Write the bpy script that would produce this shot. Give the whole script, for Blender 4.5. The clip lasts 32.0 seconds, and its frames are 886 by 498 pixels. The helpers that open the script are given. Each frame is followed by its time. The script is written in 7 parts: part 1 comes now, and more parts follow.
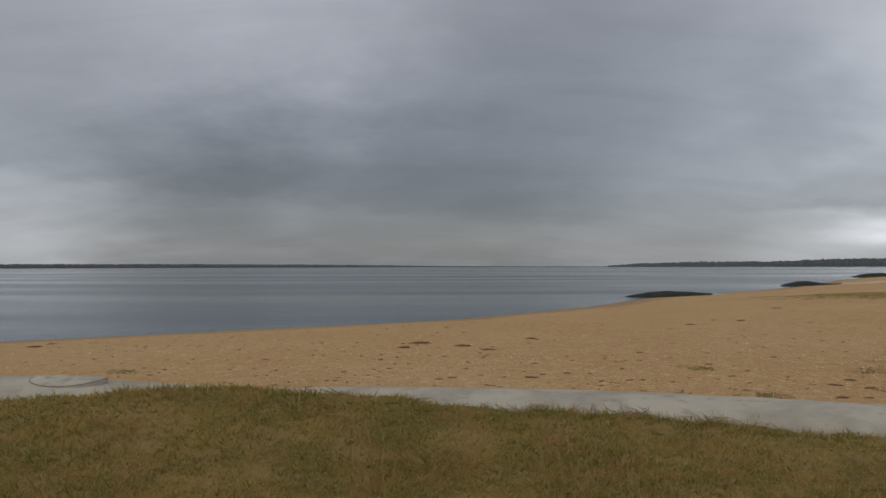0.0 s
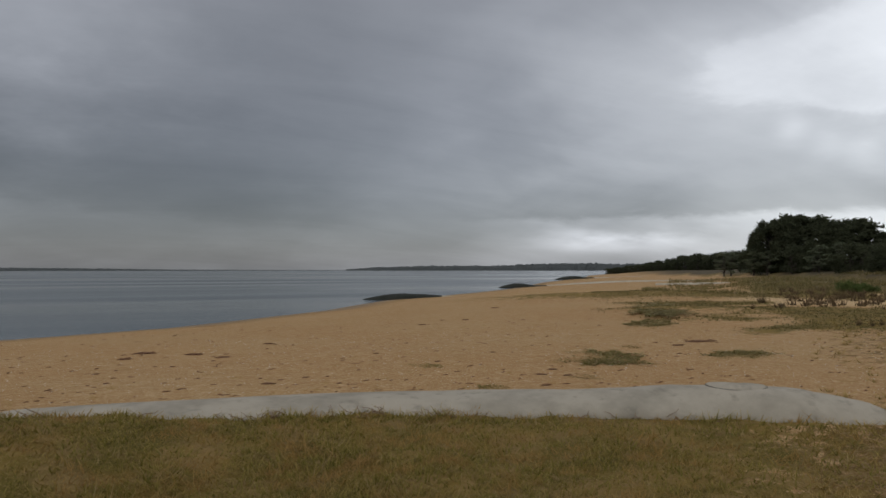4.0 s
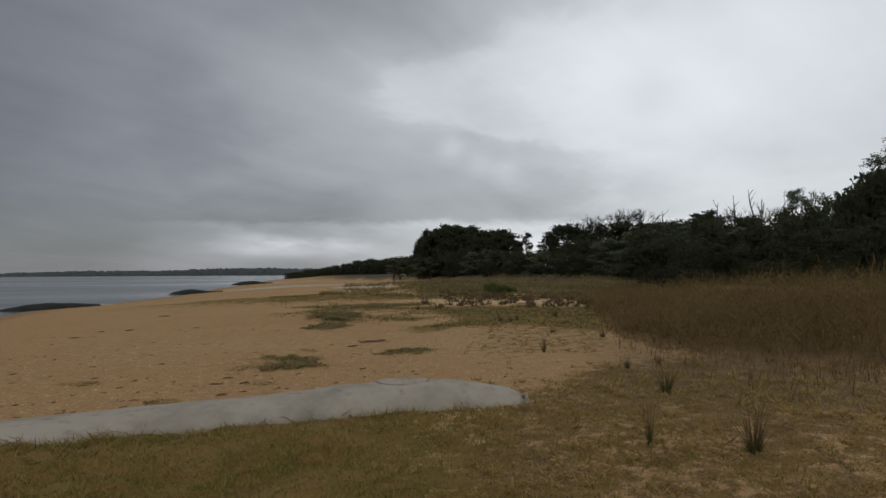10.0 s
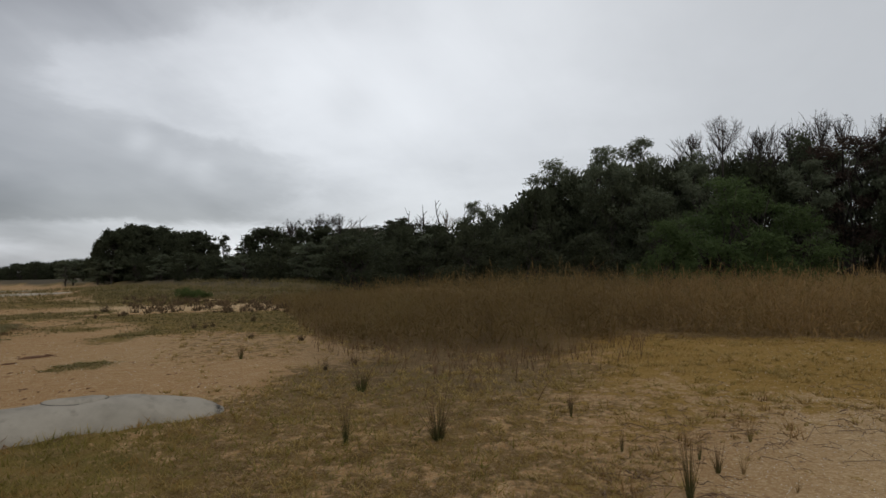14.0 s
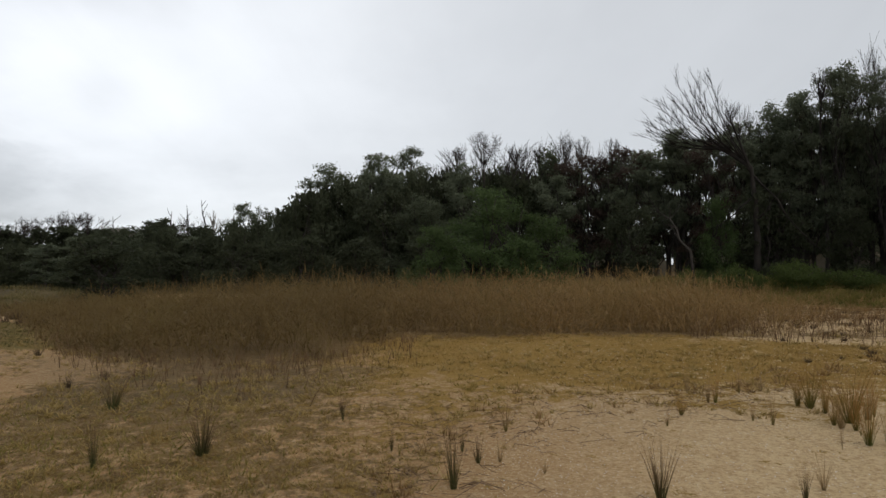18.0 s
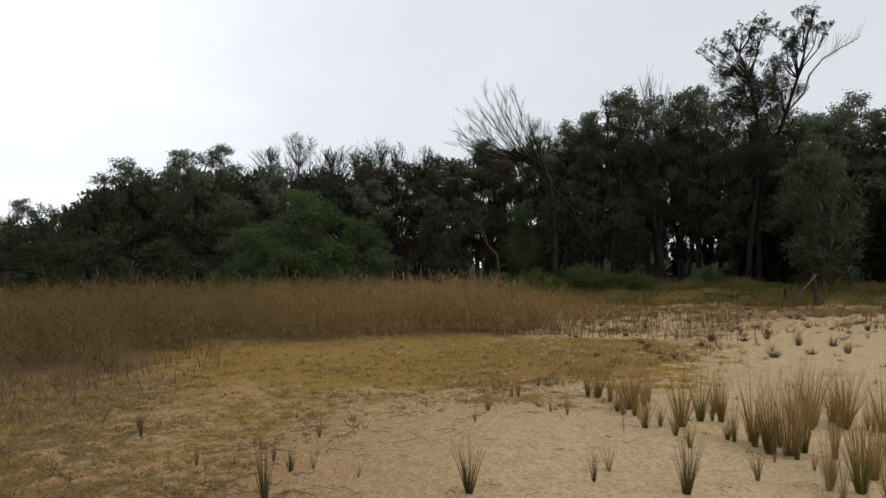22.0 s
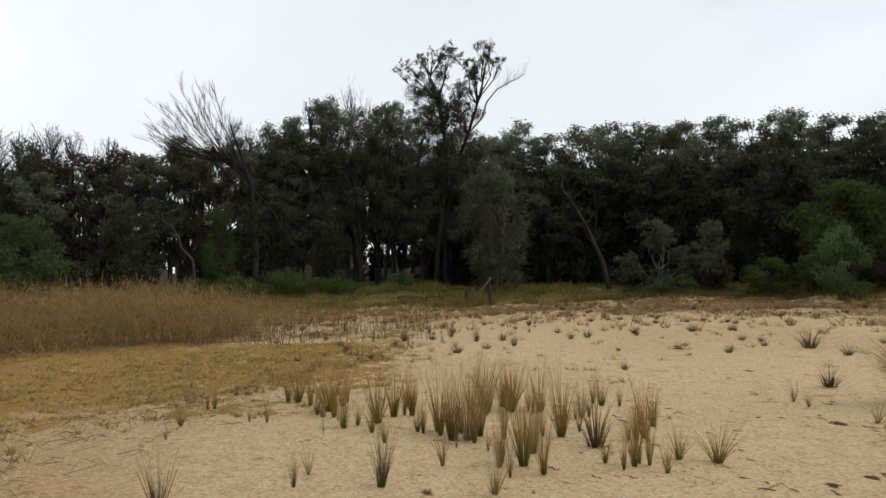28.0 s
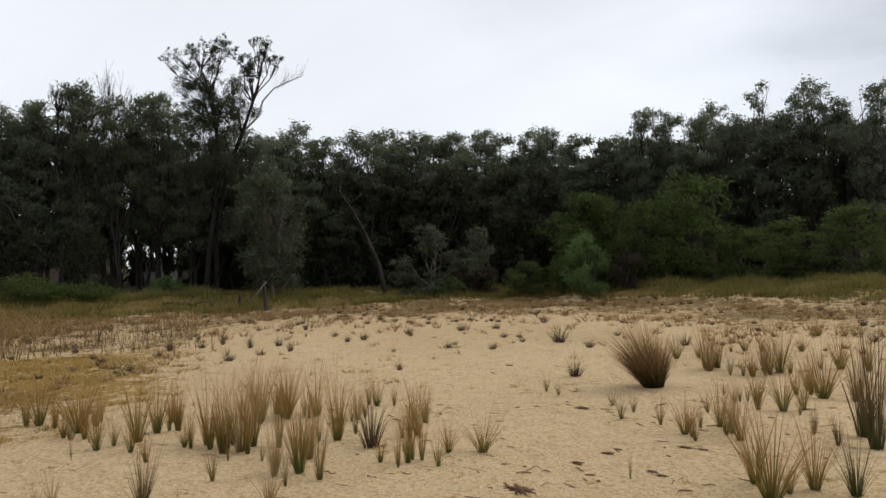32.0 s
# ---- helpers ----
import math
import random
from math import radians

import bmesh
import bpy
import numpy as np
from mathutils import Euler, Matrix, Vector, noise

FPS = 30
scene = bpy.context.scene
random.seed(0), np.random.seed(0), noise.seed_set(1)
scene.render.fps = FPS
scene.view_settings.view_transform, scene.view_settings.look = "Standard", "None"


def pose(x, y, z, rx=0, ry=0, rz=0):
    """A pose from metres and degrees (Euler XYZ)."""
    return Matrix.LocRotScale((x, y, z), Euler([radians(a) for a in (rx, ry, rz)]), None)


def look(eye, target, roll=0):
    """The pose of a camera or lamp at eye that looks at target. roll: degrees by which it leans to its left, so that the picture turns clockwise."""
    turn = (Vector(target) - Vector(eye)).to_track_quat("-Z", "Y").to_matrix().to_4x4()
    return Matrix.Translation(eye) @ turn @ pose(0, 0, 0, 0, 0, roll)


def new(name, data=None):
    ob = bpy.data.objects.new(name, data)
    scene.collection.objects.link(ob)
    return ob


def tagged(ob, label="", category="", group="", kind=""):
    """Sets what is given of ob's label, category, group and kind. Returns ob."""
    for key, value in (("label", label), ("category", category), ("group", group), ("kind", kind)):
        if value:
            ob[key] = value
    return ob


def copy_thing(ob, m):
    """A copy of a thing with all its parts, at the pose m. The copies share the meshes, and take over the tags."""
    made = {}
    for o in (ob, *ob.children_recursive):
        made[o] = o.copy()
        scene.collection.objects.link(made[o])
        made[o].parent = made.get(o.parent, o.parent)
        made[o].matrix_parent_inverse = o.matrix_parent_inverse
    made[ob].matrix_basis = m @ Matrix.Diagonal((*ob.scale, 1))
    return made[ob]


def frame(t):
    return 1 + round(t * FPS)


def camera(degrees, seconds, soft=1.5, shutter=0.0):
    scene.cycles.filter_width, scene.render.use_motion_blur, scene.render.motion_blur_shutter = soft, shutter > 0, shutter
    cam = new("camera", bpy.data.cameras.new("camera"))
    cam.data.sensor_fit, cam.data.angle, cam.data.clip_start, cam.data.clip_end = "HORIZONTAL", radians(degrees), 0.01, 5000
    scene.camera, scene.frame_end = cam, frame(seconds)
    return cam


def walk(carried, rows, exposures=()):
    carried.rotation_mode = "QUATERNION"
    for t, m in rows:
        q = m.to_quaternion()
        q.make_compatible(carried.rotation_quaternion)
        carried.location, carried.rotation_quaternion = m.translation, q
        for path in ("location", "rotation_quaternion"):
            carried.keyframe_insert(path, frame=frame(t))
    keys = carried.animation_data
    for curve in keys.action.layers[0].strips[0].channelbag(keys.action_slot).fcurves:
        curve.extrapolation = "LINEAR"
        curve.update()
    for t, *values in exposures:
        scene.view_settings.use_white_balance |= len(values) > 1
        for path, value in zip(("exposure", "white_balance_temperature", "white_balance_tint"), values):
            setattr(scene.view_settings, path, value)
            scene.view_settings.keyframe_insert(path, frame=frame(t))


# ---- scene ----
# ---- camera ----
cam = camera(66.2, 32.0, 1.5)
PATH = [
    (0.0, 0, 0, 1.6, 91.48, 0.16, -0.00), (0.5, 0, 0, 1.6, 91.49, 0.14, -1.93), (1.0, 0, 0, 1.6, 91.48, 0.03, -4.30),
    (1.5, 0, 0, 1.6, 91.51, 0.08, -6.84), (2.0, 0, 0, 1.6, 91.57, 0.08, -9.82), (2.5, 0, 0, 1.6, 91.60, 0.03, -12.62),
    (3.0, 0, 0, 1.6, 91.66, 0.01, -15.92), (3.5, 0, 0, 1.6, 91.69, 0.01, -18.77), (4.0, 0, 0, 1.6, 91.74, 0.09, -21.71),
    (4.5, 0, 0, 1.6, 91.77, 0.09, -24.32), (6.5, 0, 0, 1.6, 91.87, 0.21, -32.99), (7.0, 0, 0, 1.6, 91.91, 0.22, -35.29),
    (7.5, 0, 0, 1.6, 91.94, 0.25, -37.55), (8.0, 0, 0, 1.6, 91.96, 0.30, -39.84), (8.5, 0, 0, 1.6, 91.99, 0.29, -41.85),
    (9.0, 0, 0, 1.6, 91.99, 0.30, -43.93), (9.5, 0, 0, 1.6, 92.03, 0.30, -45.98), (10.0, 0, 0, 1.6, 92.04, 0.34, -48.30),
    (10.5, 0, 0, 1.6, 92.04, 0.41, -50.77), (11.0, 0, 0, 1.6, 92.07, 0.37, -53.92), (11.5, 0, 0, 1.6, 92.09, 0.46, -57.36),
    (12.0, 0, 0, 1.6, 92.12, 0.40, -60.74), (12.5, 0, 0, 1.6, 92.15, 0.46, -63.94), (13.0, 0, 0, 1.6, 92.15, 0.45, -67.23),
    (13.5, 0, 0, 1.6, 92.16, 0.49, -70.11), (14.0, 0, 0, 1.6, 92.16, 0.56, -73.20), (14.5, 0, 0, 1.6, 92.19, 0.61, -75.89),
    (15.0, 0, 0, 1.6, 92.20, 0.60, -78.65), (15.5, 0, 0, 1.6, 92.21, 0.63, -81.12), (17.5, 0, 0, 1.6, 92.26, 0.73, -90.17),
    (18.0, 0, 0, 1.6, 92.29, 0.83, -92.16), (18.5, 0, 0, 1.6, 92.29, 0.86, -93.95), (19.0, 0, 0, 1.6, 92.30, 0.90, -95.90),
    (19.5, 0, 0, 1.6, 92.32, 0.98, -97.71), (20.0, 0, 0, 1.6, 92.32, 0.96, -99.67), (20.5, 0, 0, 1.6, 92.32, 1.02, -101.44),
    (21.0, 0, 0, 1.6, 92.32, 1.03, -103.39), (21.5, 0, 0, 1.6, 92.31, 1.08, -105.33), (22.0, 0, 0, 1.6, 92.31, 1.07, -107.64),
    (22.5, 0, 0, 1.6, 92.31, 1.12, -109.72), (23.0, 0, 0, 1.6, 92.30, 1.17, -111.69), (23.5, 0, 0, 1.6, 92.31, 1.21, -113.26),
    (24.0, 0, 0, 1.6, 92.30, 1.22, -115.21), (24.5, 0, 0, 1.6, 92.29, 1.27, -117.04), (25.0, 0, 0, 1.6, 92.28, 1.30, -118.91),
    (25.5, 0, 0, 1.6, 92.27, 1.30, -120.91), (27.5, 0, 0, 1.6, 92.20, 1.47, -130.29), (28.0, 0, 0, 1.6, 92.17, 1.52, -132.40),
    (28.5, 0, 0, 1.6, 92.14, 1.56, -134.46), (29.0, 0, 0, 1.6, 92.14, 1.61, -136.65), (29.5, 0, 0, 1.6, 92.11, 1.65, -138.81),
    (30.0, 0, 0, 1.6, 92.07, 1.69, -141.28), (30.5, 0, 0, 1.6, 92.04, 1.67, -143.57), (31.0, 0, 0, 1.6, 92.00, 1.74, -146.04),
    (31.5, 0, 0, 1.6, 91.98, 1.74, -148.36), (32.0, 0, 0, 1.6, 91.92, 1.83, -151.00),
]
EXPOSURES = ((0.0, 0.2), (4.0, 0.0), (8.0, -0.28), (10.0, -0.28), (13.0, -0.24), (15.2, -0.14), (17.0, 0.0), (21.0, 0.3), (25.0, 0.52), (28.0, 0.6), (32.0, 0.62))

walk(cam, [(t, pose(*p)) for t, *p in PATH], EXPOSURES)

# ---- world and sun: heavy cloud to the north, thin bright overcast inland ----
SUN_AZ, SUN_EL = 222.0, 46.0
world = bpy.data.worlds.new("overcast_sky")
scene.world = world
world.use_nodes = True
wn, wl = world.node_tree.nodes, world.node_tree.links
wn.clear()


def wnode(kind, **kw):
    n = wn.new(kind)
    for k, v in kw.items():
        n.inputs[k].default_value = v
    return n


def wmath(op, a, b=0.0, clamp=False):
    n = wn.new("ShaderNodeMath")
    n.operation, n.use_clamp = op, clamp
    for i, v in enumerate((a, b)):
        if hasattr(v, "links"):
            wl.new(v, n.inputs[i])
        else:
            n.inputs[i].default_value = v
    return n.outputs[0]


def wvec(op, a, b):
    n = wn.new("ShaderNodeVectorMath")
    n.operation = op
    for i, v in enumerate((a, b)):
        if hasattr(v, "links"):
            wl.new(v, n.inputs[i])
        else:
            n.inputs[i].default_value = v
    return n


def wrange(v, a, b, c, d, kind="SMOOTHSTEP"):
    n = wn.new("ShaderNodeMapRange")
    n.interpolation_type = kind
    wl.new(v, n.inputs[0])
    for i, q in enumerate((a, b, c, d)):
        n.inputs[i + 1].default_value = q
    return n.outputs[0]


def wnoise(vec, scale, detail=6.0, rough=0.55, offset=(0, 0, 0), distort=0.0):
    m = wvec("ADD", vec, offset)
    n = wnode("ShaderNodeTexNoise", Scale=scale, Detail=detail, Roughness=rough, Distortion=distort)
    wl.new(m.outputs[0], n.inputs["Vector"])
    return n.outputs["Fac"]


coord = wn.new("ShaderNodeTexCoord").outputs["Generated"]
split = wn.new("ShaderNodeSeparateXYZ")
wl.new(coord, split.inputs[0])
dx, dy, dz = split.outputs
up = wmath("MAXIMUM", dz, 0.0)
deck = wmath("ADD", up, 0.27)
flat = wn.new("ShaderNodeCombineXYZ")
wl.new(wmath("DIVIDE", dx, deck), flat.inputs[0])
wl.new(wmath("DIVIDE", dy, deck), flat.inputs[1])
flat = flat.outputs[0]
billow = wnoise(flat, 0.8, 3.0, 0.42, (3.1, 7.7, 0), 0.25)
wisps = wnoise(flat, 2.0, 4.0, 0.5, (11.0, 2.0, 0), 0.4)
toward = wmath("ADD", wmath("MULTIPLY", dx, math.sin(radians(112))), wmath("MULTIPLY", dy, math.cos(radians(112))))
lean = wmath("ADD", toward, wmath("MULTIPLY", wmath("SUBTRACT", billow, 0.5), 0.85))
lean = wmath("ADD", lean, wmath("MULTIPLY", wmath("SUBTRACT", wisps, 0.5), 0.22))
lean = wmath("ADD", lean, wmath("MULTIPLY", up, 0.05))
# brighter cloud behind, out of view, added to light the tree fronts
rear = wmath("ADD", wmath("MULTIPLY", dx, math.sin(radians(258))), wmath("MULTIPLY", dy, math.cos(radians(258))))
lean = wmath("ADD", lean, wrange(rear, 0.48, 0.9, 0.0, 2.0))
bright = wrange(lean, 0.06, 0.80, 0.0, 1.0)
ramp = wn.new("ShaderNodeValToRGB")
wl.new(bright, ramp.inputs[0])
el = ramp.color_ramp.elements
el[0].position, el[0].color = 0.0, (0.212, 0.219, 0.238, 1)
el[1].position, el[1].color = 1.0, (0.565, 0.582, 0.604, 1)
mid = el.new(0.42)
mid.color = (0.39, 0.402, 0.426, 1)
tone = wrange(wmath("ADD", wmath("MULTIPLY", wisps, 0.4), wmath("MULTIPLY", billow, 0.6)), 0.34, 0.66, 0.86, 1.15, "LINEAR")
soft = wn.new("ShaderNodeMix")
soft.data_type = "FLOAT"
wl.new(wmath("MULTIPLY", bright, 0.75), soft.inputs[0])
wl.new(tone, soft.inputs[2])
soft.inputs[3].default_value = 1.0
tone = soft.outputs[0]
# bearing and height in degrees, frayed by turbulence
A0 = radians(100)
bearing_at = wmath("ADD", wmath("MULTIPLY", wmath("ARCTAN2", wmath("SUBTRACT", wmath("MULTIPLY", dx, math.cos(A0)), wmath("MULTIPLY", dy, math.sin(A0))), wmath("ADD", wmath("MULTIPLY", dx, math.sin(A0)), wmath("MULTIPLY", dy, math.cos(A0)))), 57.2958), 100.0)
height_at = wmath("MULTIPLY", wmath("ARCSINE", dz), 57.2958)
fray_a = wmath("SUBTRACT", wnoise(flat, 2.2, 6.0, 0.58, (1.0, 9.0, 0), 0.5), 0.5)
fray_b = wmath("SUBTRACT", wnoise(flat, 3.4, 6.0, 0.6, (6.0, 3.0, 0), 0.3), 0.5)
az_f = wmath("ADD", bearing_at, wmath("MULTIPLY", wmath("ADD", fray_a, wmath("MULTIPLY", fray_b, 0.6)), 20.0))
el_f = wmath("ADD", height_at, wmath("MULTIPLY", fray_b, wmath("ADD", 1.0, wmath("MULTIPLY", height_at, 0.32))))


def window(v, a, b, c, d):
    """One between b and c, falling to nothing at a and d."""
    return wmath("MULTIPLY", wrange(v, a, b, 0.0, 1.0), wrange(v, c, d, 1.0, 0.0))


def shade(mask, change):
    """Lightens or darkens the cloud where the mask is one."""
    global tone
    tone = wmath("MULTIPLY", tone, wmath("ADD", 1.0, wmath("MULTIPLY", mask, change)))


# the edge of the heavy cloud: its bearing at each height, with a tongue reaching over the bay
edge = wn.new("ShaderNodeValToRGB")
wl.new(wmath("DIVIDE", height_at, 40.0), edge.inputs[0])
EDGE = ((3.0, 58), (5.0, 60), (7.5, 63.5), (9.8, 61.5), (11.2, 54), (12.0, 46.5), (13.8, 43), (17.0, 45), (19.0, 52), (22.0, 59), (28.0, 68), (38.0, 76))
stops = edge.color_ramp.elements
for k, (h, b) in enumerate(EDGE):
    e = stops[k] if k < 2 else stops.new(h / 40)
    e.position, e.color = h / 40, (b / 100, b / 100, b / 100, 1)
beyond = wmath("SUBTRACT", az_f, wmath("MULTIPLY", edge.outputs[0], 100.0))
rim = wrange(beyond, -4.5, 4.5, 0.0, 1.0)
shade(wmath("MULTIPLY", wmath("SUBTRACT", 1.0, rim), window(bearing_at, 28, 44, 60, 72)), -0.15)
shade(wmath("MULTIPLY", rim, window(bearing_at, 36, 44, 58, 92)), 0.05)
shade(wmath("MULTIPLY", window(beyond, -1.0, 1.2, 1.4, 6.5), window(height_at, 8, 11, 17, 22)), 0.05)
# lighter rain-washed band under the cloud's lower edge
under = wmath("SUBTRACT", wmath("SUBTRACT", 4.1, wmath("MULTIPLY", bearing_at, 0.075)), el_f)
shade(wmath("MULTIPLY", wrange(under, -0.5, 0.5, 0.0, 1.0), window(bearing_at, -90, -60, 8, 20)), 0.12)
shade(wmath("MULTIPLY", window(under, -7.0, -2.4, -0.9, 0.0), window(bearing_at, -60, -40, 2, 22)), -0.09)
# cloud base over the bay, clear below it
base_el = wmath("SUBTRACT", 4.3, el_f)
shade(wmath("MULTIPLY", wrange(base_el, -0.35, 0.45, 0.0, 1.0), window(bearing_at, 20, 31, 56, 72)), 0.52)
shade(wmath("MULTIPLY", window(base_el, -3.2, -1.6, -0.6, 0.0), window(bearing_at, 24, 32, 54, 64)), -0.08)
# long streaks along the deck
streak = wnoise(wvec("MULTIPLY", flat, (0.7, 2.4, 1.0)).outputs[0], 1.5, 6.0, 0.6, (4.0, 8.0, 0), 0.7)
tone = wmath("MULTIPLY", tone, wmath("ADD", 1.0, wmath("MULTIPLY", wmath("SUBTRACT", streak, 0.5), wrange(bright, 0.3, 1.0, 0.36, 0.10, "LINEAR"))))
# single clouds and rifts: bearing, height, spread in degrees, and how much darker or lighter
stir = wnode("ShaderNodeTexNoise", Scale=2.6, Detail=5.0, Roughness=0.6)
wl.new(flat, stir.inputs["Vector"])
shift = wvec("SCALE", wvec("SUBTRACT", stir.outputs["Color"], (0.5, 0.5, 0.5)).outputs[0], (0, 0, 0))
shift.inputs[3].default_value = 0.2
stirred = wvec("NORMALIZE", wvec("ADD", coord, shift.outputs[0]).outputs[0], (0, 0, 0)).outputs[0]
for bearing, rise, spread, change in ((5, 9, 10, -0.26), (20, 13, 9, 0.04), (-22, 7, 8, -0.24), (-4, 8, 7, -0.14), (-12, 20, 9, 0.58), (-30, 15, 8, 0.30), (-30, 3.6, 4, 0.3), (-12.6, 4.2, 1.6, 0.14), (-9, 3, 7, -0.26), (-18, 3, 7, -0.36), (4, 3, 7, -0.20), (24, 13, 4, 0.14), (36, 11, 6, 0.05),
                                      (30, 8, 7, -0.16), (31, 17, 7, 0.14), (52, 9, 6, -0.14), (49.1, 10.4, 0.8, 0.28), (51.4, 9.3, 0.9, 0.28), (53.6, 8.4, 0.8, 0.2), (46, 15, 4, 0.16), (58, 15, 6, 0.22), (46, 24, 7, 0.16), (65.4, 14, 1.6, -0.1), (70, 14, 12, 0.34), (85, 20, 14, 0.21),
                                      # the lobe at 250 is out of view, added as fill light
                                      (92, 12, 12, -0.06), (145, 14, 24, -0.08), (250, 34, 30, 0.65)):
    a, e = radians(bearing), radians(rise)
    near = wvec("DOT_PRODUCT", stirred if spread > 4.5 else coord, (math.sin(a) * math.cos(e), math.cos(a) * math.cos(e), math.sin(e)))
    lobe = wmath("EXPONENT", wmath("MULTIPLY", wmath("SUBTRACT", near.outputs["Value"], 1.0), 1.0 / radians(spread) ** 2))
    tone = wmath("MULTIPLY", tone, wmath("ADD", 1.0, wmath("MULTIPLY", lobe, change)))
# a long low rift over the bay, where the cloud breaks
a = radians(36.0)
across = wmath("ADD", wmath("MULTIPLY", dx, math.cos(a)), wmath("MULTIPLY", dy, -math.sin(a)))
ahead = wmath("ADD", wmath("MULTIPLY", dx, math.sin(a)), wmath("MULTIPLY", dy, math.cos(a)))
layer = wn.new("ShaderNodeCombineXYZ")
wl.new(wmath("MULTIPLY", across, 9.0), layer.inputs[0])
wl.new(wmath("MULTIPLY", dz, 34.0), layer.inputs[1])
frayed = wnoise(layer.outputs[0], 1.1, 4.0, 0.5, (2.0, 1.0, 0), 0.15)
lift = wmath("SUBTRACT", dz, wmath("ADD", 0.026, wmath("MULTIPLY", frayed, 0.026)))
gap = wmath("ADD", wmath("POWER", wmath("DIVIDE", across, 0.105), 2.0), wmath("POWER", wmath("DIVIDE", lift, 0.016), 2.0))
gap = wmath("MULTIPLY", wmath("EXPONENT", wmath("MULTIPLY", gap, -1.0)), wrange(ahead, 0.0, 0.5, 0.0, 1.0))
gap = wmath("MULTIPLY", gap, wrange(frayed, 0.34, 0.66, 0.7, 1.3))
tone = wmath("MULTIPLY", tone, wmath("ADD", 1.0, gap))
low = wrange(dz, 0.0, 0.10, 1.0, 0.0)
strip = wmath("MULTIPLY", low, wrange(wnoise(flat, 0.7, 3.0, 0.5, (0.0, 4.0, 0)), 0.38, 0.62, 0.0, 0.16))
# the deck overhead, out of sight, is lighter
tone = wmath("MULTIPLY", tone, wrange(dz, 0.35, 0.95, 1.0, 1.35))
cloud = wvec("SCALE", ramp.outputs[0], (0, 0, 0))
wl.new(wmath("MULTIPLY", tone, wmath("ADD", 1.0, strip)), cloud.inputs[3])
sky = wn.new("ShaderNodeTexSky")
sky.sky_type, sky.sun_disc = "NISHITA", False
sky.sun_elevation, sky.sun_rotation = radians(SUN_EL), radians(SUN_AZ)
blue = wvec("SCALE", sky.outputs[0], (0, 0, 0))
blue.inputs[3].default_value = 0.012
total = wvec("ADD", cloud.outputs[0], blue.outputs[0])
back = wnode("ShaderNodeBackground", Strength=1.0)
wl.new(total.outputs[0], back.inputs["Color"])
wl.new(back.outputs[0], wn.new("ShaderNodeOutputWorld").inputs[0])

sun_data = bpy.data.lights.new("sun", "SUN")
sun_data.energy, sun_data.angle, sun_data.color = 0.5, radians(30), (1.0, 0.94, 0.85)
sun = new("sun", sun_data)
sun.matrix_world = look((0, 0, 60), (-60 * math.sin(radians(SUN_AZ)), -60 * math.cos(radians(SUN_AZ)), 60 - 60 * math.tan(radians(SUN_EL))))

# ---- materials ----


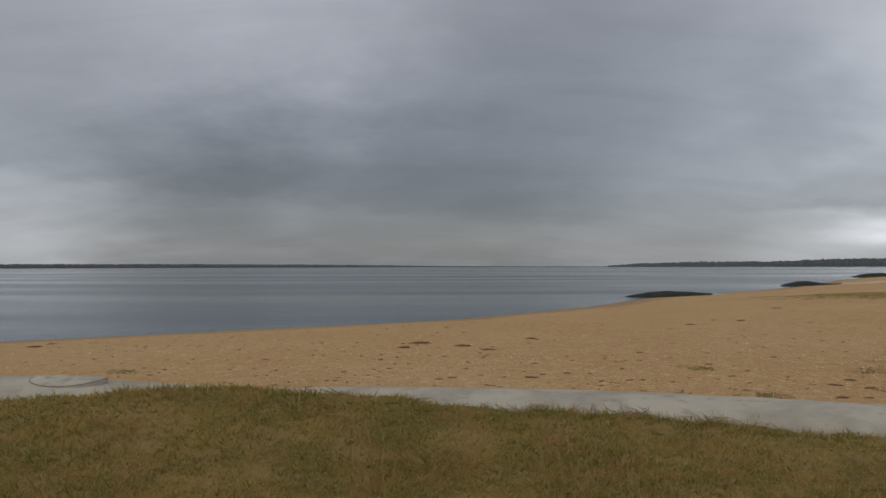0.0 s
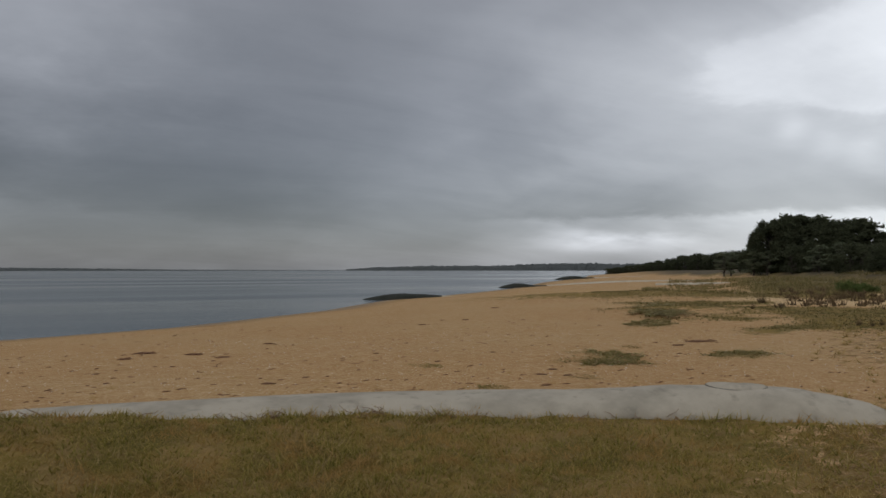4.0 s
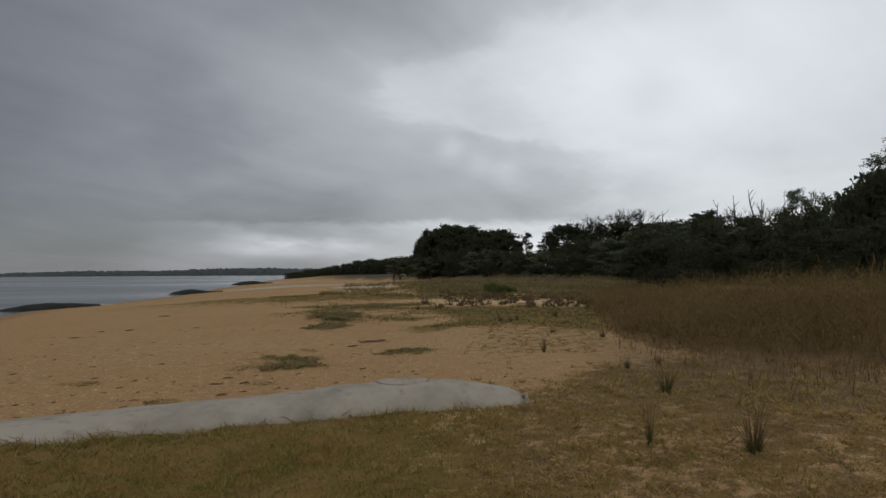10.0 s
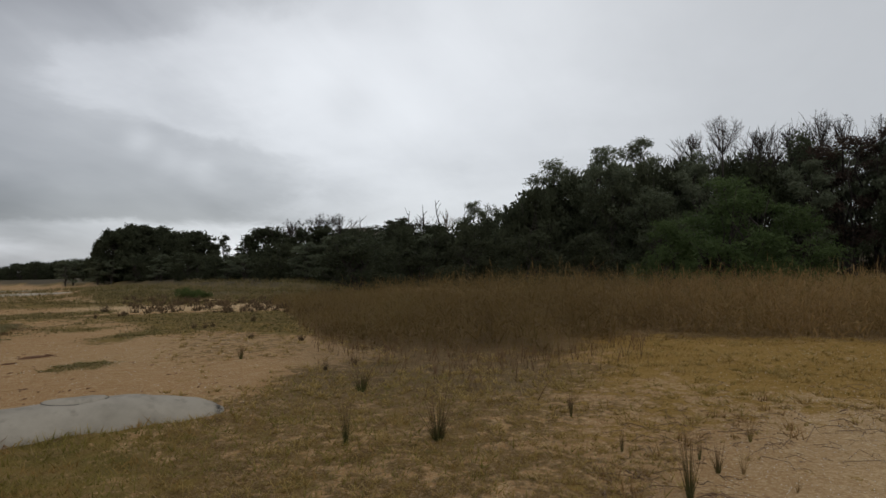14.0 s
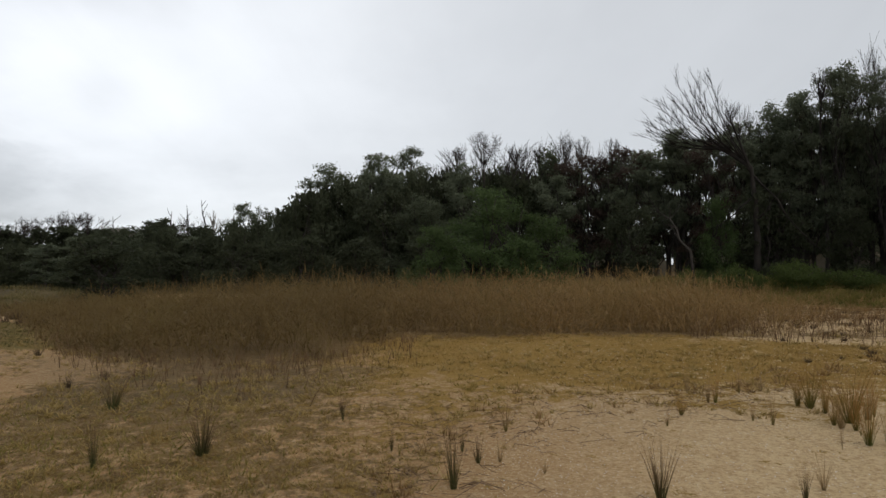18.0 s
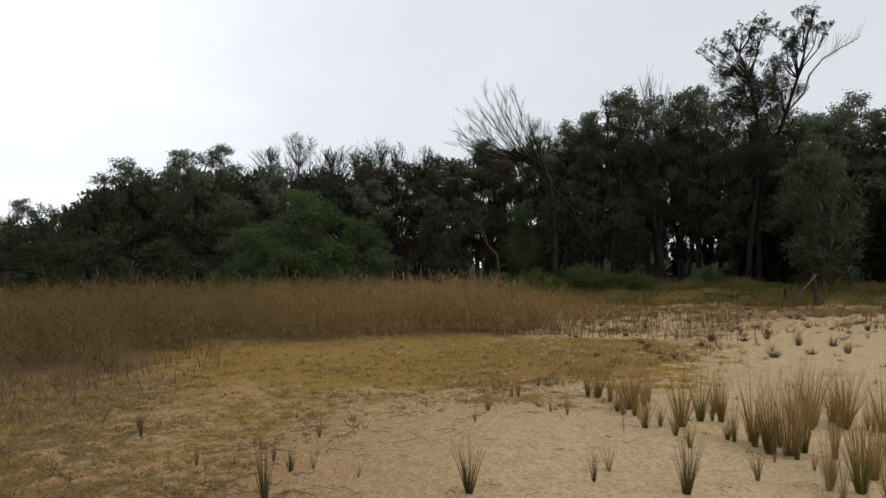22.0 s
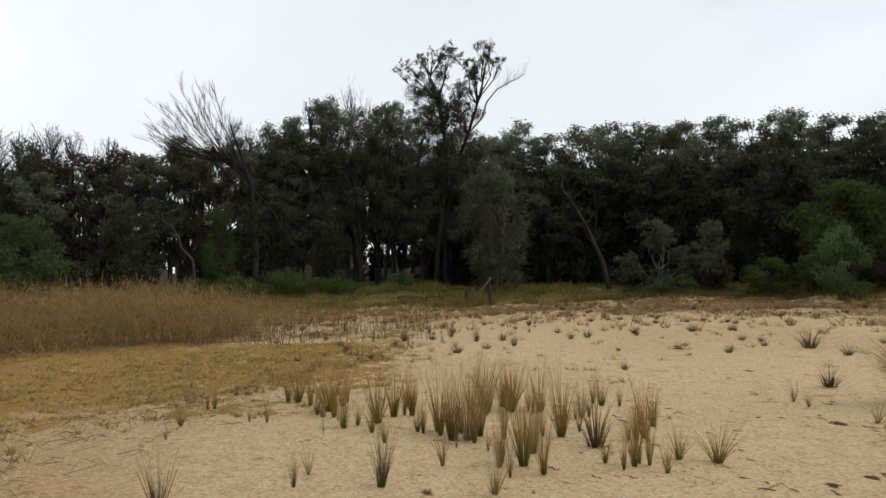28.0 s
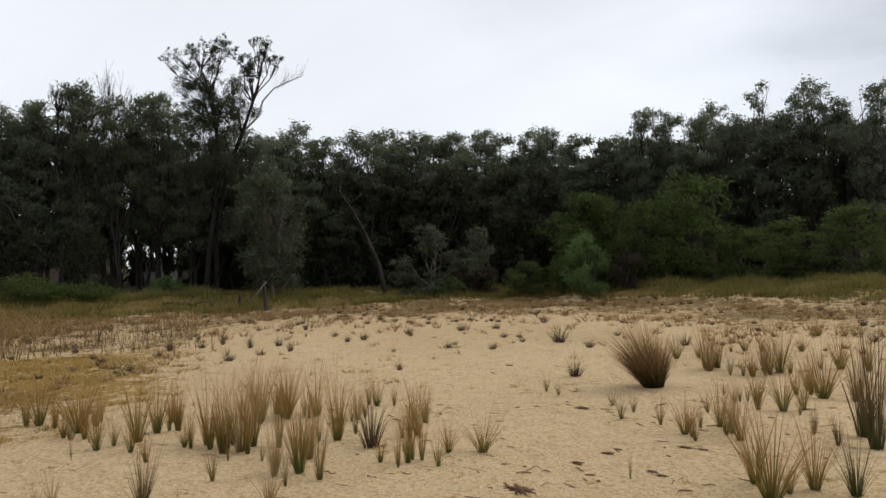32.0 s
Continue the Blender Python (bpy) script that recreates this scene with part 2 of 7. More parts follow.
class Shader:
    """A principled material and short ways to add nodes to it."""

    def __init__(self, name, rough=0.9, spec=0.2):
        self.mat = bpy.data.materials.new(name)
        self.mat.use_nodes = True
        self.n, self.l = self.mat.node_tree.nodes, self.mat.node_tree.links
        self.p = self.n["Principled BSDF"]
        self.p.inputs["Roughness"].default_value = rough
        self.p.inputs["Specular IOR Level"].default_value = spec
        self.coord = self.n.new("ShaderNodeTexCoord").outputs["Object"]

    def put(self, socket, v):
        if hasattr(v, "links"):
            self.l.new(v, socket)
        else:
            socket.default_value = v

    def noise(self, scale, detail=4.0, rough=0.6, stretch=None, vec=None, distort=0.0):
        n = self.n.new("ShaderNodeTexNoise")
        n.inputs["Scale"].default_value, n.inputs["Detail"].default_value = scale, detail
        n.inputs["Roughness"].default_value, n.inputs["Distortion"].default_value = rough, distort
        src = vec or self.coord
        if stretch:
            m = self.n.new("ShaderNodeMapping")
            m.inputs["Scale"].default_value = stretch
            self.l.new(src, m.inputs[0])
            src = m.outputs[0]
        self.l.new(src, n.inputs["Vector"])
        return n.outputs["Fac"]

    def cells(self, scale, kind="F1"):
        n = self.n.new("ShaderNodeTexVoronoi")
        n.feature = kind
        n.inputs["Scale"].default_value = scale
        self.l.new(self.coord, n.inputs["Vector"])
        return n

    def step(self, v, a, b, c=0.0, d=1.0):
        n = self.n.new("ShaderNodeMapRange")
        n.interpolation_type = "SMOOTHSTEP"
        for i, q in enumerate((v, a, b, c, d)):
            self.put(n.inputs[i], q)
        return n.outputs[0]

    def math(self, op, a, b=0.0):
        n = self.n.new("ShaderNodeMath")
        n.operation = op
        self.put(n.inputs[0], a)
        self.put(n.inputs[1], b)
        return n.outputs[0]

    def mix(self, f, a, b, blend="MIX"):
        n = self.n.new("ShaderNodeMix")
        n.data_type, n.blend_type = "RGBA", blend
        for i, v in ((0, f), (6, a), (7, b)):
            if isinstance(v, tuple) and len(v) == 3:
                v = (*v, 1)
            self.put(n.inputs[i], v)
        return n.outputs[2]

    def attr(self, name):
        n = self.n.new("ShaderNodeAttribute")
        n.attribute_name = name
        return n.outputs["Fac"]

    def island(self):
        return self.n.new("ShaderNodeNewGeometry").outputs["Random Per Island"]

    def each(self):
        return self.n.new("ShaderNodeObjectInfo").outputs["Random"]

    def bump(self, height, strength, dist=0.02):
        n = self.n.new("ShaderNodeBump")
        n.inputs["Strength"].default_value, n.inputs["Distance"].default_value = strength, dist
        self.l.new(height, n.inputs["Height"])
        self.l.new(n.outputs[0], self.p.inputs["Normal"])

    def thin(self, share):
        """Lets light through, as leaves and blades do."""
        t, m = self.n.new("ShaderNodeBsdfTranslucent"), self.n.new("ShaderNodeMixShader")
        m.inputs[0].default_value = share
        self.l.new(self.p.inputs["Base Color"].links[0].from_socket, t.inputs[0])
        self.l.new(self.p.outputs[0], m.inputs[1])
        self.l.new(t.outputs[0], m.inputs[2])
        self.l.new(m.outputs[0], self.n["Material Output"].inputs[0])

    def done(self, colour):
        if isinstance(colour, tuple):
            colour = (*colour, 1)
        self.put(self.p.inputs["Base Color"], colour)
        return self.mat


def ground_material():
    s = Shader("sand_and_turf", 0.95, 0.1)
    grain = s.noise(160, 3, 0.7)
    patch = s.noise(1.3, 5, 0.6)
    broad = s.noise(0.16, 4, 0.55)
    mid = s.noise(7, 5, 0.65)
    pale = s.mix(patch, (0.565, 0.412, 0.218), (0.66, 0.487, 0.275))
    gold = s.mix(patch, (0.315, 0.176, 0.07), (0.375, 0.217, 0.092))
    sand = s.mix(s.attr("golden"), pale, gold)
    sand = s.mix(s.step(broad, 0.35, 0.65, 0, 0.35), sand, (0.40, 0.28, 0.14))
    sand = s.mix(s.step(grain, 0.58, 0.72, 0, 0.45), sand, (0.28, 0.18, 0.09))
    sand = s.mix(s.step(grain, 0.42, 0.28, 0, 0.5), sand, (0.72, 0.64, 0.48))
    shells = s.cells(15)
    fleck = s.math("MULTIPLY", s.math("MULTIPLY", s.step(shells.outputs["Distance"], 0.12, 0.05), s.step(s.noise(3.1, 3, 0.6), 0.52, 0.66, 0, 0.8)), s.attr("shell"))
    sand = s.mix(fleck, sand, (0.76, 0.70, 0.60))
    mottle = s.noise(24, 4, 0.75)
    dent = s.noise(4.5, 4, 0.65)
    sand = s.mix(s.step(dent, 0.50, 0.66, 0, 0.26), sand, (0.33, 0.21, 0.10))
    sand = s.mix(s.step(dent, 0.49, 0.36, 0, 0.18), sand, (0.68, 0.55, 0.34))
    sand = s.mix(s.step(mottle, 0.50, 0.60, 0, 0.58), sand, (0.30, 0.18, 0.08))
    sand = s.mix(s.step(mottle, 0.48, 0.38, 0, 0.45), sand, (0.64, 0.47, 0.27))
    speck = s.cells(42)
    sand = s.mix(s.math("MULTIPLY", s.step(speck.outputs["Distance"], 0.30, 0.16), s.step(s.noise(31, 2, 0.5), 0.44, 0.6, 0, 0.5)), sand, (0.22, 0.135, 0.065))
    sand = s.mix(s.math("MULTIPLY", s.step(speck.outputs["Distance"], 0.34, 0.2), s.step(s.noise(29, 2, 0.5), 0.5, 0.42, 0, 0.45)), sand, (0.74, 0.62, 0.42))
    wet = s.attr("wet")
    sand = s.mix(s.math("MULTIPLY", wet, 0.75), sand, (0.17, 0.115, 0.06))
    # dry mat of runners and dead leaves over pale sand
    thatch = s.noise(34, 5, 0.7, (1, 1, 0.3))
    loose = s.noise(2.4, 4, 0.6)
    ragged = s.math("ADD", s.math("MULTIPLY", s.math("SUBTRACT", loose, 0.5), 2.2), s.math("ADD", s.math("MULTIPLY", s.math("SUBTRACT", mid, 0.5), 2.4), s.math("MULTIPLY", s.math("SUBTRACT", thatch, 0.5), 1.6)))
    dead = s.mix(s.step(s.noise(2.6, 5, 0.65), 0.35, 0.65), (0.105, 0.062, 0.018), (0.172, 0.105, 0.034))
    dead = s.mix(s.step(thatch, 0.50, 0.58, 0, 0.75), dead, (0.30, 0.21, 0.12))
    cover = s.step(s.math("ADD", s.attr("dry"), s.math("MULTIPLY", ragged, 0.8)), 0.36, 0.66)
    col = s.mix(cover, sand, dead)
    moss = s.mix(s.step(mid, 0.3, 0.7), (0.25, 0.145, 0.031), (0.335, 0.208, 0.06))
    moss = s.mix(s.step(thatch, 0.5, 0.64, 0, 0.5), moss, (0.13, 0.10, 0.03))
    cover2 = s.step(s.math("ADD", s.attr("ochre"), ragged), 0.40, 0.62)
    col = s.mix(cover2, col, moss)
    green = s.mix(s.step(patch, 0.35, 0.65), (0.105, 0.082, 0.018), (0.20, 0.132, 0.036))
    green = s.mix(s.step(s.noise(2.2, 6, 0.68), 0.46, 0.62, 0, 0.5), green, (0.25, 0.158, 0.075))
    green = s.mix(s.step(thatch, 0.49, 0.6, 0, 0.6), green, (0.23, 0.165, 0.065))
    cover3 = s.step(s.math("ADD", s.attr("turf"), s.math("MULTIPLY", ragged, 0.7)), 0.38, 0.6)
    col = s.mix(cover3, col, green)
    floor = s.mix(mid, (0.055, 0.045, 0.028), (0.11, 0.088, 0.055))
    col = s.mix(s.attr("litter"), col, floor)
    lumps = s.math("ADD", s.math("ADD", s.math("MULTIPLY", mid, 0.9), s.math("MULTIPLY", dent, 1.2)), s.math("MULTIPLY", s.noise(26, 4, 0.65), 0.5))
    s.bump(s.math("ADD", lumps, s.math("MULTIPLY", grain, 0.12)), 0.65, 0.06)
    s.put(s.p.inputs["Roughness"], s.step(wet, 0.3, 1.0, 0.95, 0.45))
    return s.done(col)


def water_material():
    s = Shader("bay_water", 0.12, 0.30)
    s.p.inputs["IOR"].default_value = 1.33
    wide = s.noise(0.02, 3, 0.5, (0.35, 1.6, 1))
    chop = s.noise(0.9, 4, 0.6, (0.45, 1.1, 1))
    small = s.noise(4.5, 3, 0.6, (0.5, 1.0, 1))
    lap = s.noise(0.22, 3, 0.5, (0.3, 1.5, 1))
    s.bump(s.math("ADD", s.math("ADD", chop, s.math("MULTIPLY", small, 0.22)), s.math("MULTIPLY", lap, 1.2)), 0.45, 0.11)
    s.put(s.p.inputs["Roughness"], s.step(wide, 0.4, 0.62, 0.22, 0.09))
    return s.done(s.mix(wide, (0.045, 0.062, 0.074), (0.062, 0.08, 0.092)))


def leaf_material(name, dark, light, tips=None, rough=0.6):
    s = Shader(name, rough, 0.08)
    r = s.island()
    col = s.mix(r, dark, light)
    if tips:
        col = s.mix(s.step(r, 0.86, 0.97), col, tips)
    col = s.mix(0.35, col, tuple(0.5 * (a + b) for a, b in zip(dark, light)))
    col = s.mix(s.step(s.noise(0.6, 3, 0.5), 0.35, 0.65, 0, 0.5), col, tuple(0.8 * v for v in dark))
    col = s.mix(s.math("MULTIPLY", s.each(), 0.35), col, tuple(0.75 * a + 0.25 * b for a, b in zip(dark, (0.09, 0.07, 0.03))))
    made = s.done(col)
    s.thin(0.5)
    return made


def bark_material(name, dark, light, scale=7.0):
    s = Shader(name, 0.9, 0.15)
    g = s.noise(scale, 6, 0.65, (1, 1, 0.18))
    s.bump(g, 0.6, 0.03)
    return s.done(s.mix(s.step(s.noise(1.1, 3, 0.5), 0.4, 0.65, 0, 0.6), s.mix(g, dark, light), tuple(0.6 * v for v in dark)))


def blade_material(name, foot, middle, tip, patchy=0.0, other=(0.1, 0.1, 0.03), olive=None, patch=0.35, edge=(0.45, 0.7)):
    """Blades that change colour from foot to tip."""
    s = Shader(name, 0.7, 0.2)
    a, r = s.attr("along"), s.island()
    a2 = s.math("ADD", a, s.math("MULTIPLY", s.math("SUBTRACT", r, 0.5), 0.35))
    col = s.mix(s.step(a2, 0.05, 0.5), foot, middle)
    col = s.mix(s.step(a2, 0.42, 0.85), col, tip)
    col = s.mix(s.step(r, 0.86, 0.93, 0, 0.75), col, (0.40, 0.29, 0.15))
    if olive:
        col = s.mix(s.step(r, 0.32, 0.12, 0, 0.6), col, tuple(0.45 * v for v in middle))
        col = s.mix(s.step(r, 0.66, 0.8, 0, 0.5), col, (0.42, 0.29, 0.14))
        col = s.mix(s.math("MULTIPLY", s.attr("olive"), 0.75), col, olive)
    col = s.mix(s.step(s.noise(patch, 4, 0.55), *edge, 0, patchy), col, other)
    made = s.done(s.mix(s.math("MULTIPLY", s.each(), 0.4), col, tuple(0.6 * v for v in middle)))
    s.thin(0.4)
    return made


def fabric_material(name, light, dark, wet=0.0):
    s = Shader(name, 0.85, 0.2)
    weave = s.noise(240, 2, 0.5)
    blot = s.noise(1.6, 6, 0.62)
    run = s.noise(4.5, 5, 0.65, (1, 1, 0.35))
    col = s.mix(s.step(blot, 0.36, 0.7), light, dark)
    col = s.mix(s.step(run, 0.52, 0.74, 0, 0.55), col, tuple(0.55 * v for v in dark))
    col = s.mix(s.step(s.noise(22, 4, 0.7), 0.64, 0.74, 0, 0.5), col, (0.16, 0.14, 0.10))
    col = s.mix(s.math("MULTIPLY", s.attr("worn"), s.step(s.noise(17, 5, 0.75), 0.38, 0.6)), col, (0.045, 0.04, 0.035))
    s.bump(s.math("ADD", s.math("MULTIPLY", weave, 0.1), s.math("ADD", blot, s.math("MULTIPLY", run, 0.3))), 0.35, 0.03)
    return s.done(col)


def plain_material(name, a, b, scale=6.0, rough=0.8, bump=0.3):
    s = Shader(name, rough, 0.2)
    g = s.noise(scale, 5, 0.6)
    s.bump(g, bump, 0.02)
    return s.done(s.mix(g, a, b))


M_GROUND = ground_material()
M_WATER = water_material()
M_TUBE = fabric_material("geotextile", (0.36, 0.322, 0.258), (0.25, 0.224, 0.178))
M_TUBE_WET = fabric_material("algae_dark_geotextile", (0.028, 0.03, 0.024), (0.018, 0.02, 0.015))
M_TUBE_FAR = fabric_material("sunned_geotextile", (0.42, 0.375, 0.30), (0.34, 0.30, 0.235))
M_SEAM = plain_material("seam_cord", (0.07, 0.065, 0.06), (0.13, 0.12, 0.11), 40)
M_LEAF_DARK = leaf_material("dark_banksia_leaf", (0.048, 0.056, 0.032), (0.096, 0.107, 0.06))
M_LEAF_GUM = leaf_material("gum_leaf", (0.125, 0.142, 0.092), (0.225, 0.25, 0.155))
M_LEAF_OLIVE = leaf_material("grey_olive_leaf", (0.085, 0.10, 0.06), (0.155, 0.175, 0.105))
M_LEAF_GREEN = leaf_material("wattle_leaf", (0.07, 0.105, 0.038), (0.14, 0.19, 0.072))
M_LEAF_FRESH = leaf_material("fresh_green_leaf", (0.062, 0.088, 0.026), (0.125, 0.165, 0.05))
M_LEAF_PALE = leaf_material("pale_green_leaf", (0.10, 0.16, 0.055), (0.18, 0.26, 0.095))
M_LEAF_BROWN = leaf_material("dying_leaf", (0.07, 0.05, 0.04), (0.14, 0.10, 0.075))
M_LEAF_LOW = leaf_material("bank_creeper_leaf", (0.075, 0.105, 0.03), (0.15, 0.185, 0.06))
M_BARK = bark_material("dark_bark", (0.032, 0.027, 0.023), (0.085, 0.071, 0.06))
M_BARK_DARK = bark_material("blackish_bark", (0.02, 0.017, 0.014), (0.055, 0.046, 0.038))
M_BARK_PALE = bark_material("grey_bark", (0.09, 0.075, 0.06), (0.22, 0.19, 0.155))
M_DEADWOOD = bark_material("bleached_dead_wood", (0.16, 0.135, 0.11), (0.36, 0.32, 0.27), 12)
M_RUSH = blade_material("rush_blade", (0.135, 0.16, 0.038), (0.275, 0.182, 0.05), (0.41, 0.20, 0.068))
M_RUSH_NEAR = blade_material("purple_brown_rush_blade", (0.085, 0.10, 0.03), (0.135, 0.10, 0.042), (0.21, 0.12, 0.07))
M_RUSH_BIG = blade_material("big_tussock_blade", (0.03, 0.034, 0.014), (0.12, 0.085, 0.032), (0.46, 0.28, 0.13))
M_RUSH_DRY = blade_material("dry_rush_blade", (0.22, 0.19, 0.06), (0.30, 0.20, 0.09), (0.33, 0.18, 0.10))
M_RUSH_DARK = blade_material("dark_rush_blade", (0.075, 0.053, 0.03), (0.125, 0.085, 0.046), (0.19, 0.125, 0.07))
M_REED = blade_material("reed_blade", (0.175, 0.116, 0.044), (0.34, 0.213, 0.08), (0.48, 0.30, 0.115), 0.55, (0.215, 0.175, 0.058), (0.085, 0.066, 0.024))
M_REED_RED = blade_material("russet_stem", (0.11, 0.068, 0.035), (0.17, 0.10, 0.05), (0.23, 0.14, 0.075))
M_GRASS = blade_material("turf_blade", (0.12, 0.112, 0.021), (0.215, 0.18, 0.036), (0.40, 0.30, 0.095), 0.85, (0.40, 0.235, 0.085), None, 2.4, (0.47, 0.62))
M_THATCH = blade_material("dry_grass_blade", (0.16, 0.095, 0.036), (0.27, 0.168, 0.07), (0.40, 0.27, 0.125), 0.5, (0.17, 0.11, 0.03))
M_OCHRE = blade_material("ochre_sedge_blade", (0.22, 0.13, 0.026), (0.32, 0.195, 0.048), (0.45, 0.295, 0.10))
M_BANKGRASS = blade_material("bank_grass_blade", (0.105, 0.11, 0.024), (0.195, 0.18, 0.04), (0.30, 0.245, 0.078))
M_WRACK = plain_material("dried_seaweed", (0.13, 0.066, 0.038), (0.29, 0.16, 0.095), 30, 0.85, 0.6)
M_SHELL = plain_material("bleached_shell", (0.66, 0.61, 0.52), (0.80, 0.76, 0.68), 60, 0.6, 0.2)
# leaf colour lifted to pale blue-grey, distance haze painted in
M_FARWOOD_HAZED = leaf_material("hazed_far_wood", (0.15, 0.165, 0.165), (0.19, 0.205, 0.205))
M_MATGRASS = blade_material("creeping_grass_blade", (0.15, 0.13, 0.035), (0.21, 0.175, 0.055), (0.28, 0.22, 0.085))
M_STUBBLE = blade_material("brown_stubble_blade", (0.19, 0.11, 0.045), (0.30, 0.18, 0.07), (0.40, 0.25, 0.11))
M_STRAW = blade_material("straw_tuft_blade", (0.23, 0.155, 0.045), (0.38, 0.265, 0.085), (0.53, 0.385, 0.155), 0.5, (0.26, 0.205, 0.05))
M_MARRAM = blade_material("marram_blade", (0.105, 0.088, 0.03), (0.175, 0.142, 0.05), (0.25, 0.205, 0.09))
M_TWIG = plain_material("dry_twig", (0.15, 0.095, 0.058), (0.25, 0.165, 0.10), 30)
M_PAINT = plain_material("white_weatherboard", (0.70, 0.71, 0.72), (0.80, 0.80, 0.80), 3, 0.6, 0.1)
M_ROOF = plain_material("grey_sheet_roof", (0.30, 0.31, 0.32), (0.40, 0.41, 0.42), 3, 0.5, 0.1)

# ---- the lie of the land ----
EYE = 1.6
SEA = -1.0
SHORE = ((-400, -60), (-120, 2), (-50, 15), (-15.5, 24), (0, 33), (9, 43), (16.5, 55), (30, 68), (45, 85),
         (68, 118), (97, 153), (138, 207), (168, 252), (205, 288), (260, 305), (330, 330), (420, 380), (700, 450), (1500, 700), (4600, 1200))


def shore_distance(x, y):
    """Signed distance to the waterline, positive on land."""
    best = np.full(np.shape(x), 1e9)
    side = np.zeros(np.shape(x))
    for (ax, ay), (bx, by) in zip(SHORE, SHORE[1:]):
        dx, dy = bx - ax, by - ay
        t = np.clip(((x - ax) * dx + (y - ay) * dy) / (dx * dx + dy * dy), 0, 1)
        px, py = ax + t * dx, ay + t * dy
        d = np.hypot(x - px, y - py)
        s = np.where((x - px) * dy - (y - py) * dx > 0, 1.0, -1.0)
        near = d < best
        best = np.where(near, d, best)
        side = np.where(near, s, side)
    return best * side


def smooth(a, b, v):
    t = np.clip((v - a) / (b - a), 0, 1)
    return t * t * (3 - 2 * t)


def bump(x, y, cx, cy, ax, ay, turn=0.0):
    c, s = math.cos(turn), math.sin(turn)
    u, v = (x - cx) * c + (y - cy) * s, -(x - cx) * s + (y - cy) * c
    return np.exp(-(u / ax) ** 2 - (v / ay) ** 2)


def bank_distance(x, y):
    """How far inland of the grassy bank at the foot of the wood; negative on the flat."""
    az = np.degrees(np.arctan2(x, y)) % 360
    r = np.hypot(x, y)
    foot = np.interp(az, (0, 30, 44, 52, 60, 75, 90, 105, 118, 130, 145, 160, 172, 185, 230, 360),
                     (400, 250, 150, 95, 60, 45, 41, 40, 37, 34.5, 35.5, 34, 30, 27, 40, 400))
    return r - foot


def land(x, y):
    """Height of the ground."""
    x, y = np.asarray(x, float), np.asarray(y, float)
    s = shore_distance(x, y)
    z = np.interp(s, (-400, -40, -8, 0, 6, 14, 21, 30), (-9, -3.5, -1.5, SEA, -0.62, -0.22, -0.03, 0.0))
    z = z + 0.34 * bump(x, y, -2.1, 6.95, 2.6, 1.25, -0.10)
    z = z + 0.07 * bump(x, y, 1.9, 7.0, 1.7, 0.8, -0.2)
    b = bank_distance(x, y)
    up = smooth(-3.0, 2.5, b) * smooth(8, 30, s)
    r = np.hypot(x, y)
    az = np.degrees(np.arctan2(x, y)) % 360
    crest = np.interp(az, (0, 90, 110, 130, 143, 158, 172, 190, 360), (0.5, 0.6, 1.0, 0.85, 0.5, 0.36, 0.62, 0.8, 0.5))
    z = z + crest * up + 0.7 * smooth(4, 40, b) * smooth(8, 40, s)
    roll = 0.05 * np.sin(x * 0.55 + 1.3 * np.sin(y * 0.31)) * np.cos(y * 0.47 + x * 0.12) + 0.018 * np.sin(2.1 * x + y) * np.sin(1.7 * y - 0.6 * x)
    z = z + roll * smooth(3, 9, r) * smooth(2, 14, s)
    # the crest of the bank is lumpy
    lump = np.sin(1.1 * x + 1.7 * np.sin(0.7 * y)) * np.sin(0.9 * y + 1.4 * np.sin(0.8 * x)) + 0.6 * np.sin(2.3 * x + 1.1 * y) * np.sin(1.9 * y - 0.7 * x)
    z = z + 0.13 * lump * smooth(-3.5, -0.5, b) * smooth(9, 3, b) * smooth(85, 100, az)
    # rising ground deep in the wood
    z = z + 4.2 * smooth(20, 44, b) * smooth(60, 66, az) * smooth(200, 190, az) * (1 - np.exp(-((az - 127.8) / 2.0) ** 4) - 0.8 * np.exp(-((az - 110.8) / 0.9) ** 4))
    # low grassed dune and hummocks up the beach
    z = z + 0.30 * bump(x, y, 27, 36, 9, 3.2, -0.75) + 0.22 * bump(x, y, 19, 22, 3, 1.2, -0.6) + 0.45 * smooth(46, 56, r) * smooth(42, 47, az) * smooth(66, 60, az)
    return z



# ---- making meshes ----


def mesh_of(name, verts, faces, material, smooth_faces=False, **attrs):
    me = bpy.data.meshes.new(name)
    me.from_pydata([tuple(v) for v in np.asarray(verts, float).tolist()], [], [tuple(f) for f in (faces.tolist() if hasattr(faces, "tolist") else faces)])
    for key, values in attrs.items():
        me.attributes.new(key, "FLOAT", "POINT").data.foreach_set("value", np.asarray(values, np.float32))
    if smooth_faces:
        me.polygons.foreach_set("use_smooth", np.ones(len(me.polygons), bool))
    me.materials.append(material)
    me.update()
    return me


def part_mesh(name, me, parent, label=""):
    ob = new(name, me)
    ob.parent = parent
    if label:
        tagged(ob, label)
    return ob


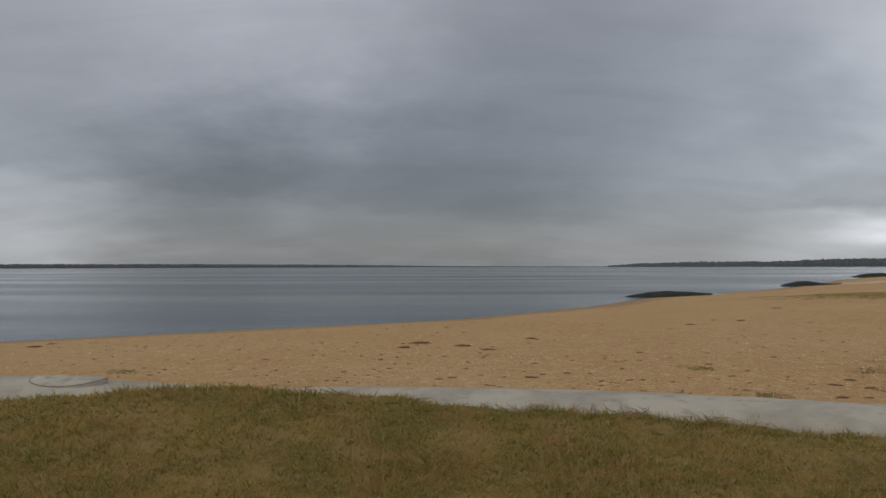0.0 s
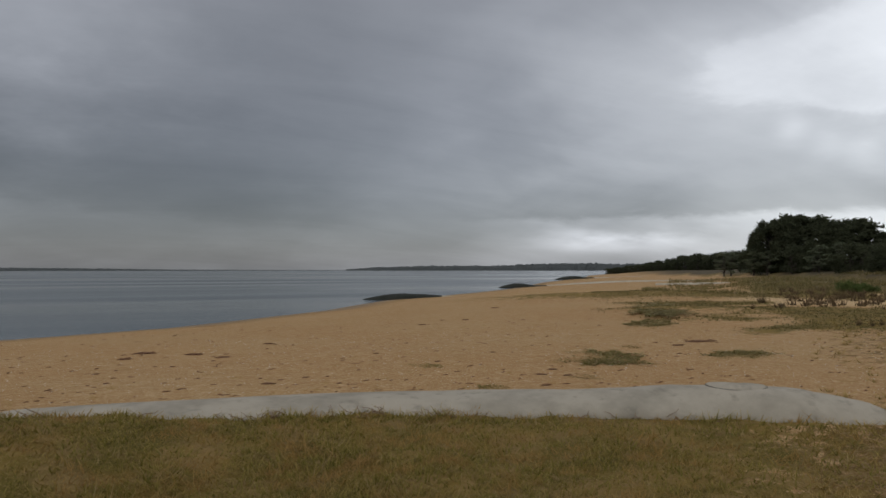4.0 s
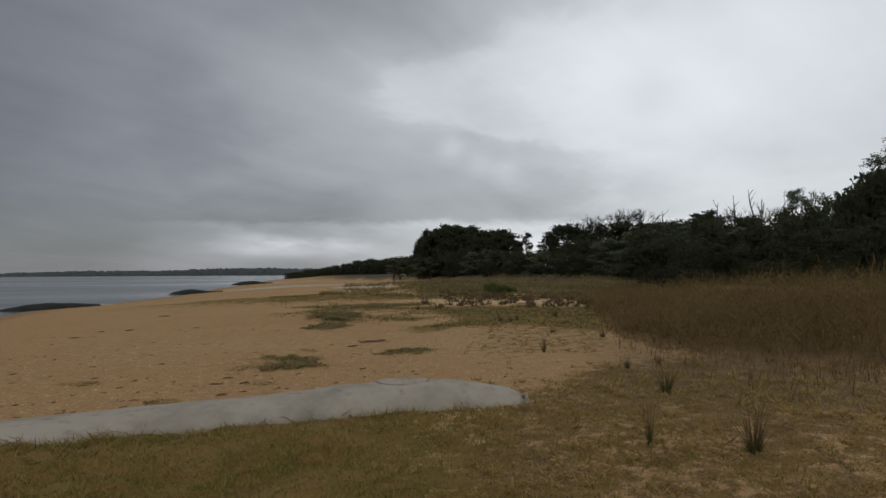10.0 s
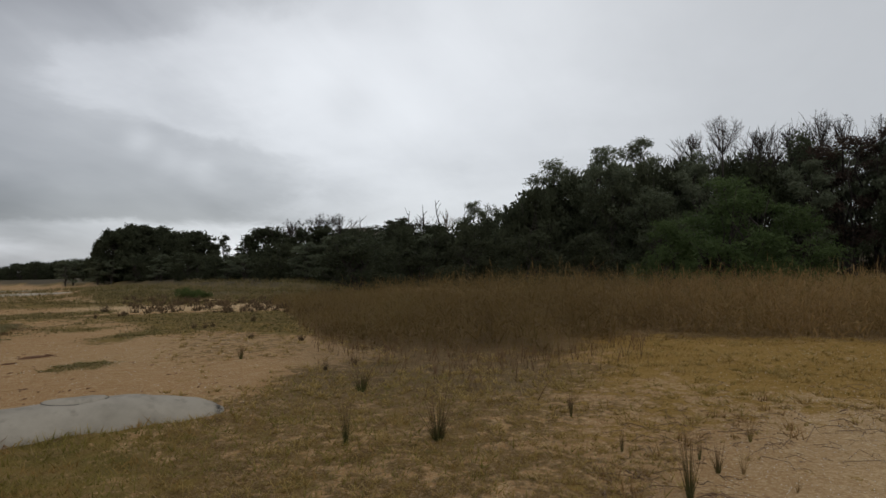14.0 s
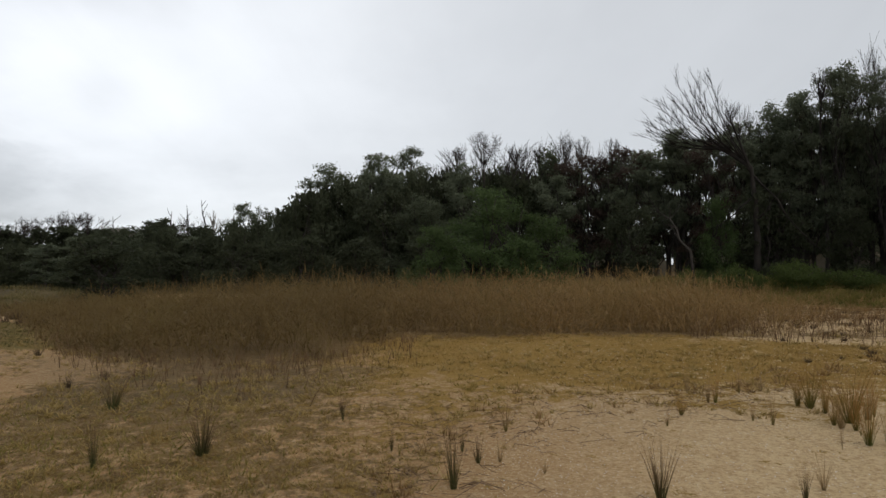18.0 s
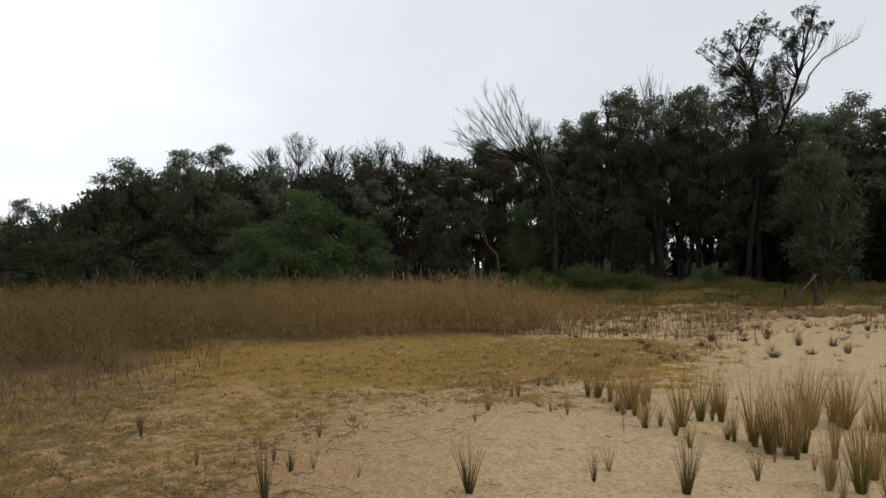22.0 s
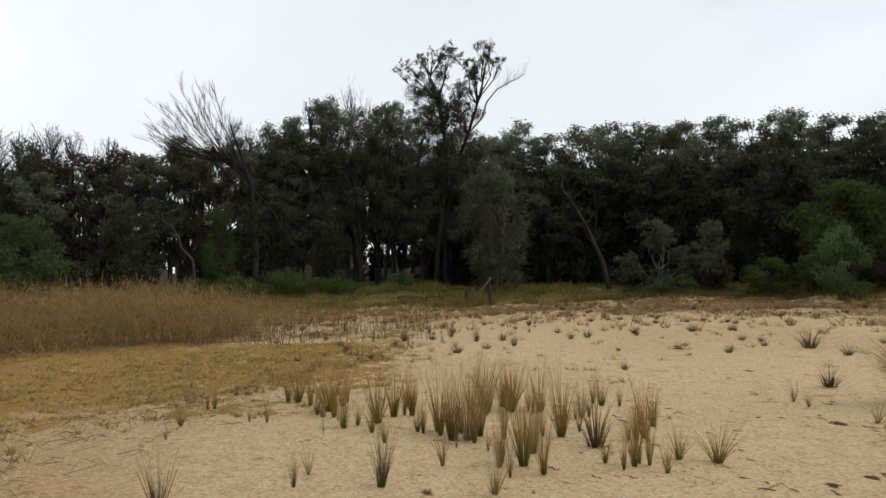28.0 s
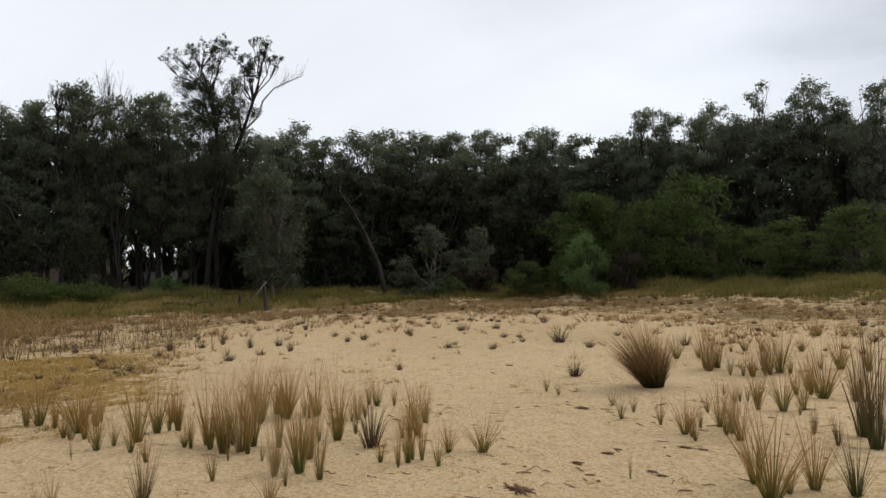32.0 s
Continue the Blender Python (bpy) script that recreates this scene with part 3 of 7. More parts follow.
class Tubes:
    """Gathers tapered tubes along paths into one mesh."""

    def __init__(self):
        self.v, self.f = [], []

    def add(self, path, radii, sides=5):
        path = [Vector(p) for p in path]
        base = len(self.v)
        for i, p in enumerate(path):
            d = (path[min(i + 1, len(path) - 1)] - path[max(i - 1, 0)]).normalized()
            a = d.orthogonal().normalized() if i == 0 else (a - d * a.dot(d)).normalized()
            b = d.cross(a)
            for k in range(sides):
                w = 2 * math.pi * k / sides
                self.v.append(p + (a * math.cos(w) + b * math.sin(w)) * radii[i])
        for i in range(len(path) - 1):
            for k in range(sides):
                q, w = base + i * sides + k, base + i * sides + (k + 1) % sides
                self.f.append((q, w, w + sides, q + sides))
        self.f.append(tuple(base + (len(path) - 1) * sides + k for k in range(sides)))

    def mesh(self, name, material):
        return mesh_of(name, self.v, self.f, material, True)


def bend(a, b, rng, sag=0.1, n=4):
    """A slightly crooked path from a to b."""
    a, b = Vector(a), Vector(b)
    size = (b - a).length
    out = []
    for i in range(n + 1):
        t = i / n
        p = a.lerp(b, t)
        k = math.sin(math.pi * t) * size * sag
        out.append(p + Vector((rng.uniform(-k, k), rng.uniform(-k, k), rng.uniform(-k, k) * 0.6)))
    out[0], out[-1] = a, b
    return out


def leaf_cloud(centres, radii, count, size, rng, flat=0.75, droop=0.0, slim=0.45, subs=8):
    """Pointed leaves in sprays round each lump, thinning out towards their rims; returns vertices and faces."""
    centres, radii = np.repeat(np.asarray(centres, float), subs, 0), np.repeat(np.asarray(radii, float), subs)
    d = rng.normal(size=(len(radii), 3)) + (0, 0, 0.3)
    d /= np.linalg.norm(d, axis=1)[:, None]
    d[:, 2] *= flat
    centres = centres + d * (radii * rng.uniform(0.3, 0.95, len(radii)))[:, None]
    radii = radii * rng.uniform(0.26, 0.58, len(radii))
    share = radii ** 2 / (radii ** 2).sum()
    which = rng.choice(len(centres), count, p=share)
    d = rng.normal(size=(count, 3))
    off = np.clip(d * 0.52, -1.25, 1.25) * radii[which][:, None]
    off[:, 2] *= flat
    p = centres[which] + off
    d /= np.linalg.norm(d, axis=1)[:, None]
    a = d * 0.6 + rng.normal(size=(count, 3)) * 0.7
    a[:, 2] -= droop
    a /= np.linalg.norm(a, axis=1)[:, None]
    b = np.cross(a, rng.normal(size=(count, 3)))
    b /= np.linalg.norm(b, axis=1)[:, None]
    length = size * (0.5 + 0.9 * rng.random(count))
    L, W = (a * length[:, None]), (b * (length * slim * 0.5)[:, None])
    v = np.stack((p - L * 0.45 - W, p - L * 0.45 + W, p + L * 0.55), 1).reshape(-1, 3)
    return v, np.arange(count * 3).reshape(-1, 3)


def ribbons(foot, top, width, side, sag, segments=3):
    """Blades from foot to top, bent over by the vectors sag; returns vertices, faces and the share along the blade."""
    n = len(foot)
    rows, along = [], []
    for i in range(segments + 1):
        t = i / segments
        p = foot + (top - foot) * t + sag * (t * t)
        w = side * (width * (1 - 0.92 * t ** 1.6) * 0.5)[:, None]
        rows += [p - w, p + w]
        along += [np.full(n, t)] * 2
    v = np.stack(rows, 1).reshape(-1, 3)
    k = 2 * (segments + 1)
    f = [[2 * i, 2 * i + 1, 2 * i + 3, 2 * i + 2] for i in range(segments)]
    faces = (np.arange(n)[:, None, None] * k + np.array(f)[None]).reshape(-1, 4)
    return v, faces, np.stack(along, 1).reshape(-1)


def sides_of(n, rng):
    w = rng.random(n) * 2 * math.pi
    return np.stack((np.cos(w), np.sin(w), np.zeros(n)), 1)


# ---- ground ----
FRONT = ((40, 90), (56, 60), (59, 40), (61, 24), (62.5, 18.0), (66, 15.0), (74, 13.2), (79, 13.0), (83, 13.9), (87, 15.6), (91, 16.8), (96, 17.2), (106, 16.8), (112, 17.2), (117, 18.2), (120, 19.0), (124, 21), (128, 30))


def polar(x, y):
    return np.degrees(np.arctan2(x, y)) % 360, np.hypot(x, y)


def wobble(x, y, k=1.0):
    return np.sin(1.7 * k * x + 2.0 * np.sin(1.1 * k * y)) * np.sin(1.3 * k * y + 1.6 * np.sin(0.9 * k * x))


def tube_line(x):
    """The seaward edge of the turf, where the long fabric tube lies."""
    return np.interp(x, (-60, -20, -5.4, -1.2, 1.8, 4.2, 6.2, 7.0, 7.2), (13, 9.9, 8.1, 7.65, 7.2, 6.25, 5.15, 4.5, 4.3))


def covers(x, y):
    """How much of each ground cover lies at a place."""
    az, r = polar(x, y)
    a = np.where(az > 300, az - 360, az)
    s = shore_distance(x, y)
    b = bank_distance(x, y)
    w = wobble(x, y, 0.8)
    edge = tube_line(x)
    turf = smooth(0.3, -0.2, y - edge - 0.2 + 0.10 * w) * smooth(8.0, 5.6, x) * smooth(66, 36, a)
    turf = np.maximum(turf, 0.8 * np.maximum(smooth(205, 265, a), smooth(-48, -60, a)))
    reach = np.interp(a, (40, 52, 57, 62, 70, 80, 90, 96, 102, 110, 120), (7.5, 8.2, 9.0, 13, 15, 16, 12, 10, 8.2, 3.5, -3))
    dry = smooth(2.2, -2.2, r - reach + 0.8 * w) * smooth(34, 56, a) * (0.86 - 0.20 * smooth(52, 62, a) * smooth(9.5, 6.5, r))
    dry = np.maximum(dry, (0.72 + 0.25 * wobble(x, y, 0.4)) * smooth(-16, -4, b) * smooth(3, -2, b) * smooth(100, 112, a))
    # bare sand begins on this side of a slanting line
    edge_r = np.interp(a, (70, 80, 87, 94, 101, 109, 116, 125, 135), (1.5, 2.6, 4.0, 6.6, 8.3, 9, 10.2, 12.5, 15))
    dry = dry * (1 - smooth(72, 98, a + 6 * w) * smooth(118, 112, a) * (0.45 + 0.55 * smooth(1.0, -1.2, r - edge_r + 0.7 * w)))
    front = np.interp(a, *zip(*FRONT))
    dry = np.maximum(dry, smooth(-1.5, 1.0, r - front) * smooth(125, 110, a) * smooth(50, 60, a) * smooth(3, -2, b))
    och = smooth(82, 89, a + 2 * w) * smooth(134, 122, a) * smooth(7.8, 11.4, r - 1.2 * w) * smooth(19, 16.5, r) * 0.93
    turf = np.maximum(turf, 0.30 * smooth(1.0, -2.0, r - reach + 0.9 * w) * smooth(40, 54, a) * smooth(94, 64, a + 6 * w))
    och = np.maximum(och, 0.48 * smooth(76, 96, a + 6 * w) * smooth(132, 118, a) * smooth(-1.0, 1.8, r - edge_r + 0.7 * w) * smooth(17, 15, r))
    # grass on the low dunes and up to the bank
    dune = bump(x, y, 27, 36, 11, 3.6, -0.75) + bump(x, y, 19, 22, 3.4, 1.3, -0.6) + bump(x, y, 34, 28, 14, 2.6, -0.7)
    bankg = smooth(-3.2, -0.8, b + 0.7 * w - 1.6 * smooth(138, 150, a)) * smooth(90, 100, a) * smooth(6, 2, b)
    bankg = np.maximum(bankg, smooth(-14, -4, b) * smooth(35, 44, a) * smooth(62, 56, a) * 0.7)
    turf = np.maximum(turf, np.clip(dune, 0, 1) * 0.75)
    turf = np.maximum(turf, bankg)
    rr = r + 3.0 * wobble(x, y, 0.25) + 1.5 * wobble(x + 9, y, 0.7)
    a0, a = a, a + 3.0 * wobble(x, y + 7, 0.3)
    flatg = smooth(45, 49, a) * smooth(64, 60, a) * smooth(20, 24, rr) * smooth(34, 31, rr) + smooth(34, 39, a) * smooth(48, 45, a) * smooth(25, 29, rr) * smooth(40, 36, rr)
    flatg = np.maximum(flatg, 1.5 * smooth(47, 51, rr) * smooth(44, 48, a) * smooth(66, 62, a))
    a = a0
    turf = np.maximum(turf, np.clip(0.9 * flatg, 0, 1))
    dry = np.maximum(dry, 0.45 * smooth(48, 54, a) * smooth(64, 60, a) * smooth(12, 15, r) * smooth(32, 26, r))
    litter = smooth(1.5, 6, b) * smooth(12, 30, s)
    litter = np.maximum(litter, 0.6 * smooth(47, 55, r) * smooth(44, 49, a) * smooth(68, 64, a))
    wet = smooth(3.2, 0.0, s + 0.5 * wobble(x, y, 0.3))
    golden = smooth(124, 90, a) * (1 - 0.7 * smooth(43, 47, a) * smooth(33, 36, r) * smooth(54, 48, r))
    shell = 0.7 * smooth(0.0, 0.5, 0.6 + 0.4 * wobble(x, y, 0.5)) * smooth(30, 8, r)
    # darker brown ground at the foot of the reeds; straggling dry plants up the slope beyond them
    litter = np.maximum(litter, 0.30 * smooth(58, 64, a) * smooth(86, 78, a) * smooth(8.0, 10.0, r) * smooth(19, 15, r))
    dry = np.maximum(dry, np.clip(0.42 + 0.4 * wobble(x, y, 0.9), 0, 1) * smooth(107, 113, a) * smooth(136, 126, a) * smooth(17, 19, r) * smooth(3, -2, b))
    # mixed cover underfoot and behind
    foot = np.maximum(smooth(4.1, 2.6, r + 0.6 * w), smooth(188, 206, a) * smooth(300, 280, a) * smooth(9, 5, r + w))
    golden = golden * (1 - foot) + 0.6 * foot
    turf = turf * (1 - foot) + 0.6 * foot
    dry = dry * (1 - foot) + 0.5 * foot
    och = och * (1 - foot)
    return dict(turf=turf, dry=dry, ochre=och, litter=litter, wet=wet, golden=golden, shell=shell)


def lattice(x, y, seed):
    """Smooth noise on a unit lattice, between -1 and 1."""
    i, j = np.floor(x), np.floor(y)
    u, v = x - i, y - j
    u, v = u * u * (3 - 2 * u), v * v * (3 - 2 * v)

    def corner(p, q):
        h = np.sin(p * 127.1 + q * 311.7 + seed * 74.7) * 43758.5453
        return 2 * (h - np.floor(h)) - 1

    low = corner(i, j) * (1 - u) + corner(i + 1, j) * u
    high = corner(i, j + 1) * (1 - u) + corner(i + 1, j + 1) * u
    return low * (1 - v) + high * v


def ground_z(x, y):
    """Height of the ground with its small lumps, higher where plants bind the sand."""
    x, y = np.asarray(x, float), np.asarray(y, float)
    c = covers(x, y)
    rough = (0.010 + 0.034 * np.maximum(c["turf"], c["dry"]) * (1 - c["litter"])) * smooth(45, 30, np.hypot(x, y))
    return land(x, y) + rough * (lattice(2.6 * x, 2.6 * y, 1) * 0.6 + lattice(6.1 * x + 3, 6.1 * y, 2) * 0.4 + lattice(13 * x, 13 * y + 5, 3) * 0.2)


def make_ground():
    radii = np.concatenate((np.linspace(0.4, 3.0, 8), np.geomspace(3.3, 60, 170), np.geomspace(62, 4800, 44)))
    turns = np.concatenate((np.linspace(-50, 190, 500), np.linspace(194, 306, 30)))
    A, Rr = np.meshgrid(np.radians(turns), radii)
    x, y = Rr * np.sin(A), Rr * np.cos(A)
    n, m = A.shape
    z = ground_z(x, y)
    v = np.stack((x, y, z), -1).reshape(-1, 3)
    v = np.vstack((v, [[0, 0, float(ground_z(0, 0))]]))
    i, j = np.meshgrid(np.arange(n - 1), np.arange(m), indexing="ij")
    jj = (j + 1) % m
    f = np.stack((i * m + j, (i + 1) * m + j, (i + 1) * m + jj, i * m + jj), -1).reshape(-1, 4)
    faces = [tuple(q) for q in f.tolist()] + [(len(v) - 1, k, (k + 1) % m) for k in range(m)]
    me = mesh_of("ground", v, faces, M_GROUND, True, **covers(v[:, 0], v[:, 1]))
    return tagged(new("ground", me), "golden sand beach running back to dry grass flats", "beach ground", kind="structure")


make_ground()


def make_water():
    n = 96
    turns = np.radians(np.linspace(0, 360, n, endpoint=False))
    rings = (4.0, 40.0, 120.0, 400.0, 1500.0, 4900.0)
    v = [(r * math.sin(t) - 20, r * math.cos(t) + 150, SEA) for r in rings for t in turns]
    f = [(i * n + k, (i + 1) * n + k, (i + 1) * n + (k + 1) % n, i * n + (k + 1) % n) for i in range(len(rings) - 1) for k in range(n)]
    f.append(tuple(range(n)))
    return tagged(new("water", mesh_of("water", v, f, M_WATER)), "calm grey bay water with faint ripples", "sea water", kind="structure")


make_water()

# ---- far shores ----


def far_shore(name, label, az0, az1, dist0, dist1, profile, seed):
    """A long low wooded shore: an irregular ridge of crowns on a bank."""
    rng = np.random.default_rng(seed)
    n = int(abs(az1 - az0) * 26)
    az = np.linspace(az0, az1, n)
    d = np.interp(az, (az0, az1), (dist0, dist1))
    top = np.interp(az, *zip(*profile)) * d / 1000
    v, f = [], []
    jag = np.convolve(rng.normal(size=n + 8), np.ones(5) / 5, "same")[4:-4]
    for k in range(n):
        h = max(1.0, top[k] * (1 + 0.12 * jag[k] + 0.015 * rng.normal()))
        for depth, z in ((0, SEA - 0.5), (2, SEA + 0.8), (6, SEA + 0.45 * h), (14, SEA + 0.85 * h), (26, SEA + h), (60, SEA + 0.8 * h), (130, SEA - 0.5)):
            r = d[k] + depth + 3 * rng.random()
            q = math.radians(az[k] + 0.01 * rng.normal())
            v.append((r * math.sin(q), r * math.cos(q), z))
    for k in range(n - 1):
        for i in range(6):
            q = k * 7 + i
            f.append((q, q + 1, q + 8, q + 7))
    return tagged(new(name, mesh_of(name, v, f, M_FARWOOD_HAZED)), label, "far shore", kind="structure")


far_shore("backdrop_north_shore", "low haze-paled wooded shore far across the bay", -75, 19, 2300, 3200, ((-75, 5.6), (-36, 5.4), (-22, 5.4), (-12, 4.4), (-5, 3.0), (0, 1.6), (8, 0.8), (19, 0.4)), 5)
far_shore("backdrop_headland", "long low haze-paled wooded headland across the bay", 13.6, 44, 1900, 1700, ((13.6, 2), (16, 5.0), (20, 7.0), (27, 7.6), (29, 9.5), (33, 10.5), (38, 9.5), (44, 6)), 8)
# ---- sand-filled fabric tubes ----


def sausage(line, section, material, rounds=26, name="body", wear=0.0):
    """A sagging filled tube along line [(x, y, half width, height over the ground, ground)]."""
    pts = [Vector((p[0], p[1], 0)) for p in line]
    v, f, worn = [], [], []
    rng = random.Random(4)
    for i, (x, y, w, h, g) in enumerate(line):
        d = (pts[min(i + 1, len(pts) - 1)] - pts[max(i - 1, 0)]).normalized()
        side = Vector((d.y, -d.x, 0))
        lump = 1 + 0.025 * math.sin(i * 0.8) + 0.015 * math.sin(i * 2.1)
        for k in range(rounds):
            t = 2 * math.pi * k / rounds
            c, s = math.cos(t), math.sin(t)
            u = w * lump * math.copysign(abs(c) ** 0.95, c)
            z = g + (h * lump * max(s, 0) ** 1.05 if s > 0 else 0.3 * s) + 0.006 * math.sin(5 * t + i * 0.4)
            p = pts[i] + side * u
            v.append((p.x, p.y, z))
            worn.append(wear if i > len(line) - 4 else 0.0)
    n = len(line)
    for i in range(n - 1):
        for k in range(rounds):
            a, b = i * rounds + k, i * rounds + (k + 1) % rounds
            f.append((a, b, b + rounds, a + rounds))
    f.append(tuple(reversed(range(rounds))))
    f.append(tuple((n - 1) * rounds + k for k in range(rounds)))
    return mesh_of(name, v, f, material, True, worn=worn)


def spline(points, n):
    """Smooth path through points of any dimension."""
    p = np.asarray(points, float)
    t = np.linspace(0, len(p) - 1, n)
    i = np.clip(t.astype(int), 0, len(p) - 2)
    u = (t - i)[:, None]
    a, b = p[np.clip(i - 1, 0, len(p) - 1)], p[i]
    c, d = p[i + 1], p[np.clip(i + 2, 0, len(p) - 1)]
    return 0.5 * (2 * b + (c - a) * u + (2 * a - 5 * b + 4 * c - d) * u * u + (3 * b - a - 3 * c + d) * u ** 3)


def make_near_tube():
    root = tagged(new("geotextile_tube"), "long pale grey sand-filled geotextile tube, weathered at its end", "sandbag tube")
    g = lambda x, y: float(ground_z(x, y))
    keys = [(-22, 10.6, 0.55, 0.17), (-14, 9.8, 0.6, 0.19), (-9, 9.25, 0.6, 0.19), (-5.6, 8.8, 0.6, 0.19), (-3.2, 8.52, 0.6, 0.07), (-2.0, 8.36, 0.6, 0.045), (-1.2, 8.25, 0.6, 0.125), (1.8, 7.75, 0.58, 0.155),
            (3.2, 7.3, 0.57, 0.165), (4.3, 6.76, 0.56, 0.20), (5.3, 6.2, 0.56, 0.28), (5.9, 5.75, 0.52, 0.315), (6.4, 5.3, 0.45, 0.28), (6.72, 4.95, 0.33, 0.20), (6.88, 4.76, 0.16, 0.1)]
    path = spline(keys, 70)
    line = [(x, y, max(w, 0.1), max(h, 0.06), 0.0) for x, y, w, h in path]
    part_mesh("body", sausage(line, None, M_TUBE, wear=1.0), root)
    # filling ports: round fabric covers with a stitched rim
    for px, py, z, turn, rx, ry, name in ((5.80, 5.82, 0.308, -0.66, 0.32, 0.16, "port_cover"), (-4.75, 8.66, 0.19, -0.14, 0.5, 0.3, "port_cover")):
        n = 30
        v, f = [], []
        for q, (k, dz) in enumerate(((0.0, 0.035), (0.55, 0.033), (0.9, 0.024), (1.0, 0.008), (1.0, -0.05))):
            for i in range(n):
                t = 2 * math.pi * i / n
                u, w = rx * k * math.cos(t), ry * k * math.sin(t)
                c, s = math.cos(turn), math.sin(turn)
                v.append((px + u * c - w * s, py + u * s + w * c, z + dz - 0.10 * (w / ry) ** 2 * (ry / 0.5) + 0.004 * math.sin(3 * t)))
        for q in range(4):
            for i in range(n):
                a, b = q * n + i, q * n + (i + 1) % n
                f.append((a, b, b + n, a + n))
        cover = part_mesh(name, mesh_of(name, v, f, M_TUBE, True, worn=[0.0] * len(v)), root, "oval fabric filling port")
        rim = Tubes()
        rim.add([Vector(v[3 * n + i % n]) + Vector((0, 0, 0.002)) for i in range(n + 1)], [0.0035] * (n + 1), 5)
        part_mesh("stitched_rim", rim.mesh("stitched_rim", M_SEAM), cover, "dark stitched rim")
    return root


make_near_tube()


def make_groyne(line, wet_share, label):
    """A far groyne: a fabric tube running down the beach, dark with weed at its sea end."""
    root = tagged(new("groyne"), label, "groyne", "groynes down the beach")
    p = spline(line, 40)
    rows = [(x, y, w, h, z) for x, y, w, h, z in p]
    cut = int(40 * wet_share)
    part_mesh("seaward_end", sausage(rows[:cut + 1], None, M_TUBE_WET, 16, "seaward_end"), root, "wet black weed-covered end")
    part_mesh("landward_run", sausage(rows[cut:], None, M_TUBE_FAR, 16, "landward_run"), root, "pale dry sand-swept run")


make_groyne(((15.4, 58.4, 0.35, 0.1, -1.15), (16.5, 57.6, 0.8, 0.36, -1.1), (18.0, 57.2, 0.9, 0.55, -1.08), (19.2, 56.8, 0.9, 0.5, -1.0), (20.5, 56.4, 0.85, 0.35, -0.9), (21.8, 56, 0.8, 0.15, -0.8), (23, 55.6, 0.5, 0.02, -0.75)), 0.85, "low fabric groyne, black with weed at the waterline")
make_groyne(((43.5, 88.0, 0.4, 0.15, -1.15), (44.6, 87.5, 0.9, 0.5, -1.1), (46.4, 86.8, 1.0, 0.68, -1.05), (49.5, 85.6, 1.0, 0.14, -0.8), (58, 81.5, 0.9, 0.25, -0.3), (66, 78, 0.9, 0.12, -0.08), (74, 74, 0.9, 0.1, 0.0)), 0.5, "fabric groyne with a dark end and a pale run")
make_groyne(((90, 150, 0.5, 0.2, -1.15), (91.8, 148.8, 1.2, 0.8, -1.1), (94.6, 147, 1.3, 0.95, -1.0), (99, 144.6, 1.1, 0.2, -0.6), (116, 136, 1.0, 0.2, 0.0), (128, 129, 1.0, 0.12, 0.05)), 0.58, "distant fabric groyne with a dark end")
make_groyne(((47.5, 58.5, 0.3, 0.1, 0.0), (49, 57.5, 0.8, 0.2, -0.02), (53, 54.5, 0.9, 0.24, 0.0), (58, 51, 0.9, 0.22, 0.0), (62, 48.5, 0.8, 0.15, 0.05), (64, 47, 0.3, 0.1, 0.1)), 0.02, "pale half-buried fabric tube at the back of the beach")

# ---- trees and shrubs ----


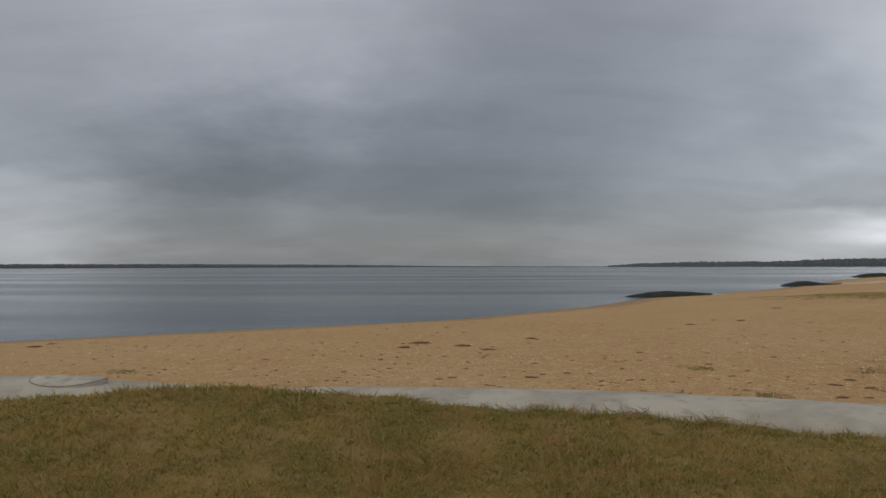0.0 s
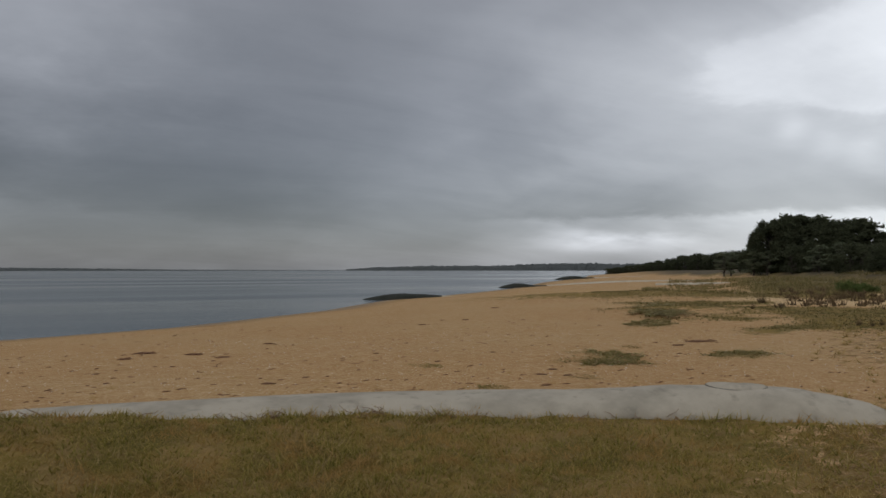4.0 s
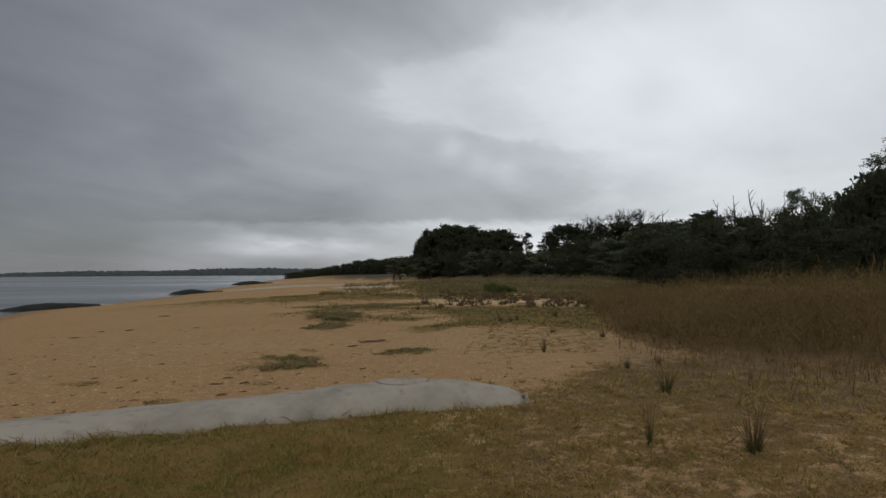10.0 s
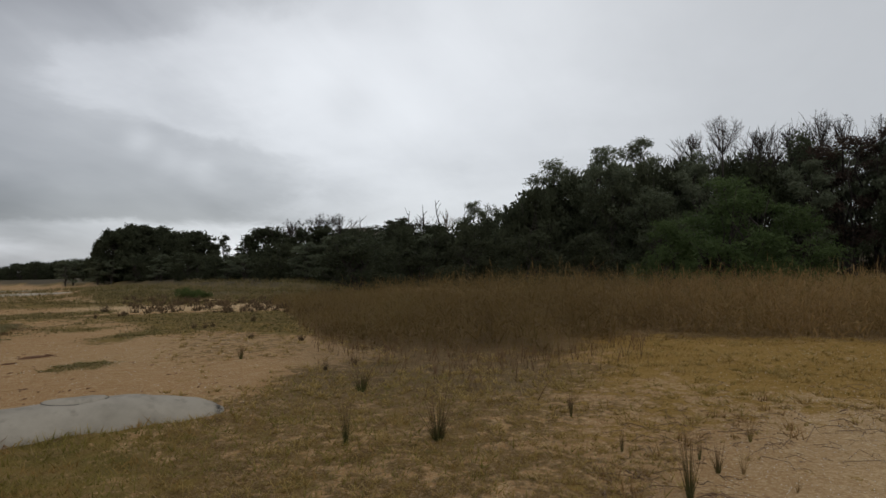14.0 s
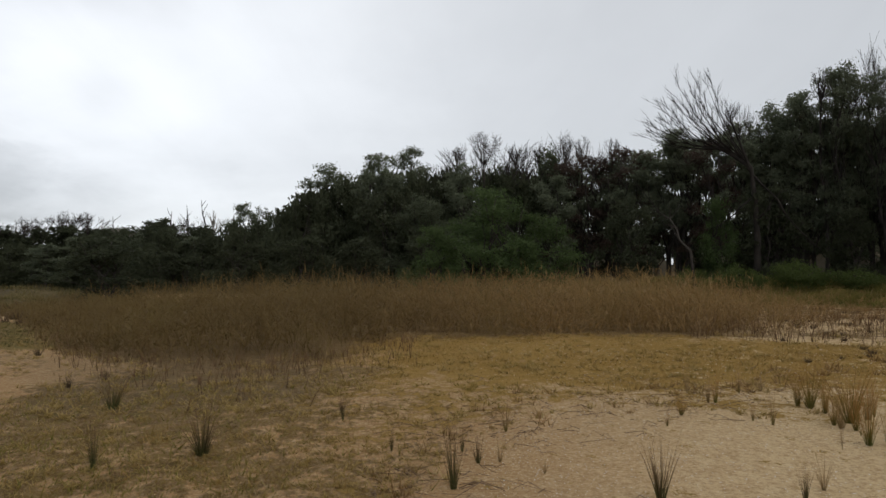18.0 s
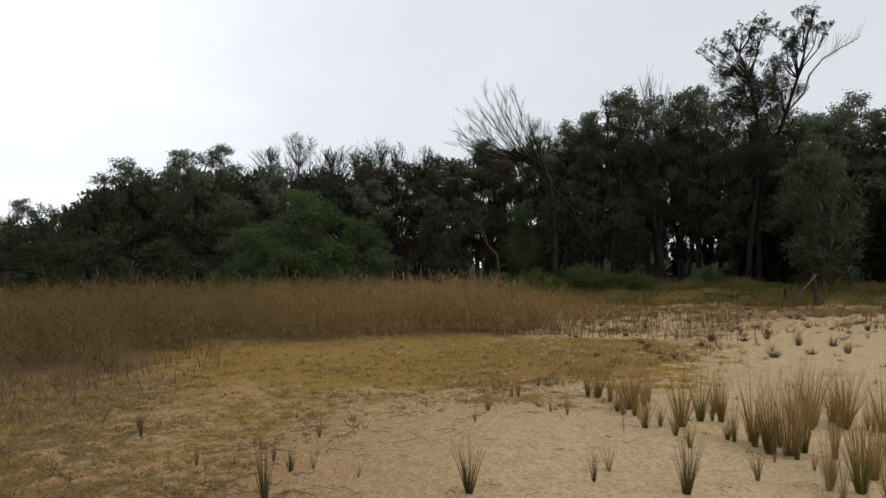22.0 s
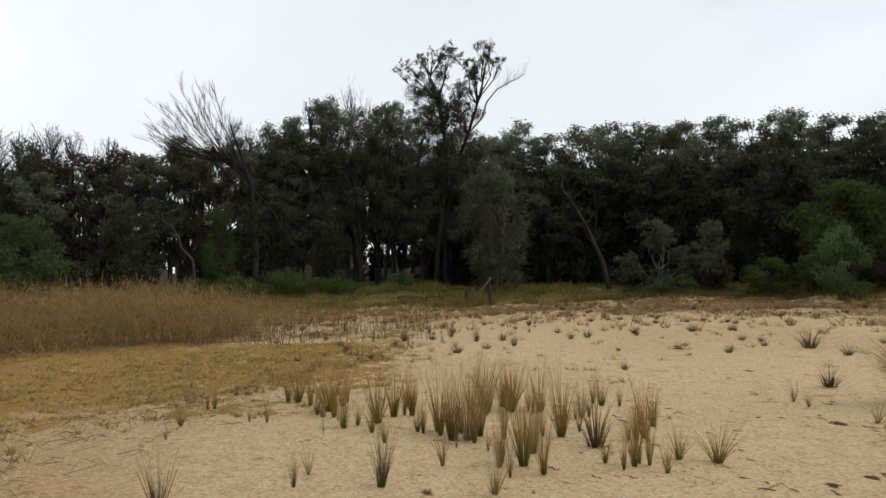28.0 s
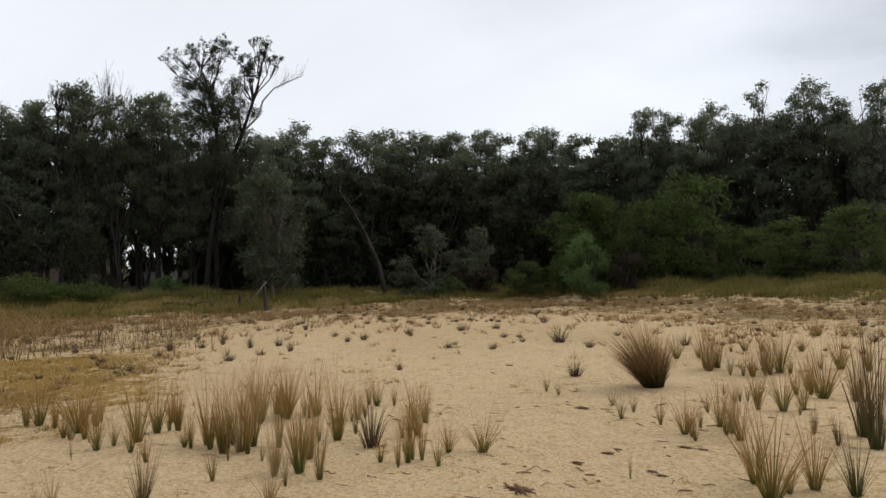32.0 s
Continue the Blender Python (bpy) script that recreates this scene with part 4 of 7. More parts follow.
def tree(name, label, category, seed, height, half, foot, crowns, count, leaf, leaf_mat, bark, stems=1, lean=(0, 0), limb=0.05, flat=0.75, droop=0.0, girth=0.18, bare_limbs=0, open_crown=False, slim=0.45, own_limbs=False, lump=(0.24, 0.42)):
    """A tree: trunk, limbs and a crown of leaf lumps. foot: where the crown starts, as a share of the height."""
    rng = np.random.default_rng(seed)
    rnd = random.Random(seed)
    root = tagged(new(name), label, category)
    wood = Tubes()
    limbs = wood
    centres, radii = [], []
    tops = []
    for s in range(stems):
        sx, sy = (0, 0) if stems == 1 else (rnd.uniform(-0.35, 0.35) * half * 0.5, rnd.uniform(-0.35, 0.35) * half * 0.5)
        tip = Vector((sx + lean[0] + rnd.uniform(-0.3, 0.3) * half, sy + lean[1] + rnd.uniform(-0.3, 0.3) * half, height * rnd.uniform(0.78, 0.9)))
        path = bend((sx * 0.4, sy * 0.4, -0.25), tip, rnd, 0.05, 7)
        g = girth * rnd.uniform(0.75, 1.1) / math.sqrt(stems)
        wood.add(path, [g * (1.25 if i == 0 else 1 - 0.82 * i / 7) for i in range(8)], 6)
        tops.append(path)
    for k in range(crowns):
        # lumps sit in the shell of an uneven dome
        t = rnd.uniform(0, 2 * math.pi)
        u = rnd.random() ** (0.5 if not open_crown else 0.7) if lump[1] > 0.3 else rnd.uniform(0.55, 1.0)
        zz = foot + (1 - foot) * (k + 0.6) / crowns
        wide = half * math.sqrt(max(0.06, 1 - (max(0, (zz - foot) / (1 - foot) - 0.38) / 0.68) ** 2)) * rnd.uniform(0.72 if lump[1] > 0.3 else 0.92, 1.0)
        if (zz - foot) / (1 - foot) < 0.25:
            wide *= 0.8
        r = half * rnd.uniform(*lump) * (0.8 if open_crown else 1.0)
        c = Vector((lean[0] * zz + u * (wide - 0.4 * r) * math.cos(t), lean[1] * zz + u * (wide - 0.4 * r) * math.sin(t), height * zz - r * 0.5))
        c.z = max(c.z, r * 0.55)
        centres.append(c)
        radii.append(r)
        path = tops[k % stems]
        j = min(6, max(1, int(7 * max(0.1, zz - rnd.uniform(0.12, 0.3)))))
        way = bend(path[j], c, rnd, 0.12, 3)
        if own_limbs:
            limbs = Tubes()
        limbs.add(way, [limb * q for q in (1.0, 0.7, 0.45, 0.2)], 3)
        for _ in range(bare_limbs):
            end = c + Vector((rnd.uniform(-1, 1), rnd.uniform(-1, 1), rnd.uniform(0, 1.2))) * r
            limbs.add(bend(way[2], end, rnd, 0.1, 2), [limb * 0.35, limb * 0.22, limb * 0.08], 3)
        if own_limbs:
            part_mesh("limb", limbs.mesh("limb", bark), root)
    v, f = leaf_cloud(centres, radii, count, leaf, rng, flat, droop, slim)
    part_mesh("trunk", wood.mesh("trunk", bark), root)
    part_mesh("crown", mesh_of("crown", v, f, leaf_mat), root)
    return root


def twiggy(name, label, seed, height, half, bark, depth=5, stems=3, spread=0.55, girth=0.11, thin=0.014):
    """A bare tree of ever finer branches."""
    rnd = random.Random(seed)
    root = tagged(new(name), label, "bare tree")
    wood, twigs = Tubes(), Tubes()

    def grow(p, d, length, r, level):
        e = p + d * length
        m = p.lerp(e, 0.5) + Vector((rnd.uniform(-1, 1), rnd.uniform(-1, 1), rnd.uniform(-0.3, 0.6))) * length * 0.08
        (wood if level < 2 else twigs).add((p, m, e), (r, r * 0.8, r * 0.6), 6 if level < 2 else 3)
        if level == depth:
            return
        for _ in range(rnd.choice((2, 3, 3)) if level < depth - 1 else 3):
            q = (d + Vector((rnd.uniform(-1, 1), rnd.uniform(-1, 1), rnd.uniform(-0.25, 0.75))) * spread * (1.0 if level else 0.8)).normalized()
            grow(p.lerp(e, rnd.uniform(0.6, 1.0)), q, length * rnd.uniform(0.62, 0.84), max(r * 0.6, thin), level + 1)

    for s in range(stems):
        t = 2 * math.pi * s / stems + rnd.uniform(-0.4, 0.4)
        d = Vector((math.cos(t) * half / height * 1.1, math.sin(t) * half / height * 1.1, 1)).normalized()
        grow(Vector((0, 0, -0.2)), d, height * 0.36, girth, 0)
    part_mesh("trunk", wood.mesh("trunk", bark), root)
    part_mesh("twig_crown", twigs.mesh("twig_crown", bark), root)
    return root


def plant(protos, rows, seed=0, near=0.0):
    """Sets the thing protos[k] = (thing, height, half width) at rows (x, y, height, half width)."""
    rnd = random.Random(seed)
    for k, (x, y, h, w) in enumerate(rows):
        ob, h0, w0 = protos[k % len(protos)]
        m = Matrix.Translation((x, y, float(ground_z(x, y)) - 0.05)) @ Matrix.Rotation(rnd.uniform(0, 6.28), 4, "Z") @ Matrix.Diagonal((w / w0, w / w0, h / h0, 1))
        copy_thing(ob, m)


def drop(protos):
    """Takes the patterns away once they have been copied."""
    for ob, *_ in protos:
        for o in (*ob.children_recursive, ob):
            bpy.data.objects.remove(o)


ROUND = ((94.6, 86.3, 8.4, 3.5), (100.7, 85.4, 8.9, 6.0), (100.2, 76.4, 7.4, 5.2), (97.2, 70.3, 3.5, 3.0), (87.8, 55.8, 6.4, 2.2),
    (84.1, 50.3, 7.0, 2.8), (80.9, 43.8, 5.8, 2.8), (79.6, 37.5, 4.3, 2.9), (77.4, 32.5, 4.7, 2.7), (76.7, 29.1, 5.3, 2.7),
    (71.4, 36.0, 5.9, 2.7), (69.5, 30.8, 5.9, 2.3), (67.5, 25.1, 6.5, 2.3), (65.0, 20.1, 5.6, 2.3), (62.5, 13.9, 7.2, 1.8),
    (61.0, 11.2, 7.4, 1.9), (57.7, 5.8, 9.4, 2.1), (54.0, 1.7, 9.0, 2.2), (55.6, -7.0, 9.5, 2.0), (53.1, -10.0, 10.3, 2.1),
    (48.0, -0.1, 6.6, 2.0),)
UMBRELLA = ((92.3, 63.4, 6.7, 1.9),)
BUSH = ((83.8, 54.5, 3.5, 3.3),)
BARE = ((87.0, 49.3, 7.7, 2.5), (86.1, 42.5, 6.2, 2.1), (70.1, 23.8, 6.4, 1.5), (60.0, -2.4, 10.9, 0.9), (57.7, -6.2, 12.9, 2.4),
    (56.4, -8.2, 11.6, 1.7), (55.1, -9.8, 11.6, 1.9), (53.6, -12.4, 12.0, 1.8), (51.8, -15.2, 11.0, 1.3), (40.9, -28.7, 14.8, 1.2),
    (44.9, -21.9, 12.9, 1.0), (40.4, -27.8, 14.4, 1.0), (28.5, -38.7, 10.3, 1.4),)
STAG = ((82.5, 35.9, 4.5, 1.6), (67.0, 20.4, 8.3, 0.9), (67.8, 29.7, 7.0, 0.9),)
GUM_a = ((64.0, 16.3, 7.9, 1.4), (59.5, 8.0, 10.7, 2.2), (57.9, 3.7, 11.6, 1.8), (57.0, 0.1, 11.9, 1.9), (55.9, -3.9, 10.1, 1.7),
    (46.6, -18.2, 10.7, 1.7), (44.1, -23.5, 11.7, 1.5), (42.5, -24.4, 11.9, 1.4), (40.4, -26.0, 13.2, 1.4), (37.4, -28.5, 12.8, 1.4),
    (38.1, -30.8, 12.9, 1.4), (41.5, -24.2, 11.9, 1.4), (39.5, -25.4, 13.0, 1.4), (37.4, -26.7, 12.1, 1.3), (36.1, -28.5, 12.6, 1.4),
    (34.1, -29.4, 11.8, 1.3), (30.5, -35.7, 11.4, 1.5), (34.3, -36.4, 11.1, 1.7), (30.2, -39.9, 9.7, 1.4), (28.0, -41.4, 11.4, 1.8),
    (25.5, -40.7, 10.4, 1.6), (24.0, -41.6, 10.7, 1.6), (23.4, -44.2, 11.2, 1.7), (21.1, -44.2, 11.3, 1.7),)
GUM_b = ((19.8, -45.9, 11.2, 1.7), (18.0, -46.7, 11.2, 1.6), (16.7, -47.1, 11.4, 1.5), (13.9, -45.9, 10.3, 1.7), (12.0, -46.5, 9.8, 1.6),
    (9.8, -44.9, 11.3, 1.3), (7.7, -45.4, 10.7, 1.3), (5.7, -47.7, 11.3, 0.9), (5.9, -43.6, 9.8, 1.5), (4.2, -45.8, 9.9, 1.5),
    (0.1, -44.0, 11.0, 1.3), (-1.5, -45.0, 10.0, 1.3), (-3.0, -41.9, 10.1, 1.4), (1.6, -44.0, 9.4, 1.5),)
GUM = GUM_a + GUM_b
BROWN = ((51.4, -12.8, 10.3, 2.2), (49.8, -15.0, 10.4, 1.9), (49.1, -17.0, 9.9, 1.9), (43.9, -19.5, 9.8, 1.6),)
SPARSE = ((2.8, -44.9, 11.7, 1.7),)
WATTLE = ((39.8, -4.4, 6.5, 3.2), (39.0, -1.0, 4.3, 1.9), (40.2, -7.8, 4.4, 2.4), (40.0, -18.2, 4.9, 1.3), (12.8, -31.5, 1.6, 1.2),
    (11.0, -32.2, 1.9, 1.0), (11.1, -35.3, 5.1, 2.2), (9.4, -35.8, 4.6, 1.8), (10.7, -35.4, 5.0, 1.9), (5.8, -35.5, 5.4, 2.5),
    (7.7, -34.1, 4.1, 1.7), (3.4, -34.8, 2.7, 1.7), (1.1, -33.0, 2.7, 2.0), (-1.6, -32.0, 3.2, 1.8),)
DARKBUSH = ((41.0, -13.0, 5.3, 1.9), (41.9, 3.4, 3.8, 2.1), (45.4, 7.7, 4.0, 2.3), (48.4, 12.4, 3.6, 2.5), (49.4, 21.7, 4.6, 3.6),
    (53.0, 18.1, 3.2, 2.3), (49.9, 2.4, 7.7, 2.5), (35.1, -23.1, 4.1, 1.6), (38.9, -20.6, 5.9, 2.2), (-0.2, -34.0, 1.6, 1.4),
    )
BANKSIA = ((24.4, -26.2, 6.9, 2.1), (25.6, -27.4, 6.2, 1.7),)
GREY = ((18.2, -31.6, 3.6, 1.7), (15.9, -32.8, 3.3, 1.1),)
BROWNED = ((16.0, -32.2, 1.8, 1.3), (8.0, -32.5, 1.9, 0.9),)
PALEBUSH = ((9.7, -31.5, 2.8, 1.6), (16.6, -30.8, 0.9, 0.9),)
LIGHTLOW = ((28.4, -22.9, 1.1, 1.0), (31.5, -24.7, 0.7, 1.0),)
LOWBUSH = ((32.5, -18.6, 1.4, 2.2), (34.3, -16.4, 1.6, 1.9), (36.2, -14.5, 1.2, 1.6), (31.2, -20.8, 1.0, 1.9), (39.6, 30.2, 0.8, 1.3), (40.9, 30.2, 0.6, 1.1),)

gums = [(tree("eucalypt", "tall dark eucalypt with a ragged crown at the wood's edge", "tree", 20 + k, 12, 2.4, f, 36, 12000, 0.172, M_LEAF_GUM, M_BARK, 2, (0.3, -0.2), 0.06, 0.7, 0.25, 0.2, 1, own_limbs=True), 12, 2.4) for k, f in enumerate((0.3, 0.42, 0.36))]
plant(gums, [(x, y, h * 1.0, max(w * 1.5, 2.0)) for x, y, h, w in GUM], 1)
rounds = [(tree("banksia_tree", "dense dark rounded coastal tree", "tree", 30 + k, 8, 3, 0.06, 30, 8200, 0.30, M_LEAF_DARK, M_BARK, 2, (0, 0), 0.06, 0.7, 0.0, 0.2, 1, slim=0.55), 8, 3) for k in range(3)]
olives = [(tree("banksia_tree", "dense grey-green rounded coastal tree above the reeds", "tree", 130 + k, 8, 3, 0.06, 36, 11000, 0.19, M_LEAF_OLIVE, M_BARK, 2, (0, 0), 0.06, 0.75, 0.2, 0.2, 1, slim=0.55), 8, 3) for k in range(2)]
domes = [(tree("moonah_tree", "broad dark dome-shaped coastal tree at the back of the beach", "tree", 36, 9, 5.5, 0.0, 110, 30000, 0.42, M_LEAF_DARK, M_BARK, 3, (0, 0), 0.08, 0.85, 0.0, 0.3, 0, slim=0.6, lump=(0.18, 0.25)), 9, 5.5)]
plant(domes, [(x, y, h * 1.05, w * 1.25) for x, y, h, w in ROUND[:4]], 18)
plant(rounds, [(x, y, h * 1.0, max(w * 1.5, 2.4)) for x, y, h, w in ROUND[4:14]], 2)
plant(olives, [(x, y, h * 1.0, max(w * 1.5, 2.4)) for x, y, h, w in ROUND[14:]], 22)
plant(olives, ((29.8, -34.4, 8.4, 2.2), (27.4, -36.0, 8.0, 2.3)), 23)
plant(rounds, ((35.4, -31.2, 6.2, 1.8), (25.4, -36.4, 7.6, 2.4), (23.2, -37.6, 7.8, 2.5), (20.6, -38.6, 7.8, 2.5), (17.6, -39.6, 8.0, 2.5), (14.6, -40.4, 7.6, 2.5)), 24)
plant(rounds[:1], [(x, y, h, w * 1.3) for x, y, h, w in BUSH], 3)
browns = [(tree("dying_tree", "brownish half-dead tree with thin foliage", "tree", 41, 10, 2.2, 0.25, 16, 5200, 0.18, M_LEAF_BROWN, M_BARK, 2, (0, 0), 0.05, 0.8, 0.0, 0.16, 4), 10, 2.2)]
plant(browns, [(x, y, h * 0.98, w * 1.5) for x, y, h, w in BROWN], 4)
wattles = [(tree("wattle_shrub", "broad bright green wattle at the foot of the wood", "shrub", 50 + k, 5, 2.4, 0.02, 34, 11000, 0.14, M_LEAF_GREEN, M_BARK, 3, (0, 0), 0.04, 0.75, 0.1, 0.1, 0), 5, 2.4) for k in range(2)]
plant(wattles, [(x, y, h * 1.04, w * 1.25) for x, y, h, w in WATTLE if x > 20], 5)
fresh = [(tree("coast_wattle", "fresh yellow-green leafy shrub behind the bank", "shrub", 54 + k, 4, 2.0, 0.0, 24, 7600, 0.15, M_LEAF_FRESH, M_BARK, 4, (0, 0), 0.03, 0.8, -0.2, 0.08, 0, own_limbs=True), 4, 2.0) for k in range(2)]
plant(fresh, [(x, y, h * 1.03, w * 1.15) for x, y, h, w in WATTLE if x <= 20], 16)
darks = [(tree("tea_tree", "dark green bushy tea-tree", "shrub", 60 + k, 4.5, 2.2, 0.03, 20, 5200, 0.19, M_LEAF_DARK, M_BARK, 3, (0, 0), 0.04, 0.75, 0.0, 0.1, 1), 4.5, 2.2) for k in range(2)]
plant(darks, [(x, y, h, w * 1.2) for x, y, h, w in DARKBUSH], 6)
banksias = [(tree("coast_banksia", "grey-green banksia with a bare forked trunk", "tree", 71, 6, 2.0, 0.12, 30, 9000, 0.16, M_LEAF_OLIVE, M_BARK_PALE, 2, (0.2, 0), 0.05, 0.85, 0.0, 0.13, 0, own_limbs=True), 6, 2.0)]
plant(banksias, [(x, y, h, w * 1.1) for x, y, h, w in BANKSIA], 7)
greys = [(tree("saltbush", "grey-green open coastal shrub", "shrub", 74, 3.2, 1.5, 0.03, 16, 4200, 0.13, M_LEAF_OLIVE, M_BARK_PALE, 4, (0, 0), 0.03, 0.8, -0.4, 0.06, 2, True), 3.2, 1.5)]
plant(greys, [(x, y, h * 1.1, w * 1.5) for x, y, h, w in GREY], 8)
dying = [(tree("dead_shrub", "brown dried-out low shrub", "shrub", 76, 1.8, 1.2, 0.02, 14, 2800, 0.115, M_LEAF_BROWN, M_BARK, 4, (0, 0), 0.02, 0.8, 0.0, 0.05, 4), 1.8, 1.2)]
plant(dying, [(x, y, h, w * 1.25) for x, y, h, w in BROWNED], 9)
pales = [(tree("boobialla_shrub", "rounded pale green shrub on the bank", "shrub", 78, 2.9, 1.6, 0.0, 22, 6000, 0.12, M_LEAF_PALE, M_BARK, 4, (0, 0), 0.03, 0.8, 0.0, 0.06, 0), 2.9, 1.6)]
plant(pales, PALEBUSH + LIGHTLOW, 10)
lows = [(tree("creeping_shrub", "low spreading green shrub on the bank", "shrub", 80, 1.3, 1.9, 0.0, 18, 5000, 0.115, M_LEAF_LOW, M_BARK, 4, (0, 0), 0.02, 0.7, 0.0, 0.04, 0), 1.3, 1.9)]
plant(lows, LOWBUSH, 11)
bares = [(twiggy("bare_tree", "leafless grey tree with fine upswept twigs", 90 + k, 10, 1.8, M_BARK, 5, 3, 0.72), 10, 1.8) for k in range(2)]
plant(bares, [row for row in BARE if row[0] < 66], 12)
far_bares = [(twiggy("bare_tree", "leafless grey tree on the far skyline", 90, 10, 1.8, M_BARK, 5, 3, 0.5, 0.11, 0.022), 10, 1.8)]
plant(far_bares, [(x, y, h, w * 0.9) for x, y, h, w in BARE if x >= 66], 19)
stags = [(twiggy("dead_tree", "dead bleached tree with few bare limbs", 95, 8, 1.2, M_DEADWOOD, 3, 2, 0.6, 0.12, 0.03), 8, 1.2)]
plant(stags, [(x, y, h * 1.08, w * 1.5) for x, y, h, w in STAG], 13)
umbrellas = [(tree("umbrella_tree", "thin-stemmed tree with a flat-topped crown", "tree", 97, 7.2, 2.2, 0.62, 9, 2200, 0.22, M_LEAF_DARK, M_BARK, 2, (0.3, 0.2), 0.08, 0.6, 0.0, 0.16, 1, True), 7.2, 2.2)]
plant(umbrellas, UMBRELLA, 14)
sparses = [(tree("open_tree", "tall tree with a thin open crown of pale twigs", "tree", 98, 11.5, 1.8, 0.5, 12, 1100, 0.2, M_LEAF_GUM, M_BARK_PALE, 2, (0, 0), 0.06, 0.8, 0.0, 0.15, 6, True), 11.5, 1.8)]
plant(sparses, SPARSE, 15)


def tall_eucalypt():
    """The one tree that stands high over the wood, forked low, with open leaf lumps."""
    rnd, rng = random.Random(12), np.random.default_rng(12)
    base = Vector((30.7, -28.6, float(ground_z(30.7, -28.6))))
    root = tagged(new("tall_eucalypt"), "tall forked eucalypt with open tufted crown above the wood", "tree")
    root.location = base
    across = Vector((-0.69, -0.72, 0))
    wood, bare = Tubes(), Tubes()
    limbs = wood

    def at(u, z, d=0.0):
        return across * u + Vector((-across.y, across.x, 0)) * d + Vector((0, 0, z))

    stems = ([at(-0.9, -0.2), at(-0.7, 2.2), at(-0.3, 4.8, 0.2), at(0.0, 7.6, 0.1), at(-0.1, 9.6), at(-0.4, 11.6), at(-0.9, 13.2), at(-0.7, 14.4)],
             [at(-0.3, -0.2, 0.4), at(-0.25, 2.5, 0.4), at(0.0, 5.0, 0.3), at(0.5, 7.4, 0.3), at(1.35, 9.5, 0.2), at(2.0, 11.4, 0.1), at(2.4, 12.8), at(2.7, 14.2)])
    for s in stems:
        wood.add(s, [0.17, 0.145, 0.13, 0.12, 0.1, 0.075, 0.045, 0.02], 8)
    bare.add([at(1.4, 9.6, 0.2), at(2.3, 10.6, 0.4), at(2.6, 11.6, 0.5), at(3.3, 12.4, 0.4), at(4.3, 12.9, 0.3), at(5.1, 13.3, 0.3)], [0.07, 0.06, 0.05, 0.035, 0.022, 0.008], 6)
    for _ in range(26):
        t = rnd.random()
        p = at(3.0 + 2.0 * t, 12.1 + 1.1 * t, 0.35)
        bare.add(bend(p, p + at(rnd.uniform(-0.1, 0.7), rnd.uniform(0.3, 1.2), rnd.uniform(-0.4, 0.4)), rnd, 0.1, 2), [0.011, 0.008, 0.004], 3)
    # open sprays at the tips, dense masses round the fork
    lumps = ((-2.85, 13.65, 0.35), (-2.3, 14.0, 0.4), (-1.95, 13.5, 0.45), (-1.4, 14.45, 0.5), (-0.75, 14.75, 0.5), (-1.15, 13.9, 0.45), (-0.2, 14.65, 0.45), (0.35, 15.0, 0.45), (0.7, 14.65, 0.45), (-0.5, 13.9, 0.4), (-1.4, 13.0, 0.5), (-0.75, 12.9, 0.5), (0.1, 13.8, 0.4), (0.3, 14.2, 0.4),
             (-0.35, 12.4, 0.75), (-1.1, 12.1, 0.65), (0.35, 12.1, 0.75), (-0.75, 11.3, 0.8), (0.1, 11.1, 0.9), (0.9, 11.5, 0.7), (-1.15, 10.6, 0.7), (-0.3, 10.1, 0.85), (0.7, 10.3, 0.8), (1.6, 10.4, 0.7), (-1.4, 11.3, 0.5),
             (1.3, 13.9, 0.45), (1.8, 14.2, 0.5), (2.3, 14.5, 0.5), (2.75, 14.7, 0.45), (3.05, 14.2, 0.5), (3.3, 13.7, 0.45), (2.15, 13.6, 0.5), (1.65, 13.3, 0.5), (2.55, 13.9, 0.5), (1.3, 12.7, 0.55), (1.95, 12.9, 0.5), (0.9, 12.3, 0.5),
             (-0.8, 8.9, 0.8), (0.4, 9.0, 0.8), (-1.2, 7.6, 0.9), (0.2, 7.6, 0.9), (1.3, 8.2, 0.7), (1.1, 6.6, 0.7), (-0.9, 6.4, 0.8))
    centres, radii = [], []
    for u, z, r in lumps:
        r *= 1.3 if r > 0.6 else 1.0
        c = at(u, z - 0.15, rnd.uniform(-1.3, 1.3))
        s = stems[0] if u < 0.7 else stems[1]
        j = max(2, min(6, int((z - 2.5) / 2.0)))
        way = bend(s[j], c, rnd, 0.1, 3)
        limbs.add(way, (0.05, 0.04, 0.028, 0.012), 4)
        for _ in range(6):
            end = c + Vector((rnd.uniform(-1, 1), rnd.uniform(-1, 1), rnd.uniform(-0.5, 0.9))) * r
            limbs.add(bend(way[2], end, rnd, 0.1, 2), (0.02, 0.014, 0.006), 3)
            centres.append(end)
            radii.append(r * rnd.uniform(0.42, 0.68))
    v, f = leaf_cloud(centres, radii, 56000, 0.092, rng, 1.0, 0.0, 0.42, 4)
    part_mesh("trunk", wood.mesh("trunk", M_BARK_DARK), root)
    part_mesh("dead_limb", bare.mesh("dead_limb", M_DEADWOOD), root, "bare bleached side limb")
    part_mesh("crown", mesh_of("crown", v, f, M_LEAF_DARK), root)


tall_eucalypt()


